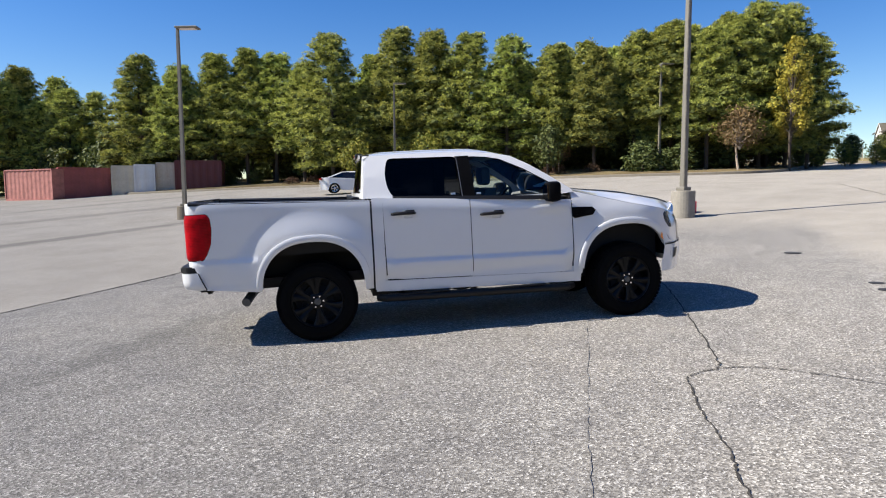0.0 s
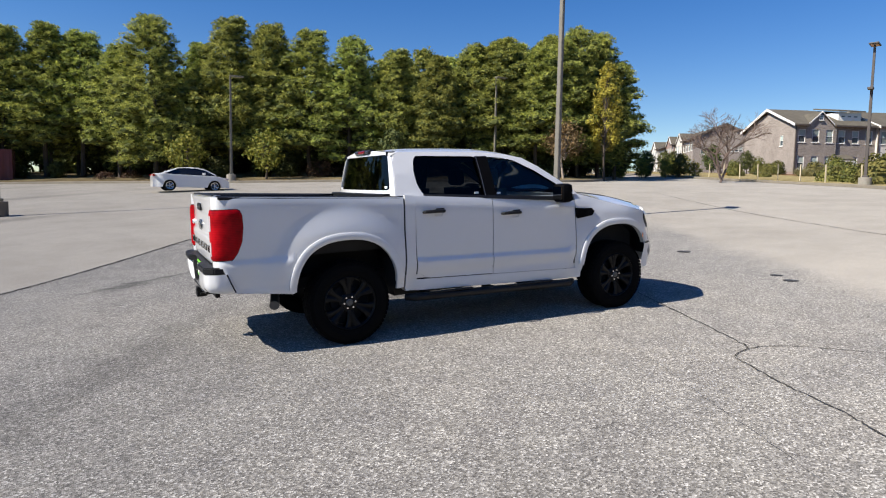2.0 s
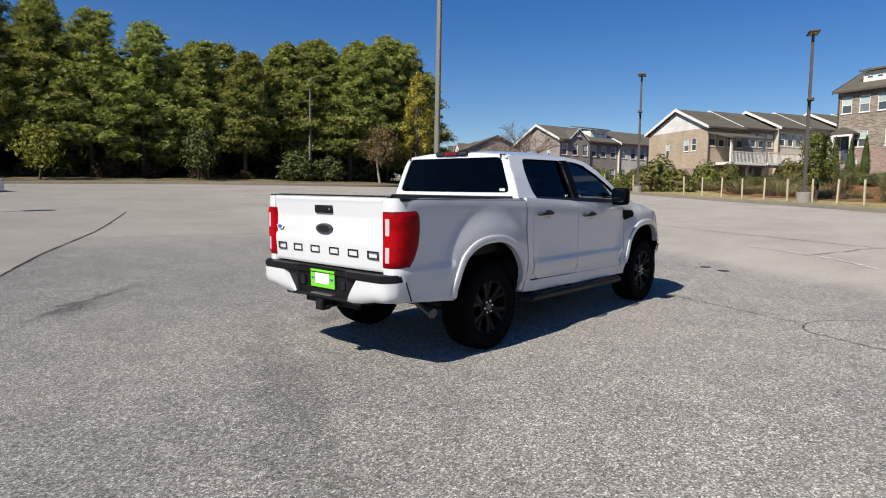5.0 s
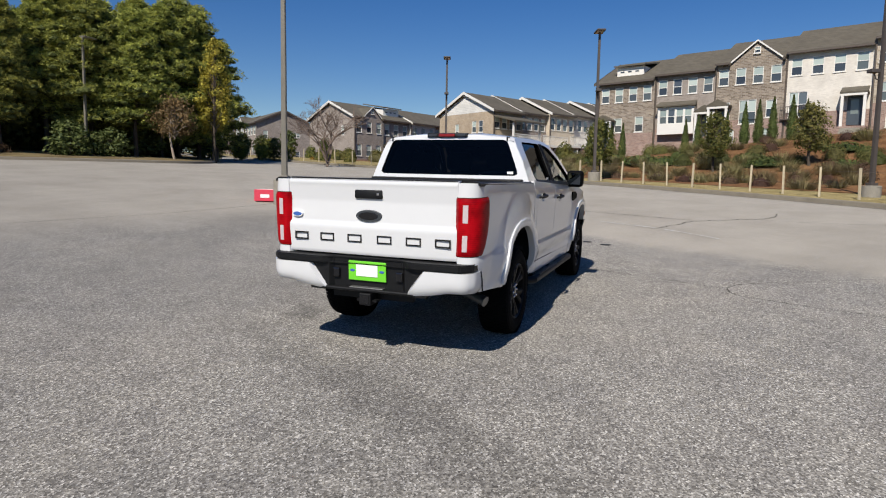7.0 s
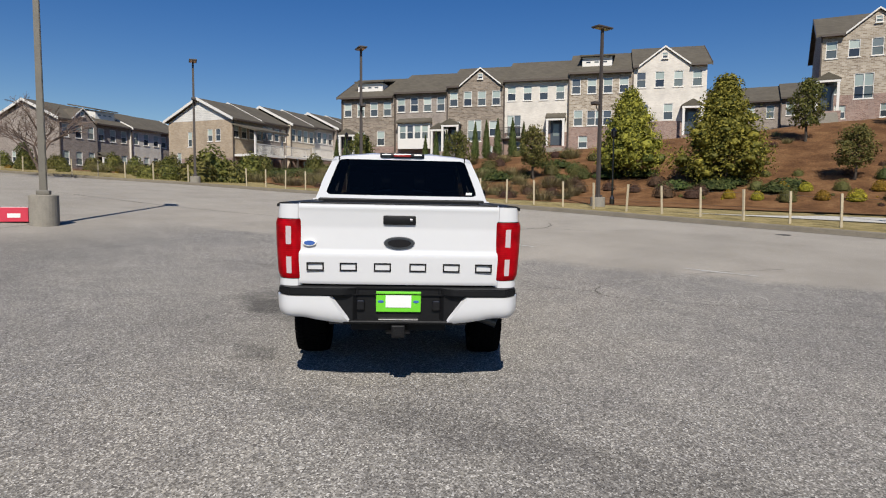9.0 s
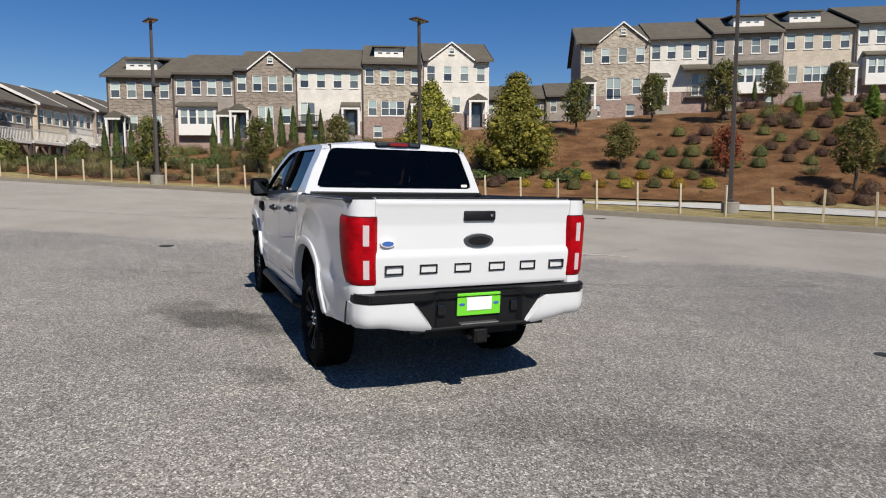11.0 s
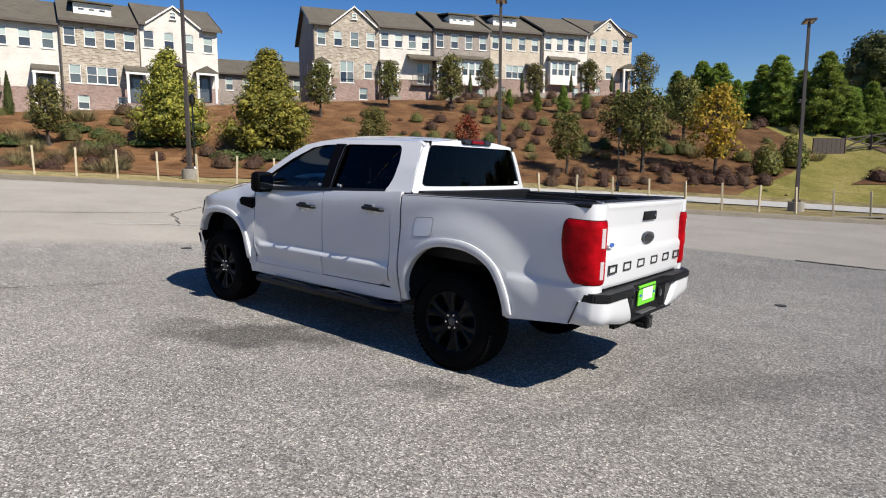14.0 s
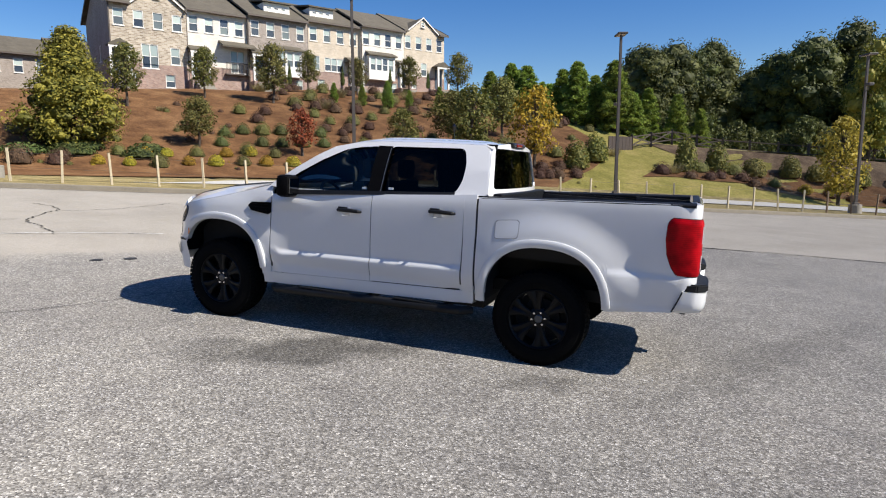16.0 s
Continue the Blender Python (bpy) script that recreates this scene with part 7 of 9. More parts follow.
# small covers and scraps on the lot
for x, y, r in ((5.95, 1.97, 0.13), (5.05, -0.52, 0.09), (4.83, -0.89, 0.10), (9.7, -10.7, 0.2), (-2.95, -4.2, 0.07)):
    p = on_lot(x, y)
    bm = bmesh.new()
    lathe(bm, [(r, -0.01), (r, 0.006), (r * 0.9, 0.009), (0.01, 0.009)], 24)
    tagged(part("drain_cover", bm, DARK_CABIN, None, "", False, Matrix.Translation(p)), "small dark round cover set in the asphalt", "drain cover", "drain covers")

# red carton beside the lamp post footing
c = empty("carton", Matrix.Translation((8.36, 9.40, land(8.36, 9.40))) @ pose(0, 0, 0, 0, 0, 24), "red cardboard carton lying beside the lamp post footing", "carton")
RED_CARD = plain("red_card", (0.62, 0.04, 0.075), 0.55, vary=0.1)
part("box_body", boxed(-0.40, 0.40, -0.30, 0.30, 0.0, 0.34, bevel=0.012), RED_CARD, c)
part("white_mark", boxed(-0.405, -0.402, -0.14, 0.12, 0.10, 0.20), PLATE_WHITE, c, "plain white bar")
part("white_mark", boxed(-0.16, 0.2, -0.305, -0.302, 0.10, 0.20), PLATE_WHITE, c, "plain white bar")
part("box_flap", boxed(-0.30, 0.05, -0.28, 0.25, 0.34, 0.348), PLATE_WHITE, c, "pale top flap")


# ---- shipping containers at the wood's edge ----
CONT_RED = plain("faded_red_steel", (0.20, 0.045, 0.04), 0.6, vary=0.3, scale=1.2)
CONT_DARK = plain("dark_red_steel", (0.10, 0.018, 0.018), 0.55, vary=0.25, scale=1.2)
CONT_BEIGE = plain("beige_steel", (0.42, 0.38, 0.30), 0.6, vary=0.2, scale=1.2)
CONT_WHITE = plain("pale_grey_steel", (0.55, 0.56, 0.56), 0.6, vary=0.12, scale=1.2)
PALE_RUST = plain("flaking_pale_paint", (0.50, 0.38, 0.34), 0.8, vary=0.55, scale=7)
RUSTY = plain("rust_streaked_end", (0.30, 0.12, 0.10), 0.8, vary=0.5, scale=2.2)


def container(x, y, turn, length, mat, end_mat, label, high=2.55):
    z = land(x, y)
    c = empty("shipping_container", Matrix.Translation((x, y, z)) @ pose(0, 0, 0, 0, 0, turn), label, "container", "shipping containers")
    n = int(length / 0.14)
    for yy, sg in ((0, -1), (2.44, 1)):
        bm = bmesh.new()
        prev = None
        for i in range(n + 1):
            xx = length * i / n
            o = 0.036 if (i // 2) % 2 else 0.0
            cur = [bm.verts.new((xx, yy - sg * o, zz)) for zz in (0.16, high - 0.1)]
            if prev:
                bm.faces.new((prev[0], cur[0], cur[1], prev[1]))
            prev = cur
        bmesh.ops.recalc_face_normals(bm, faces=bm.faces)
        part("side_panel", bm, mat, c, "corrugated steel side")
    for yy in (0, 2.44):
        part("bottom_rail", boxed(0, length, yy - 0.05, yy + 0.05, 0, 0.16), mat, c)
        part("top_rail", boxed(0, length, yy - 0.05, yy + 0.05, high - 0.1, high), mat, c)
        for xx in (0, length):
            part("corner_post", boxed(xx - 0.06, xx + 0.06, yy - 0.06, yy + 0.06, 0.16, high - 0.1), mat, c)
    for xx in (0, length):
        part("end_sill", boxed(xx - 0.05, xx + 0.05, 0.06, 2.38, 0, 0.15), mat, c)
        part("end_header", boxed(xx - 0.05, xx + 0.05, 0.06, 2.38, high - 0.12, high), mat, c)
    part("container_roof", boxed(0.02, length - 0.02, 0.02, 2.42, high - 0.06, high - 0.03), mat, c)
    for k in (0, 1):
        d = part("end_door", boxed(-0.02, 0.03, 0.07 + 1.155 * k, 0.07 + 1.145 * (k + 1), 0.16, high - 0.13), end_mat, c, "steel end door")
        for yy in (0.3, 0.85):
            bm = bmesh.new()
            tube(bm, [(-0.05, 0.07 + 1.155 * k + yy, 0.2), (-0.05, 0.07 + 1.155 * k + yy, high - 0.2)], 0.02, 6)
            part("lock_rod", bm, STEEL, d)
        for q in range(4):
            part("door_rib", boxed(-0.035, -0.018, 0.12 + 1.155 * k, 1.16 + 1.155 * k, 0.4 + 0.55 * q, 0.52 + 0.55 * q), PALE_RUST if end_mat is RUSTY else end_mat, d)
    part("far_end", boxed(length - 0.03, length + 0.02, 0.07, 2.37, 0.16, high - 0.13), mat, c)
    return c


container(-28.0, 50.9, -37, 6.4, RUSTY, RUSTY, "faded red shipping container with rust-streaked sides")
container(-22.6, 47.6, 25, 3.6, CONT_RED, CONT_RED, "faded red shipping container", 2.55)
container(-19.0, 48.6, 5, 1.7, CONT_BEIGE, CONT_BEIGE, "small beige storage container", 2.45)
container(-17.2, 48.4, 5, 1.5, CONT_WHITE, CONT_WHITE, "narrow pale grey storage container", 2.45)
container(-15.6, 48.8, 5, 1.5, CONT_BEIGE, CONT_WHITE, "small beige storage container", 2.5)
container(-14.0, 48.3, 3, 3.6, CONT_DARK, CONT_DARK, "dark red shipping container", 2.6)

# ---- the white saloon car ----
car = empty("saloon_car", Matrix.Translation((-0.10, 29.8, land(-0.10, 29.8))) @ pose(0, 0, 0, 0, 0, 4) @ Matrix.Scale(0.94, 4), "white saloon car parked before the trees", "car")
CW, SC = 0.80, 0.94


def saloon_z(x):
    """Height of the belt line and of the roof line."""
    top = float(np.interp(x, (-2.15, -2.05, -1.55, -0.75, 0.1, 0.75, 1.35, 1.95, 2.15), (0.90, 1.02, 1.06, 1.38, 1.43, 1.30, 0.98, 0.84, 0.62)))
    low = float(np.interp(x, (-2.15, -2.05, -1.55, 0.0, 1.35, 1.95, 2.15), (0.88, 1.0, 1.02, 0.96, 0.93, 0.82, 0.60)))
    return low, max(top, low + 0.005)


bm = bmesh.new()
rows = []
xs = np.linspace(-2.15, 2.15, 44)
for x in xs:
    belt_z, _ = saloon_z(x)
    taper = 1 - 0.22 * step(1.4, 2.15, abs(x)) ** 2
    bot = 0.22
    for hx in (-1.26, 1.26):
        if abs(x - hx) < 0.36:
            bot = max(bot, 0.30 + math.sqrt(max(0, 0.36 ** 2 - (x - hx) ** 2)))
    row = []
    for j in range(15):
        t = j / 14
        a = math.pi * t
        yy = math.cos(a)
        if 1 <= j <= 13:
            u = abs(yy)
            row.append(bm.verts.new((SC * x, SC * CW * taper * math.copysign(min(1, u * 1.25), yy), SC * (belt_z - 0.05 * u ** 3))))
        else:
            row.append(bm.verts.new((SC * x, SC * CW * taper * yy * 1.02, SC * bot)))
    rows.append(row)
for p, q in zip(rows, rows[1:]):
    for j in range(14):
        bm.faces.new((p[j], q[j], q[j + 1], p[j + 1]))
bm.faces.new(rows[0]), bm.faces.new(rows[-1][::-1])
bmesh.ops.recalc_face_normals(bm, faces=bm.faces)
part("car_body", bm, WHITE_PAINT, car, "white painted body", True)
bm = bmesh.new()
rows = []
for x in np.linspace(-1.62, 1.38, 30):
    lo, hi = saloon_z(x)
    k = (hi - lo) / 0.45
    rows.append([bm.verts.new((SC * x, SC * y, SC * z)) for y, z in ((-0.76, lo - 0.02), (-0.73, lo + 0.02), (-0.76 + 0.16 * k, hi - 0.06 * k), (-0.30, hi), (0.30, hi), (0.76 - 0.16 * k, hi - 0.06 * k), (0.73, lo + 0.02), (0.76, lo - 0.02))])
for p, q in zip(rows, rows[1:]):
    for j in range(7):
        bm.faces.new((p[j], q[j], q[j + 1], p[j + 1]))
bmesh.ops.recalc_face_normals(bm, faces=bm.faces)
part("cabin", bm, GLOSS_BLACK, car, "dark glazed cabin", True)
bm = bmesh.new()
rows = []
for x in np.linspace(-0.95, 0.35, 14):
    lo, hi = saloon_z(x)
    rows.append([bm.verts.new((SC * x, SC * y, SC * (hi + 0.012 - 0.10 * (abs(y) / 0.62) ** 4))) for y in np.linspace(-0.62, 0.62, 9)])
for p, q in zip(rows, rows[1:]):
    for j in range(8):
        bm.faces.new((p[j], q[j], q[j + 1], p[j + 1]))
bmesh.ops.recalc_face_normals(bm, faces=bm.faces)
part("roof_panel", bm, WHITE_PAINT, car, "", True)
for sd in (-1, 1):
    for x0, x1 in ((-1.62, -0.85), (0.25, 1.36)):
        bm = bmesh.new()
        tube(bm, [(SC * x, sd * SC * (0.76 - 0.16 * (saloon_z(x)[1] - saloon_z(x)[0]) / 0.45), SC * (saloon_z(x)[1] - 0.03)) for x in np.linspace(x0, x1, 7)], 0.035, 6)
        part("roof_pillar", bm, WHITE_PAINT, car)
    bm = bmesh.new()
    box(bm, SC * 0.55, SC * 0.72, sd * 0.84 - 0.07, sd * 0.84 + 0.07, 0.90, 1.02, 0.03)
    part("door_mirror", bm, WHITE_PAINT, car)
    part("head_light", boxed(1.80, 1.97, sd * 0.60 - 0.10, sd * 0.60 + 0.10, 0.66, 0.76, bevel=0.02), CLEAR_LENS, car)
    part("tail_light", boxed(-2.03, -1.90, sd * 0.62 - 0.10, sd * 0.62 + 0.10, 0.78, 0.90, bevel=0.02), RED_LENS, car)
    for hx in (-1.26, 1.26):
        w = new("wheel")
        w.parent = car
        w.matrix_basis = Matrix.Translation((SC * hx, sd * 0.70, 0.30)) @ pose(0, 0, 0, 0, 0, 0 if sd > 0 else 180)
        bm = bmesh.new()
        lathe(bm, [(0.20, -0.09), (0.28, -0.10), (0.305, -0.07), (0.305, 0.07), (0.28, 0.10), (0.20, 0.09)], 28, axis="y")
        part("tyre", bm, TYRE_RUBBER, w)
        bm = bmesh.new()
        lathe(bm, [(0.205, 0.06), (0.205, 0.10), (0.18, 0.095), (0.18, 0.06)], 24, axis="y")
        for i in range(5):
            a = 2 * math.pi * i / 5
            tube(bm, [(0.02 * math.cos(a), 0.10, 0.02 * math.sin(a)), (0.19 * math.cos(a), 0.095, 0.19 * math.sin(a))], 0.025, 6)
        part("rim", bm, CHROME, w, "bright alloy rim")

# ---- plants ----
PINE_NEEDLES = foliage("pine_needles", (0.10, 0.135, 0.032), (0.54, 0.55, 0.125), 0.7, 0.22)
PINE_YOUNG = foliage("young_pine_needles", (0.10, 0.17, 0.03), (0.38, 0.48, 0.09), 0.7, 0.25)
OAK_LEAVES = foliage("dark_green_leaves", (0.040, 0.056, 0.018), (0.15, 0.165, 0.048), 0.6, 0.3)
GREEN_LEAVES = foliage("green_leaves", (0.06, 0.08, 0.02), (0.25, 0.235, 0.06), 0.6, 0.4)
TURNING_LEAVES = foliage("turning_leaves", (0.09, 0.12, 0.02), (0.36, 0.32, 0.06), 0.6, 0.4)
YELLOW_LEAVES = foliage("yellow_leaves", (0.19, 0.14, 0.018), (0.62, 0.43, 0.05), 0.6, 0.4)
YELLOWISH = foliage("thin_yellow_green_leaves", (0.20, 0.19, 0.03), (0.62, 0.52, 0.08), 0.6, 0.4)
PEAR_LEAVES = foliage("yellowing_leaves", (0.075, 0.088, 0.018), (0.41, 0.37, 0.058), 0.6, 0.3)
BRIGHT_LEAVES = foliage("bright_yellow_green_leaves", (0.14, 0.15, 0.02), (0.66, 0.55, 0.05), 0.6, 0.3)
GREEN_SHRUB = foliage("dark_shrub_leaves", (0.04, 0.055, 0.016), (0.15, 0.16, 0.045), 0.65, 0.25)
OLIVE_SHRUB = foliage("olive_shrub_leaves", (0.07, 0.075, 0.022), (0.22, 0.20, 0.06), 0.65, 0.25)
OLIVE_LEAVES = foliage("olive_leaves", (0.075, 0.085, 0.022), (0.26, 0.235, 0.065), 0.65, 0.3)
MAROON_LEAVES = foliage("maroon_leaves", (0.055, 0.032, 0.02), (0.15, 0.085, 0.052), 0.7, 0.2)
RUST_LEAVES = foliage("rust_red_leaves", (0.10, 0.065, 0.032), (0.24, 0.145, 0.07), 0.6, 0.35)
ORANGE_LEAVES = foliage("rusty_orange_leaves", (0.16, 0.05, 0.018), (0.48, 0.17, 0.05), 0.6, 0.35)
BUFF_GRASS = foliage("buff_grass", (0.20, 0.17, 0.07), (0.42, 0.36, 0.18), 0.8, 0.3)
CONIFER = foliage("dark_conifer", (0.035, 0.058, 0.016), (0.125, 0.15, 0.04), 0.7, 0.2)
TWIGS = plain("bare_twigs", (0.16, 0.115, 0.09), 0.9, vary=0.3)


def tuft(verts, faces, c, rnd, n, long, wide, way):
    """A brush of needles that all spring from c."""
    k = len(verts)
    verts.append(c)
    for _ in range(n):
        d = (Vector((rnd.gauss(0, 1), rnd.gauss(0, 1), rnd.gauss(0, 1))).normalized() + way * 0.75).normalized()
        s = d.orthogonal().normalized()
        s = (s * math.cos(rnd.random() * 6.28) + d.cross(s) * math.sin(rnd.random() * 6.28)) * wide
        j = len(verts)
        q = long * rnd.uniform(0.7, 1.15)
        verts += [c + d * q * 0.6 + s, c + d * q]
        faces.append((k, j, j + 1))


def leaf(verts, faces, c, rnd, size, out=None):
    """One pointed leaf at c; with out it faces roughly that way."""
    d = Vector((rnd.gauss(0, 1), rnd.gauss(0, 1), rnd.gauss(0, 0.7))).normalized()
    if out is not None:
        d = (out.normalized() + d * 0.75 + Vector((0, 0, 0.25))).normalized()
    s = d.orthogonal().normalized()
    s = s * math.cos(rnd.random() * 6.28) + d.cross(s) * math.sin(rnd.random() * 6.28)
    w = d.cross(s).normalized()
    k = len(verts)
    a = size * rnd.uniform(0.6, 1.2)
    verts += [c - s * a, c + w * a * 0.55 + d * a * 0.15, c + s * a, c - w * a * 0.55 + d * a * 0.15]
    faces.append((k, k + 1, k + 2, k + 3))


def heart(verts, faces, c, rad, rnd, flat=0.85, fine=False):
    """The uneven heart of a clump; pines colour theirs as inner shade."""
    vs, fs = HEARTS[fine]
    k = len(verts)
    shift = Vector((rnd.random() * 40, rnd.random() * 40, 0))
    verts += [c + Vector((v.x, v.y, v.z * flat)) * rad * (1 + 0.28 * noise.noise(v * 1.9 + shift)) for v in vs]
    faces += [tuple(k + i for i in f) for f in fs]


HEARTS = {}
for fine in (False, True):
    bm = bmesh.new()
    bmesh.ops.create_icosphere(bm, subdivisions=2 if fine else 1, radius=1.0)
    bm.verts.index_update()
    HEARTS[fine] = ([v.co.copy() for v in bm.verts], [tuple(v.index for v in f.verts) for f in bm.faces])
    bm.free()


def cloud(name, verts, faces, mat):
    me = bpy.data.meshes.new(name)
    me.from_pydata([tuple(v) for v in verts], [], faces)
    me.materials.append(mat)
    return me


def plant(name, label, category, group, wood, crown, wood_name="trunk"):
    """A plant at the origin, kept as the pattern for its copies."""
    p = empty(name, Matrix.Translation((0, 0, 0)), label, category, group)
    if wood:
        share(wood_name, wood, p, Matrix.Identity(4))
    share("crown", crown, p, Matrix.Identity(4))
    return p


def pine(seed, h, r, bare, mat=PINE_NEEDLES, limbs=124, lean=0.3, cone=0.62, puffs=1.0, needle=0.24, wide=0.034, count=10, bulk=1.0):
    """A tall pine: bare trunk below, upswept limbs above, each with round puffs of needles and gaps between."""
    rnd = random.Random(seed)
    bm = bmesh.new()
    sway = [Vector((rnd.uniform(-lean, lean) * k, rnd.uniform(-lean, lean) * k, h * k)) for k in (0, 0.25, 0.5, 0.75, 1.0)]
    tube(bm, sway, [0.155, 0.13, 0.10, 0.06, 0.015], 7)

    def axis(k):
        i = min(3, int(k * 4))
        return sway[i].lerp(sway[i + 1], k * 4 - i)

    verts, faces, wv, wf = [], [], [], []

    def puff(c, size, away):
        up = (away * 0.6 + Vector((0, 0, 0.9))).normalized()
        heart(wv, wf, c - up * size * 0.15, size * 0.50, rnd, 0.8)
        for _ in range(int(18 * puffs)):
            o = Vector((rnd.gauss(0, 1), rnd.gauss(0, 1), rnd.gauss(0.35, 0.7))).normalized() * size * rnd.uniform(0.55, 0.95)
            tuft(verts, faces, c + o, rnd, count, needle, wide, (up * 0.9 + o.normalized() * 0.7).normalized())

    for i in range(limbs):
        k = bare + (1 - bare) * ((i + rnd.random()) / limbs)
        q = (k - bare) / (1 - bare)
        full = (0.62 + 0.38 * min(1, q / 0.2)) * ((1 - cone) * (1 - max(0, q - 0.12) ** 1.9) ** 0.8 + cone * (1 - q) ** 0.85)
        reach = 1.15 * r * full * rnd.uniform(0.60, 1.08) + 0.25
        ang = i * 2.4 + rnd.uniform(-0.6, 0.6)
        base = axis(k)
        d = Vector((math.cos(ang), math.sin(ang), -0.08 + 0.85 * q + rnd.uniform(-0.15, 0.2)))
        d *= 1 / math.sqrt(1 + 0.6 * d.z * d.z)
        tip = base + d * reach
        tube(bm, [base, base.lerp(tip, 0.55) - Vector((0, 0, 0.10)), tip], [0.035, 0.02, 0.006], 3)
        side = Vector((-math.sin(ang), math.cos(ang), 0))
        groups = 1 + int(3.0 * reach / r + rnd.random())
        for g in range(groups):
            t = 1.0 - 0.72 * (g + 0.25 * rnd.random()) / groups
            hub = base.lerp(tip, t) + side * rnd.uniform(-0.40, 0.40) * reach * 0.8 * (g > 0)
            puff(hub, rnd.uniform(0.40, 0.74) * bulk * (1 - 0.42 * q), (hub - base).normalized())
    puff(sway[-1], 0.32 * bulk, Vector((0, 0, 1)))
    # hearts join the trunk mesh, coloured dark to imitate shade within the crown
    shade_hearts = bpy.data.meshes.new("shade_hearts")
    shade_hearts.from_pydata([tuple(v) for v in wv], [], wf)
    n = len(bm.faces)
    bm.from_mesh(shade_hearts)
    bpy.data.meshes.remove(shade_hearts)
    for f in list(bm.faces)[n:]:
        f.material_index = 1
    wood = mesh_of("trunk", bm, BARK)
    wood.materials.append(CROWN_SHADE)
    return wood, cloud("crown", verts, faces, mat)


def broadleaf(seed, h, r, bare, mat, n=2600, size=0.17, egg=0.0, clumps=34, bark=BARK, trunk_r=0.10, solid=0.0, crook=0.1, cone=False):
    """A leafy tree: trunk, limbs, and leaves gathered in clumps with gaps."""
    rnd = random.Random(seed)
    bm = bmesh.new()
    tube(bm, [(0, 0, -0.1), (crook * rnd.uniform(-1, 1), crook * rnd.uniform(-1, 1), h * 0.2), (crook * rnd.uniform(-1, 1), crook * rnd.uniform(-1, 1), h * 0.4), (rnd.uniform(-.2, .2), rnd.uniform(-.2, .2), h * 0.9)], [trunk_r, trunk_r * 0.85, trunk_r * 0.7, 0.02], 7)
    verts, faces = [], []
    zb = h * bare
    for i in range(clumps):
        t = (i + rnd.random()) / clumps
        w = r * (math.sin(math.pi * min(0.98, 0.12 + 0.86 * t) ** (1.0 - 0.35 * egg)) ** 0.75)
        if cone:
            w = r * min(1, 0.75 + 2.2 * t) * (1 - 0.93 * t ** 1.5)
        ang = i * 2.4 + rnd.uniform(-0.4, 0.4)
        rad = w * rnd.uniform(0.35, 0.86)
        c = Vector((rad * math.cos(ang), rad * math.sin(ang), zb + (h - zb) * (t * 0.93 + 0.02)))
        tube(bm, [(0, 0, c.z * 0.75 if c.z * 0.75 > zb * 0.8 else zb * 0.8), (c.x * 0.6, c.y * 0.6, c.z - 0.15), c], [0.035, 0.02, 0.006], 3)
        cr = r * rnd.uniform(0.24, 0.42) * (0.45 + 0.55 * w / r if egg else 1.0)
        if solid:
            heart(verts, faces, c, cr * solid, rnd, fine=True)
        for _ in range(n // clumps):
            d = Vector((rnd.gauss(0, 1), rnd.gauss(0, 1), rnd.gauss(0, 0.85))).normalized() * cr * (rnd.random() ** 0.45 if not solid else rnd.uniform(0.62, 1.12))
            leaf(verts, faces, c + d, rnd, size, d + Vector((c.x, c.y, 0)) * 0.25)
    return mesh_of("trunk", bm, bark), cloud("crown", verts, faces, mat)


def shrub(seed, r, h, mat, n=800, size=0.036):
    rnd = random.Random(seed)
    verts, faces = [], []
    for _ in range(n):
        d = Vector((rnd.gauss(0, 1), rnd.gauss(0, 1), abs(rnd.gauss(0, 0.9)))).normalized() * rnd.uniform(0.86, 1.02)
        leaf(verts, faces, Vector((d.x * r, d.y * r, d.z * h * 0.95 + 0.03)), rnd, size, d)
    bm = bmesh.new()
    bmesh.ops.create_icosphere(bm, subdivisions=2, radius=1.0)
    for v in bm.verts:
        v.co = Vector((v.co.x * r * 0.8, v.co.y * r * 0.8, max(-0.05, v.co.z * h * 0.78))) * (1 + 0.12 * noise.noise(v.co * 2.3 + Vector((seed, 0, 0))))
    me = mesh_of("inner", bm, mat)
    off = len(verts)
    verts += [v.co.copy() for v in me.vertices]
    faces += [tuple(off + i for i in p.vertices) for p in me.polygons]
    bpy.data.meshes.remove(me)
    return cloud("crown", verts, faces, mat)


def grass_tuft(seed, r, h, mat, n=420):
    rnd = random.Random(seed)
    verts, faces = [], []
    for _ in range(n):
        a, q = rnd.random() * 6.28, rnd.random() ** 0.5
        b = Vector((math.cos(a) * q * r * 0.5, math.sin(a) * q * r * 0.5, 0))
        t = b + Vector((math.cos(a) * r * q * rnd.uniform(0.5, 1.1), math.sin(a) * r * q * rnd.uniform(0.5, 1.1), h * rnd.uniform(0.6, 1.1)))
        s = Vector((-math.sin(a), math.cos(a), 0)) * 0.014
        k = len(verts)
        verts += [b + s, b - s, t]
        faces.append((k, k + 1, k + 2))
    return cloud("crown", verts, faces, mat)


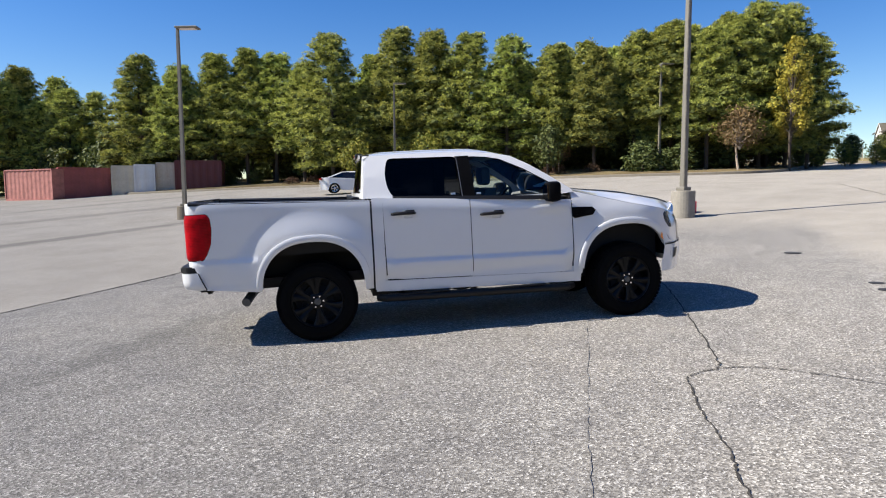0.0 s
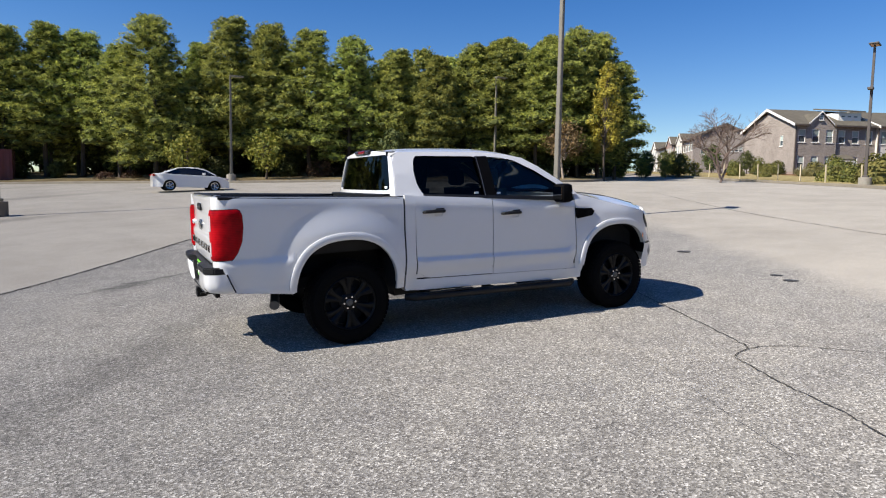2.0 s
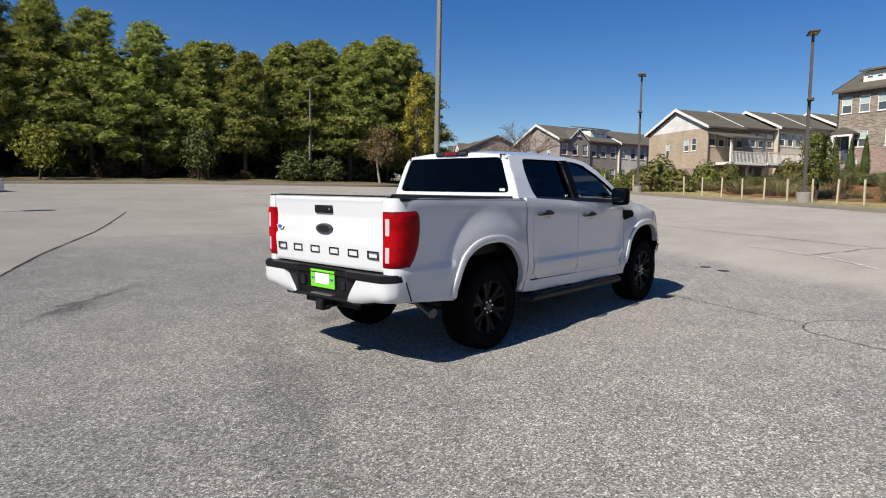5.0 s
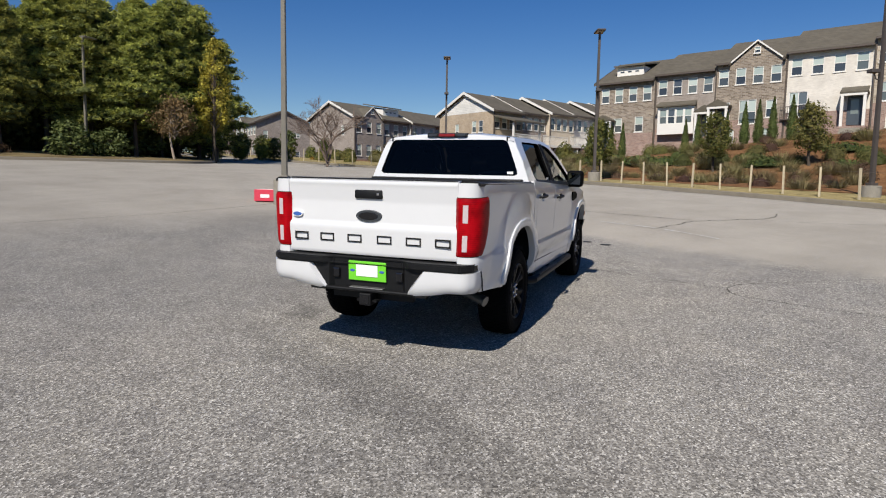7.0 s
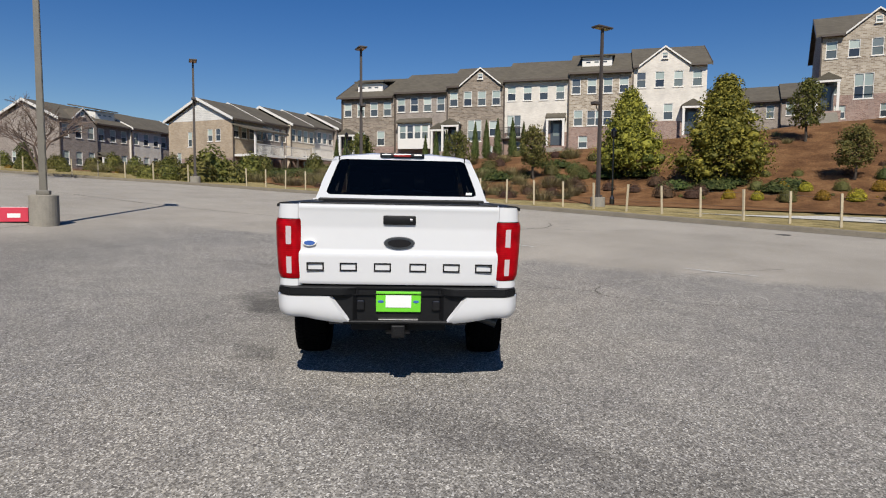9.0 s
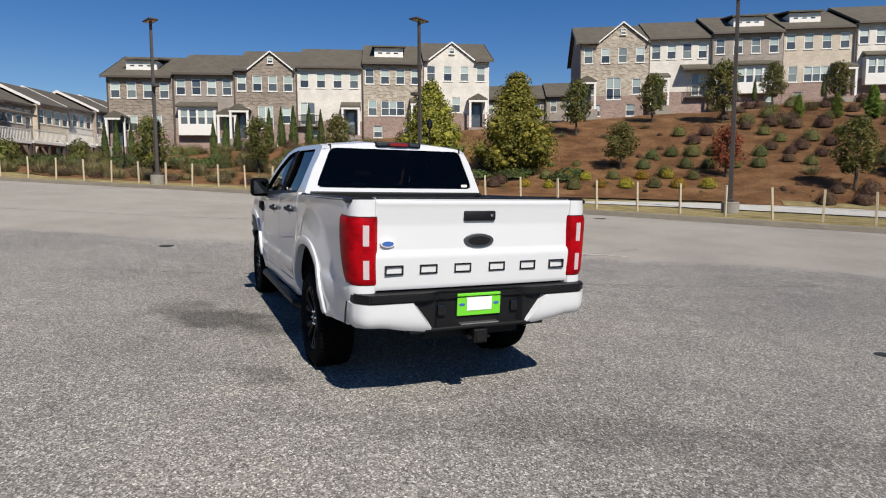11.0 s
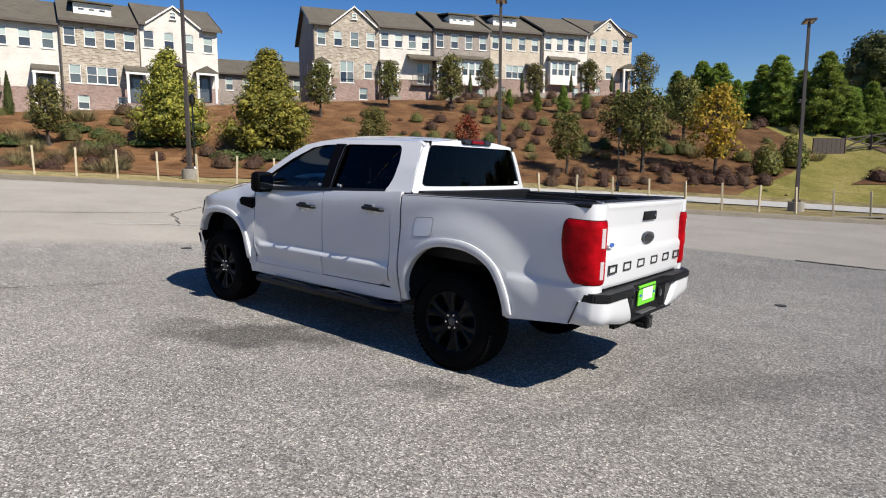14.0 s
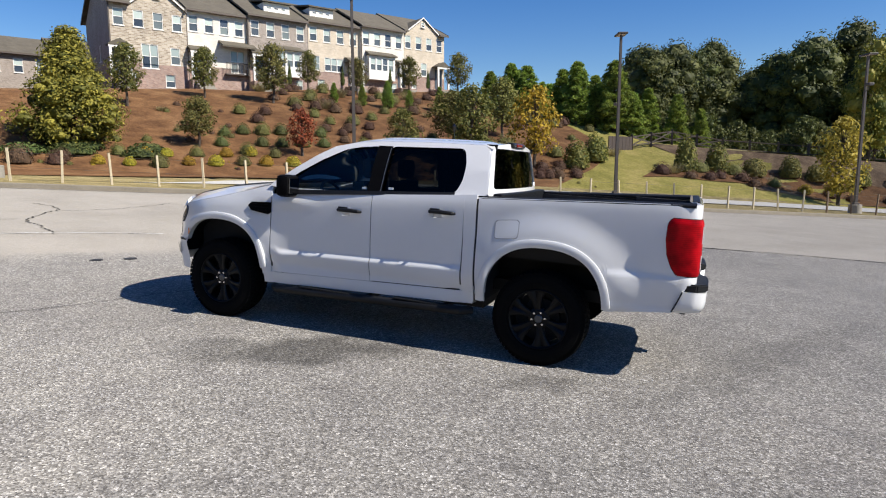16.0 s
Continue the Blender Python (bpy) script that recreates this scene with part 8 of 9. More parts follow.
def column(seed, r, h, mat, n=1500):
    """A narrow conifer, clipped to a tall rounded cone."""
    rnd = random.Random(seed)
    verts, faces = [], []

    def wide(t):
        return r * min(1, 0.55 + 3 * t) * (1 - t ** 1.6)

    for _ in range(n):
        t, a = rnd.random() ** 1.2, rnd.random() * 6.283
        q = wide(t) * rnd.uniform(0.78, 1.06) + 0.01
        leaf(verts, faces, Vector((q * math.cos(a), q * math.sin(a), t * h)), rnd, 0.06)
    for i in range(9):
        for k in range(8):
            t = i / 8
            a = 2 * math.pi * k / 8
            verts.append(Vector((wide(t) * 0.8 * math.cos(a), wide(t) * 0.8 * math.sin(a), t * h * 0.97)))
    o = n * 4
    for i in range(8):
        for k in range(8):
            faces.append((o + i * 8 + k, o + i * 8 + (k + 1) % 8, o + i * 8 + 8 + (k + 1) % 8, o + i * 8 + 8 + k))
    return cloud("crown", verts, faces, mat)


placed = {}


def put(key, x, y, scale=1.0, turn=0.0, z=None, sink=0.0, stretch=1.0, wide=1.0):
    """The pattern itself the first time, then copies of it."""
    m = Matrix.Translation((x, y, (land(x, y) if z is None else z) - sink)) @ pose(0, 0, 0, 0, 0, turn)
    base = PLANTS[key]
    if key not in placed:
        base.matrix_basis = m
        ob = base
        placed[key] = True
    else:
        ob = copy_thing(base, m)
    ob.scale = (scale * wide, scale * wide, scale * stretch)
    return ob


PLANTS = {}
for i, (h, r, bare) in enumerate(((13.0, 2.6, 0.22), (12.6, 2.2, 0.30), (13.2, 2.9, 0.14), (12.4, 2.4, 0.38), (12.8, 2.0, 0.26))):
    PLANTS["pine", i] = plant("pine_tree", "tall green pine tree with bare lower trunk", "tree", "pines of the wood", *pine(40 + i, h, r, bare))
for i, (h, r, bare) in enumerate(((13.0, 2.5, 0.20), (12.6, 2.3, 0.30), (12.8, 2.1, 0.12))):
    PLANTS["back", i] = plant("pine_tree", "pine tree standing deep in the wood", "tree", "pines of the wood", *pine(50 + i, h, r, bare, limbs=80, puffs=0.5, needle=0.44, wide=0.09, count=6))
for i in range(2):
    PLANTS["young", i] = plant("pine_tree", "young green pine with a pointed crown", "tree", "young pines", *pine(60 + i, 6.4, 1.5, 0.05, PINE_YOUNG, 90, 0.1, 1.0, needle=0.24, bulk=0.5))
PLANTS["edge", 0] = plant("undergrowth_tree", "small olive-green tree at the wood's edge", "tree", "wood edge trees", *broadleaf(3, 4.2, 1.6, 0.25, GREEN_SHRUB, 1500, 0.16))
PLANTS["edge", 1] = plant("undergrowth_tree", "small tree with turning leaves at the wood's edge", "tree", "wood edge trees", *broadleaf(4, 3.8, 1.7, 0.30, TURNING_LEAVES, 1200, 0.15))
PLANTS["edge", 2] = plant("undergrowth_tree", "small rust-brown tree with a slender trunk", "tree", "wood edge trees", *broadleaf(5, 4.4, 1.7, 0.45, RUST_LEAVES, 1100, 0.14, trunk_r=0.09))
PLANTS["edge", 3] = plant("undergrowth_tree", "dense dark green tree inside the wood", "tree", "wood edge trees", *broadleaf(6, 5.0, 2.0, 0.12, OAK_LEAVES, 1700, 0.20))
PLANTS["edge", 4] = plant("undergrowth_tree", "low maroon-leaved sapling under the pines", "tree", "wood edge trees", *broadleaf(7, 3.6, 1.7, 0.15, MAROON_LEAVES, 1100, 0.14))
PLANTS["myrtle", 0] = plant("undergrowth_tree", "rust-brown tree with a pale crooked trunk", "tree", "wood edge trees", *broadleaf(5, 4.6, 1.8, 0.45, RUST_LEAVES, 1500, 0.12, trunk_r=0.10, bark=PALE_BARK, crook=0.45))
PLANTS["yellow", 0] = plant("yellow_tree", "slender tree with thin yellow-green leaves", "tree", "", *broadleaf(8, 10.5, 1.75, 0.3, YELLOWISH, 2300, 0.13, egg=0.6))
PLANTS["gold", 0] = plant("golden_tree", "small tree with golden autumn leaves", "tree", "hillside trees", *broadleaf(9, 4.6, 1.5, 0.2, YELLOW_LEAVES, 1600, 0.13))
PLANTS["gold", 1] = plant("golden_tree", "small tree with thin yellow-green leaves", "tree", "hillside trees", *broadleaf(10, 4.6, 1.5, 0.15, YELLOWISH, 2200, 0.12))
PLANTS["amber", 0] = plant("forest_tree", "tall forest tree turning olive and amber", "tree", "forest trees", *broadleaf(27, 13.0, 4.2, 0.16, TURNING_LEAVES, 7000, 0.22, clumps=54, trunk_r=0.25, solid=0.6))
PLANTS["pear", 0] = plant("pear_tree", "egg-shaped tree with yellowing green leaves", "tree", "hillside trees", *broadleaf(11, 5.9, 2.3, 0.05, PEAR_LEAVES, 15000, 0.085, egg=1.0, clumps=120, solid=0.42, cone=True))
PLANTS["pear", 1] = plant("pear_tree", "egg-shaped tree with yellowing green leaves", "tree", "hillside trees", *broadleaf(12, 5.2, 2.2, 0.10, PEAR_LEAVES, 13000, 0.085, egg=0.9, clumps=110, solid=0.42, cone=True))
PLANTS["slim", 0] = plant("young_tree", "young street tree with green leaves", "tree", "hillside trees", *broadleaf(13, 4.2, 1.35, 0.27, GREEN_LEAVES, 3000, 0.10))
PLANTS["slim", 1] = plant("young_tree", "young street tree with olive leaves", "tree", "hillside trees", *broadleaf(14, 4.0, 1.4, 0.27, OLIVE_LEAVES, 3000, 0.10))
PLANTS["orange", 0] = plant("maple_sapling", "small sapling with rusty orange leaves", "tree", "hillside trees", *broadleaf(15, 3.0, 1.2, 0.25, ORANGE_LEAVES, 1300, 0.10))
PLANTS["cypress", 0] = plant("cypress", "narrow dark green columnar conifer", "conifer", "columnar conifers", None, column(16, 0.40, 3.3, CONIFER))
for i in range(4):
    PLANTS["oak", i] = plant("forest_tree", "large dark green forest tree with a rounded crown", "tree", "forest trees", *broadleaf(20 + i, 15.0 + i, 5.2, 0.16, OAK_LEAVES, 9000, 0.235, clumps=64, trunk_r=0.3, solid=0.66))
for i in range(2):
    PLANTS["maroon", i] = plant("maroon_shrub", "rounded clipped maroon shrub on the mulched bank", "shrub", "maroon shrubs", None, shrub(30 + i, 0.58, 0.72, MAROON_LEAVES))
    PLANTS["green", i] = plant("green_shrub", "rounded green shrub on the mulched bank", "shrub", "green shrubs", None, shrub(33 + i, 0.60, 0.78, OLIVE_SHRUB if i else GREEN_SHRUB))
    PLANTS["buff", i] = plant("ornamental_grass", "clump of buff ornamental grass", "grass clump", "grass clumps", None, grass_tuft(36 + i, 0.80, 0.75, BUFF_GRASS))
PLANTS["bright", 0] = plant("yellow_shrub", "small bright yellow-green shrub", "shrub", "yellow shrubs", None, shrub(38, 0.42, 0.5, BRIGHT_LEAVES))
PLANTS["bright", 1] = plant("yellow_shrub", "small golden yellow shrub", "shrub", "yellow shrubs", None, shrub(39, 0.40, 0.48, YELLOW_LEAVES))
PLANTS["low", 0] = plant("spreading_shrub", "low spreading dark green juniper", "shrub", "junipers", None, shrub(41, 1.1, 0.55, CONIFER, 420, 0.10))
PLANTS["hedge", 0] = plant("screen_shrub", "tall loose green screening shrub", "shrub", "screening shrubs", None, shrub(42, 1.0, 2.2, GREEN_LEAVES, 700, 0.13))
PLANTS["hedge", 1] = plant("screen_shrub", "tall loose olive screening shrub", "shrub", "screening shrubs", None, shrub(43, 1.1, 1.7, OLIVE_LEAVES, 700, 0.13))

rnd = random.Random(77)
# the wood: its front row, then rows behind
FRONT = [(-32.4, 64.6, 14.0, 1), (-26.6, 61.2, 10.8, 0), (-37.7, 65.9, 14.5, 3), (-17.9, 53.6, 12.6, 0), (-14.2, 51.0, 11.6, 1), (-11.2, 50.8, 12.3, 4), (-8.4, 50.4, 12.6, 4),
         (-6.0, 50.4, 12.5, 3), (-3.4, 46.5, 10.8, 1), (-1.1, 43.3, 12.1, 2), (2.1, 46.0, 11.0, 4), (3.9, 42.0, 12.2, 0), (6.3, 40.6, 12.1, 1), (8.9, 39.0, 11.2, 0),
         (11.3, 37.2, 10.4, 2), (14.4, 35.8, 9.6, 0), (16.4, 33.4, 9.1, 4), (19.6, 34.0, 10.4, 1), (21.6, 32.8, 10.7, 0), (23.0, 30.6, 9.9, 4), (25.4, 31.0, 10.7, 0)]
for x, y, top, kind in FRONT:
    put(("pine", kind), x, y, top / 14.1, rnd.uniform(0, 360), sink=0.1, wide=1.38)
for x, y, top, kind in ((27.6, 31.6, 10.6, 2), (29.8, 31.8, 10.6, 2), (31.2, 31.4, 8.6, 2), (30.4, 34.6, 9.6, 2), (27.2, 35.0, 10.8, 0)):
    put(("pine", kind), x, y, top / 12.8, rnd.uniform(0, 360), sink=0.1, wide=1.3)
for i in range(64):
    t = i / 63
    k = t * (len(edge) - 1) * 0.80 + 6
    p = edge[min(len(edge) - 1, int(k))]
    d = rnd.uniform(7.5, 22)
    x, y = p.x + rnd.uniform(-1.5, 1.5) - (2.0 if p.x > 24 else 0), p.y + d
    if x > 29 - 0.2 * d:
        x -= 7
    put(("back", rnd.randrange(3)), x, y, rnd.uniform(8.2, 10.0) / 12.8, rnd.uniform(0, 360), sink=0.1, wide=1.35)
for i in range(30):
    k = 8 + (len(edge) - 34) * i / 29
    p = edge[int(k)]
    put(("edge", rnd.choice((0, 3, 3, 4, 4))), p.x + rnd.uniform(-1, 1), p.y + rnd.uniform(3.5, 7.5), rnd.uniform(0.25, 0.5), rnd.uniform(0, 360), sink=0.25, wide=rnd.uniform(1.1, 1.9))
for i in range(78):
    k = 8 + (len(edge) - 32) * i / 77
    p = edge[int(k)]
    put(("edge", 3), p.x + rnd.uniform(-1.5, 1.5), p.y + rnd.uniform(10, 19), rnd.uniform(0.9, 1.3), rnd.uniform(0, 360), sink=0.3)
for i in range(44):
    k = 6 + (len(edge) - 36) * i / 43
    p = edge[int(k)]
    put(("edge", 3), p.x + rnd.uniform(-2, 2) - 2, p.y + rnd.uniform(19, 30), rnd.uniform(1.2, 1.7), rnd.uniform(0, 360), sink=0.4, wide=1.4)
put(("myrtle", 0), 23.4, 27.8, 0.85, 30)
put(("edge", 1), 0.6, 38.6, 0.85, 10)
put(("edge", 1), 5.4, 37.2, 0.9, 100)
put(("edge", 0), 13.0, 33.2, 0.8, 50)
put(("edge", 2), 14.2, 34.2, 0.55, 80)
put(("yellow", 0), 26.7, 27.5, 0.80, 0)
put(("yellow", 0), 27.3, 28.3, 0.62, 140)
for i in range(26):
    put(("back", i % 3), rnd.uniform(-75, -30), rnd.uniform(60, 84), rnd.uniform(0.8, 1.05), rnd.uniform(0, 360), sink=0.1, wide=1.3)
for i in range(14):
    put(("edge", 3), rnd.uniform(-60, -16), rnd.uniform(56, 62), rnd.uniform(0.8, 1.2), rnd.uniform(0, 360), sink=0.2)
# beyond the wood's end, towards the far houses
for x, y, sc in ((36, 36, 0.6), (39, 41, 0.8), (42, 47, 0.9), (47, 52, 0.8), (52, 60, 1.0), (58, 70, 1.2), (44, 58, 1.0), (50, 44, 0.55), (54, 41, 0.6), (49, 33, 0.5)):
    put(("edge", rnd.choice((0, 3, 1))), x, y, sc, rnd.uniform(0, 360))

for x, y, sc, k in ((33.6, 35.2, 0.55, 0), (34.9, 34.6, 0.5, 1), (35.8, 33.1, 0.55, 1), (36.8, 33.6, 0.62, 0), (37.6, 32.2, 0.5, 1), (38.6, 31.6, 0.55, 0), (39.8, 31.0, 0.42, 1), (36.0, 36.5, 0.7, 3), (38.2, 35.0, 0.5, 0), (40.5, 34.0, 0.5, 1), (42.5, 36.0, 0.6, 0), (45.0, 37.0, 0.6, 1)):
    put(("edge", k), x, y, sc, rnd.uniform(0, 360), sink=0.35)

for i in range(14):
    put(("edge", 3 + i % 2), 21.5 + 0.9 * i, 33.5 + 0.35 * i + rnd.uniform(-0.8, 1.5), rnd.uniform(0.6, 0.9), rnd.uniform(0, 360), sink=0.3)

# bare tree before the far terrace
bt = empty("bare_tree", Matrix.Translation((31.8, 22.0, land(31.8, 22.0))), "leafless grey-brown tree with a spreading crown", "tree")
bm, tw = bmesh.new(), bmesh.new()


def grow(p, d, length, r, depth):
    q = p + d * length
    tube(bm if depth > 1 else tw, [p, p.lerp(q, 0.5) + Vector((rnd.gauss(0, 0.04), rnd.gauss(0, 0.04), 0)), q], [r, r * 0.85, r * 0.65], 5 if depth > 2 else 3)
    if depth:
        for _ in range(3 if depth > 1 else 4):
            v = (d + Vector((rnd.gauss(0, 0.55), rnd.gauss(0, 0.55), rnd.gauss(0.08, 0.3)))).normalized()
            grow(q if rnd.random() < 0.7 else p.lerp(q, 0.7), v, length * rnd.uniform(0.62, 0.85), r * 0.6, depth - 1)


for k in range(4):
    a = k * 1.6
    grow(Vector((0, 0, 0.3 * k)), Vector((0.45 * math.cos(a), 0.45 * math.sin(a), 0.9)).normalized(), 1.35, 0.09, 5)
part("trunk", bm, TWIGS, bt)
part("twig_mass", tw, TWIGS, bt)

# planted bank: rows of shrubs along it


def at_as(key, a, s, sc, jitter=0.35, **kw):
    x, y = to_xy(a + rnd.uniform(-jitter, jitter), s + rnd.uniform(-jitter, jitter))
    return put(key, x, y, sc, rnd.uniform(0, 360), sink=0.04, **kw)


MAROON_FOOT = ((13.7, -27.3, 0.76), (12.7, -28.5, 0.78), (11.6, -29.7, 0.79), (10.8, -30.9, 0.8), (10.1, -32.1, 0.82), (9.3, -33.3, 0.84), (8.6, -35.8, 0.88), (7.4, -35, 0.86), (6.2, -35.8, 0.86), (14.6, -29.4, 0.81), (13.6, -30.4, 0.82), (12.3, -31.1, 0.82), (11.9, -32.8, 0.85), (9.9, -34.8, 0.87))
MAROON_LOW = ((30.7, -7.5, 0.82), (29.9, -8.8, 0.81), (30.3, -10.6, 0.83), (30, -12.3, 0.83), (28.9, -13.5, 0.82), (27.3, -14.6, 0.79), (26.1, -15.7, 0.78), (29.7, -15.1, 0.85), (32, -10.7, 0.86), (33.3, -9.5, 0.88), (27, -14.5, 1.01), (26.6, -16.4, 0.75), (6.7, -35.3, 0.79), (7, -37.3, 0.82), (5.6, -36.3, 0.8), (6, -38.5, 0.84), (4.6, -37.2, 0.81), (7.9, -34.2, 0.77))
YELLOW_ROWS = ((25.2, -17.3, 0.94), (24.2, -18.3, 0.94), (23.2, -19.3, 0.94), (22.7, -20.8, 0.95), (21.8, -21.9, 0.96), (21, -23.2, 0.97), (20.2, -24.2, 0.98), (19.2, -25.4, 0.99), (26.1, -19.3, 0.99), (25.1, -20.2, 0.99), (24.5, -21.1, 0.99), (23.7, -22.5, 1), (22.7, -23.8, 1.01), (22, -25.1, 1.03), (21, -26.1, 1.03))
GREEN_GROUP = ((24.3, -25.3, 0.85), (25.7, -27.2, 0.9), (22.3, -25.2, 0.82), (25.3, -28.5, 0.91), (22.9, -27.4, 0.86), (24.5, -29.5, 0.91), (22.1, -28.4, 0.86), (23.8, -30.6, 0.92), (21.3, -29.6, 0.87), (20.4, -30.7, 0.87), (21.9, -32.6, 0.93))
BROWN_ROWS = ((26.5, -31.6, 0.89), (28.8, -32.5, 0.94), (27.5, -33.8, 0.94), (26.8, -36.9, 0.97), (25, -36.6, 0.95), (26.2, -38.7, 1), (22.4, -34.1, 0.88), (23.2, -36, 0.92), (24.8, -39.4, 0.99), (21.2, -35.4, 0.89), (22, -37.4, 0.93), (19.4, -34.8, 0.86), (20.5, -37.2, 0.91), (21.7, -39.9, 0.96), (23.6, -40.8, 1), (26.6, -40.4, 1.03), (18.7, -33, 0.82), (20, -32.7, 0.83), (21, -34.2, 0.86))
MIXED = ((16, -35.6, 0.88), (17, -37.6, 0.92), (15.3, -37.6, 0.9), (12.7, -41.5, 0.95), (11.6, -39.8, 1.05), (10.7, -40.6, 1.21))
BUFF_CLUMPS = ((16.2, -34.8, 0.75), (15.1, -35.3, 0.75), (14.1, -35.3, 0.74), (17.5, -31.4, 0.71))
for rows, kinds in ((MAROON_FOOT, (("maroon", 0), ("maroon", 1))), (MAROON_LOW, (("maroon", 1), ("maroon", 0))), (YELLOW_ROWS, (("bright", 1), ("bright", 0), ("green", 1))),
                    (GREEN_GROUP, (("green", 0), ("green", 0), ("green", 1))), (BROWN_ROWS, (("maroon", 0), ("green", 1), ("maroon", 1))), (MIXED, (("green", 0), ("green", 1))), (BUFF_CLUMPS, (("buff", 0), ("buff", 1)))):
    for i, (x, y, sc) in enumerate(rows):
        put(kinds[i % len(kinds)], x, y, sc * rnd.uniform(0.85, 1.15) * (0.8 if kinds[i % len(kinds)][0] == "green" and rows is YELLOW_ROWS else 1.0), rnd.uniform(0, 360), sink=0.0, stretch=1.12)
# the higher rows, and low scraps of growth in the mulch
for r_ in range(5):
    for i in range(11):
        at_as((("green", 1), ("maroon", 1), ("maroon", 0), ("buff", 0), ("green", 1))[(2 * i + r_) % 5], -3 + 2.5 * i + 1.2 * (r_ % 2), 27.0 + 2.3 * r_, rnd.uniform(0.9, 1.25), 0.6)
for i in range(30):
    at_as((("maroon", 0), ("green", 1), ("bright", 1))[i % 3], rnd.uniform(6, 40), rnd.uniform(9.9, 12.5), rnd.uniform(0.16, 0.32), 0.3)
for i in range(26):
    at_as((("maroon", 1), ("green", 1), ("buff", 1))[i % 3], rnd.uniform(28, 41), rnd.uniform(15, 27), rnd.uniform(0.35, 0.7), 0.3)
for i in range(18):
    at_as((("green", 1), ("buff", 0), ("maroon", 0))[i % 3], rnd.uniform(-2, 14), rnd.uniform(19, 30), rnd.uniform(0.6, 1.0), 0.3)
for i in range(7):
    at_as(("low", 0), (33.5, 35.6, 37.2, 38.8)[i % 4] + rnd.uniform(-0.5, 0.5), 12.2 + 0.9 * (i // 4), rnd.uniform(0.7, 1.0))
# grass and junipers below the nearer terrace
for i in range(40):
    at_as((("buff", 0), ("buff", 1), ("buff", 0), ("maroon", 0))[i % 4], 42 + 0.55 * i, bank_foot(42 + 0.55 * i) + 1.0 + 3.2 * rnd.random(), rnd.uniform(0.55, 0.95), 0.4)
for i in range(44):
    at_as(("buff", i % 2), 44 + 0.85 * i, 7.5 + 7.0 * rnd.random(), rnd.uniform(0.9, 1.35), 0.5)
for i in range(40):
    at_as((("low", 0), ("green", 0), ("green", 1))[i % 3], 42 + 0.75 * i, 12.5 + 6 * rnd.random(), rnd.uniform(0.9, 1.35), 0.5)
for i in range(30):
    at_as((("buff", 0), ("green", 1), ("maroon", 0))[i % 3], 44 + 0.9 * i, 18 + 6 * rnd.random(), rnd.uniform(0.9, 1.3), 0.5)
for i in range(22):
    at_as((("hedge", 0), ("hedge", 1), ("bright", 1), ("green", 0))[i % 4], 66 + 1.25 * i, 3.6 + 6.0 * rnd.random(), rnd.uniform(0.45, 0.75), 0.4)
for i in range(14):
    at_as(("hedge", i % 2), 68 + 2.4 * i, 11 + 6 * rnd.random(), rnd.uniform(0.6, 1.0), 0.4)
for i, (x, y, sc) in enumerate(((35.3, 15.7, 0.7), (33.9, 13.4, 1.15), (35.2, 12.9, 1.25), (35.8, 11.9, 1.05), (40.5, 11.7, 1.1), (35.5, 17.2, 0.65))):
    put(("hedge", i % 2), x, y, sc, 50 * i, sink=0.1)
# trees of the bank
put(("pear", 0), 28.4, -18.6, 1.06, 0, wide=1.2)
put(("amber", 0), -16.4, -56.8, 0.76, 20, sink=0.2, wide=0.75)
put(("pear", 1), 32.5, -14.4, 1.10, 40, wide=1.0)
for x, y, sc, k in ((35.5, -8.8, 0.90, 1), (36.0, -3.6, 0.85, 0), (29.8, 2.6, 0.8, 0), (33.9, -27.1, 0.98, 0)):
    put(("slim", k), x, y, sc, rnd.uniform(0, 360))
put(("slim", 1), 25.0, -24.1, 0.72, 30, wide=1.25)
put(("slim", 0), 14.4, -30.4, 0.86, 75, wide=1.1)
put(("slim", 0), 11.2, -34.4, 1.26, 10, wide=1.1)
put(("slim", 1), 11.8, -43.8, 1.16, 200)
put(("slim", 1), 13.6, -37.2, 1.05, 120, wide=1.3)
put(("orange", 0), 20.1, -27.7, 0.95, 0)
put(("gold", 0), 7.6, -37.4, 1.22, 0)
put(("gold", 1), -12.2, -44.6, 1.32, 70)
# columnar conifers and street trees before the terraces
for k in (0.05, 0.077, 0.111, 0.142, 0.302, 0.331, 0.359, 0.396, 0.435, 0.464, 0.493, 0.531, 0.559):
    x, y = 52.89 - 10.85 * k, 8.2 - 32.88 * k
    put(("cypress", 0), x, y, rnd.uniform(0.85, 1.1), rnd.uniform(0, 360), sink=0.1)
for i, (x, y, sc) in enumerate(((33.7, -34.4, 0.92), (29.4, -37.4, 1.15), (30.5, -44.2, 0.86), (27.4, -47.8, 0.85), (23.9, -52.0, 0.88), (20.2, -56.0, 1.05))):
    put(("slim", i % 2), x, y, sc, rnd.uniform(0, 360))
for i in range(9):
    put(("young", i % 2), 26.5 - 1.9 * i + rnd.uniform(-0.4, 0.4), -42.0 - 1.3 * i + rnd.uniform(-0.4, 0.4), rnd.uniform(0.24, 0.36), rnd.uniform(0, 360))
for u in (0.42, 0.58, 0.74, 0.88):
    put(("cypress", 0), 43.4 - 18.3 * u - 2.0, -34.2 - 30.7 * u + 1.2, 0.6, rnd.uniform(0, 360), z=8.6 + 1.6 * u)

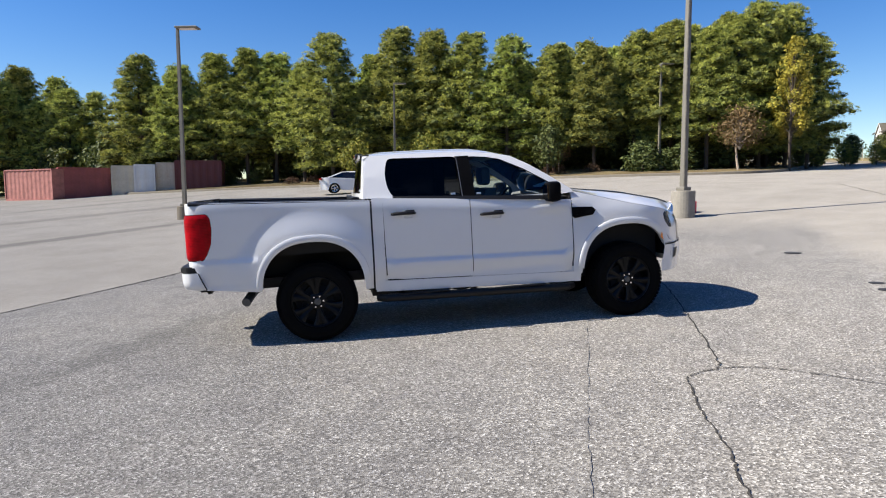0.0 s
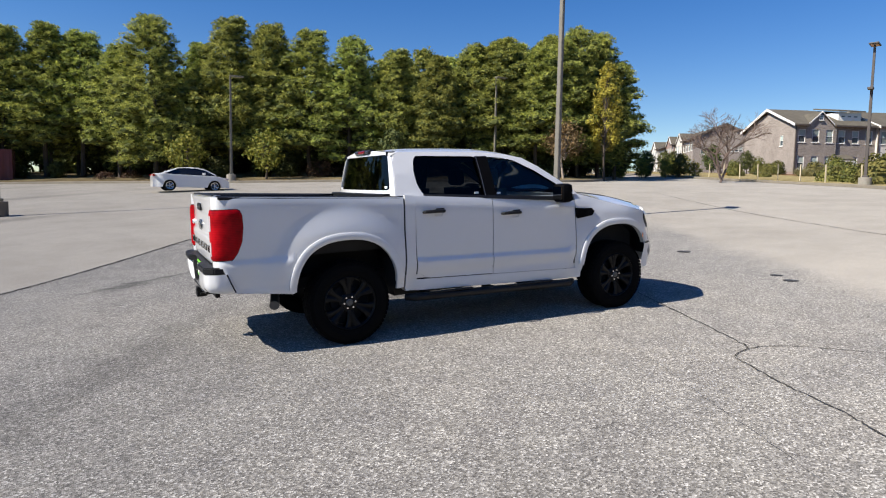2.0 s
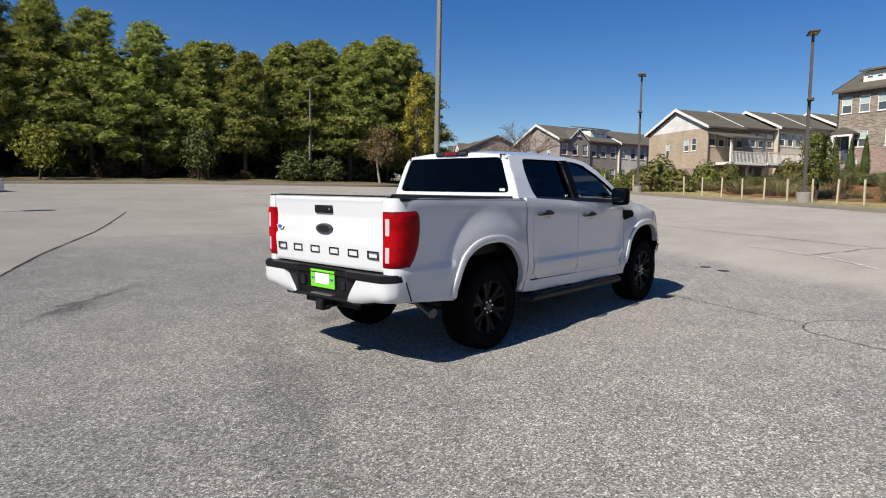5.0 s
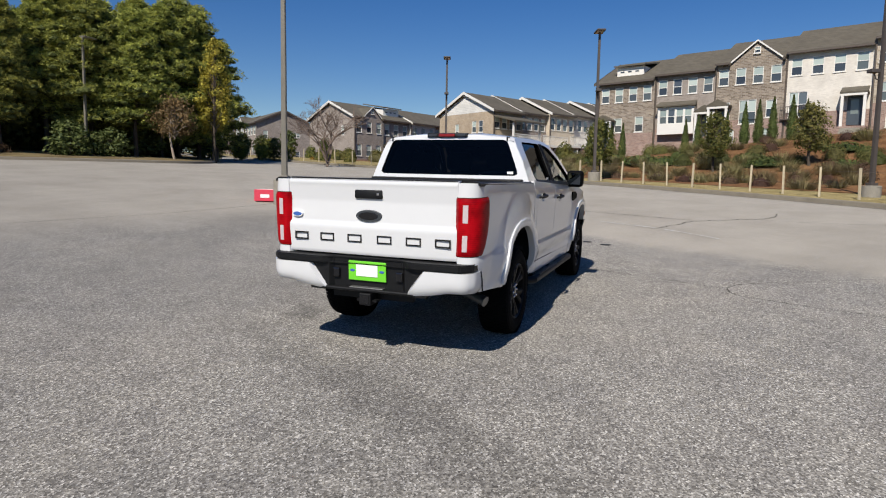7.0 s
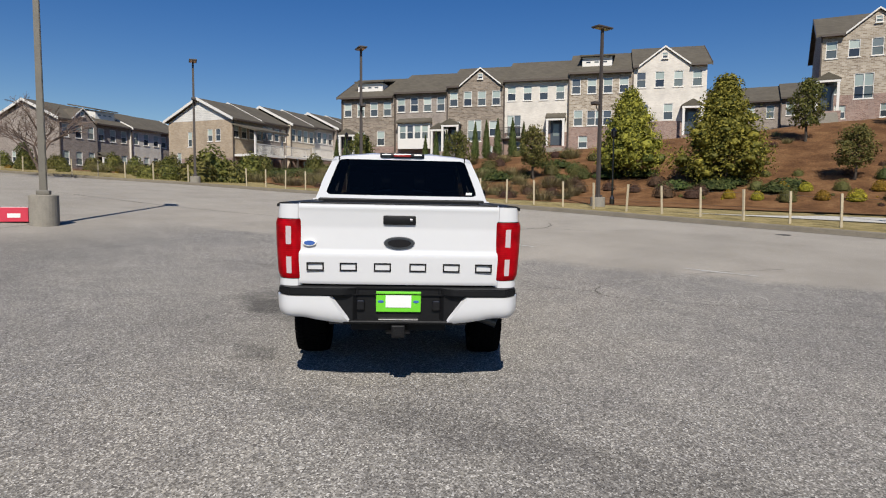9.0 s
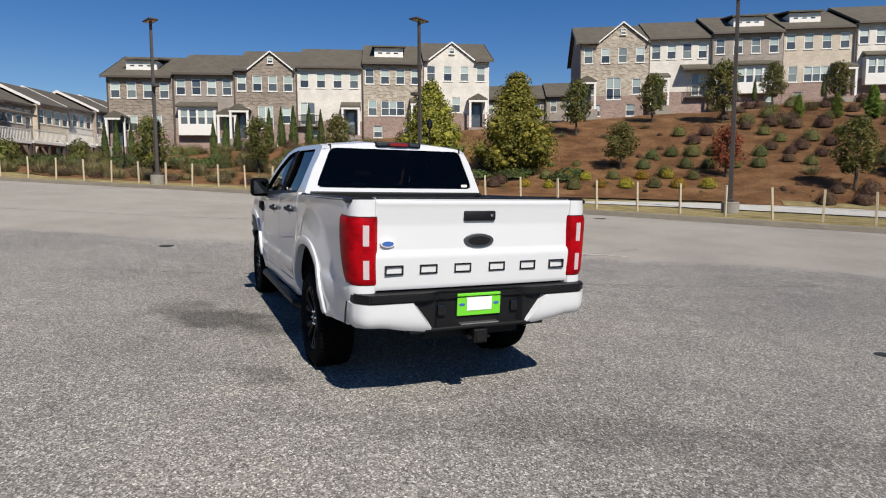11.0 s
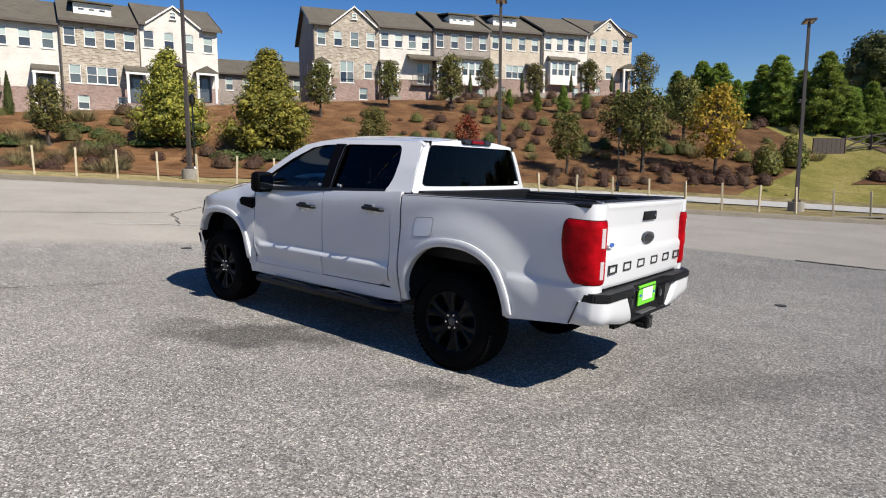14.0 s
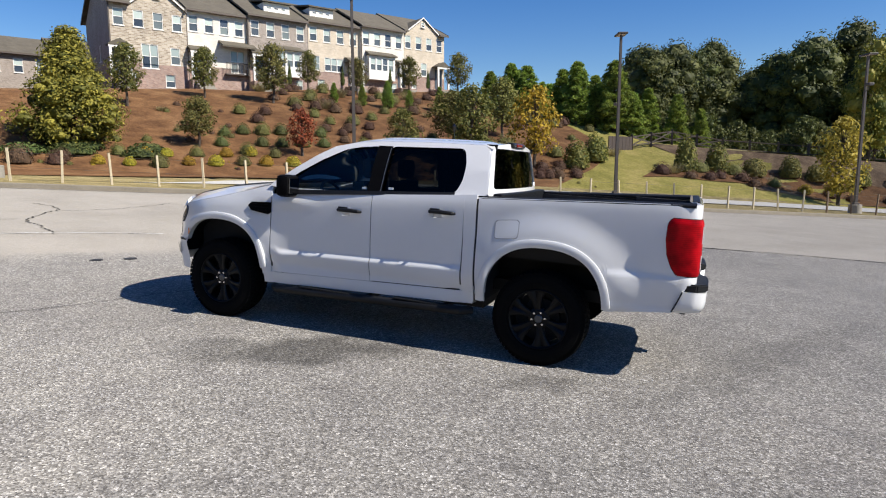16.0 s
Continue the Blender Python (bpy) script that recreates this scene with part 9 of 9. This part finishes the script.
# the wooded slope beyond the lawn
rnd = random.Random(501)
for i in range(26):
    put(("young", i % 2), 2.5 + 0.55 * i + rnd.uniform(-0.5, 0.5), -53.5 - 4.5 * (i % 3) - rnd.uniform(0, 2.5), rnd.uniform(0.55, 0.98) * (1 - 0.30 * step(10, 21, i)), rnd.uniform(0, 360), wide=rnd.uniform(1.1, 1.6))
for x, y, sc in ((1.6, -58.5, 0.85), (-1.0, -58.8, 0.80), (-3.2, -59.2, 0.62)):
    put(("young", 0), x, y, sc, rnd.uniform(0, 360))
for i in range(44):
    t = i / 43
    x = 24 - 92 * t + rnd.uniform(-3, 3)
    y = -82 + 4 * t + rnd.uniform(-10, 6)
    sc = 0.70 + 0.10 * step(0.15, 0.3, t) + 0.16 * step(0.32, 0.5, t) + rnd.uniform(-0.08, 0.08)
    put(("oak", rnd.randrange(4)), x, y, sc * (0.48 if t < 0.20 else 1.0), rnd.uniform(0, 360), sink=0.3)
for i in range(14):
    put(("oak", rnd.randrange(4)), rnd.uniform(16, 50), rnd.uniform(-96, -76), rnd.uniform(0.24, 0.34), rnd.uniform(0, 360))
for i in range(30):
    put(("edge", 3), 0.5 - 1.45 * i + rnd.uniform(-0.6, 0.6), -60.5 - 0.28 * i - rnd.uniform(0, 4), rnd.uniform(0.55, 0.9), rnd.uniform(0, 360), sink=0.3)
for x, y, key, sc, st in ((5.1, -39.7, ("hedge", 0), 0.95, 1.0), (4.2, -42.6, ("hedge", 0), 1.0, 1.0), (-2.2, -44.9, ("hedge", 0), 0.85, 1.5), (-4.4, -46.3, ("hedge", 0), 0.9, 1.15), (-7.0, -47.2, ("hedge", 1), 0.85, 1.0), (-9.6, -48.4, ("hedge", 0), 0.8, 1.0),
                          (-11.5, -48.9, ("hedge", 1), 0.8, 1.0), (-14.6, -50.2, ("hedge", 0), 0.7, 1.0), (-17.5, -51.6, ("hedge", 1), 0.8, 1.0), (-20.8, -52.4, ("hedge", 1), 0.85, 1.0), (-24.0, -53.4, ("hedge", 0), 0.8, 1.0),
                          (-0.6, -42.9, ("maroon", 0), 1.25, 1.0), (-1.4, -43.6, ("buff", 0), 1.1, 1.0), (-2.6, -43.1, ("maroon", 1), 0.9, 1.0), (-3.9, -43.7, ("maroon", 0), 0.95, 1.0), (-4.6, -44.5, ("maroon", 1), 0.9, 1.0), (-6.1, -45.2, ("maroon", 0), 1.1, 1.0), (-6.9, -44.4, ("maroon", 1), 1.0, 1.0),
                          (-3.2, -45.4, ("green", 1), 1.2, 1.0), (-5.6, -46.6, ("green", 1), 1.3, 1.0), (-8.3, -45.9, ("green", 0), 0.9, 1.0), (-10.4, -46.3, ("bright", 0), 1.3, 1.0), (-12.2, -47.4, ("maroon", 0), 1.0, 1.0), (-13.6, -47.6, ("maroon", 1), 0.9, 1.0), (-16.4, -49.0, ("maroon", 0), 1.1, 1.0), (-19.0, -50.0, ("green", 1), 1.0, 1.0),
                          (10.7, -35.3, ("maroon", 0), 0.9, 1.0), (9.5, -36.3, ("maroon", 1), 0.9, 1.0), (8.0, -35.3, ("maroon", 0), 0.8, 1.0), (7.2, -37.8, ("maroon", 1), 0.8, 1.0), (6.8, -36.1, ("maroon", 0), 0.8, 1.0), (6.1, -38.6, ("maroon", 1), 0.85, 1.0), (4.8, -37.9, ("maroon", 0), 0.85, 1.0), (6.0, -37.0, ("maroon", 1), 0.8, 1.0), (7.0, -41.5, ("green", 1), 1.2, 1.0), (8.6, -42.0, ("green", 0), 1.1, 1.0), (9.8, -40.2, ("buff", 1), 1.0, 1.0)):
    put(key, x, y, sc, rnd.uniform(0, 360), stretch=st)
for key, base in PLANTS.items():
    if key not in placed:
        base.matrix_basis = Matrix.Translation((60 + 3 * len(placed), 90, land(60, 90)))
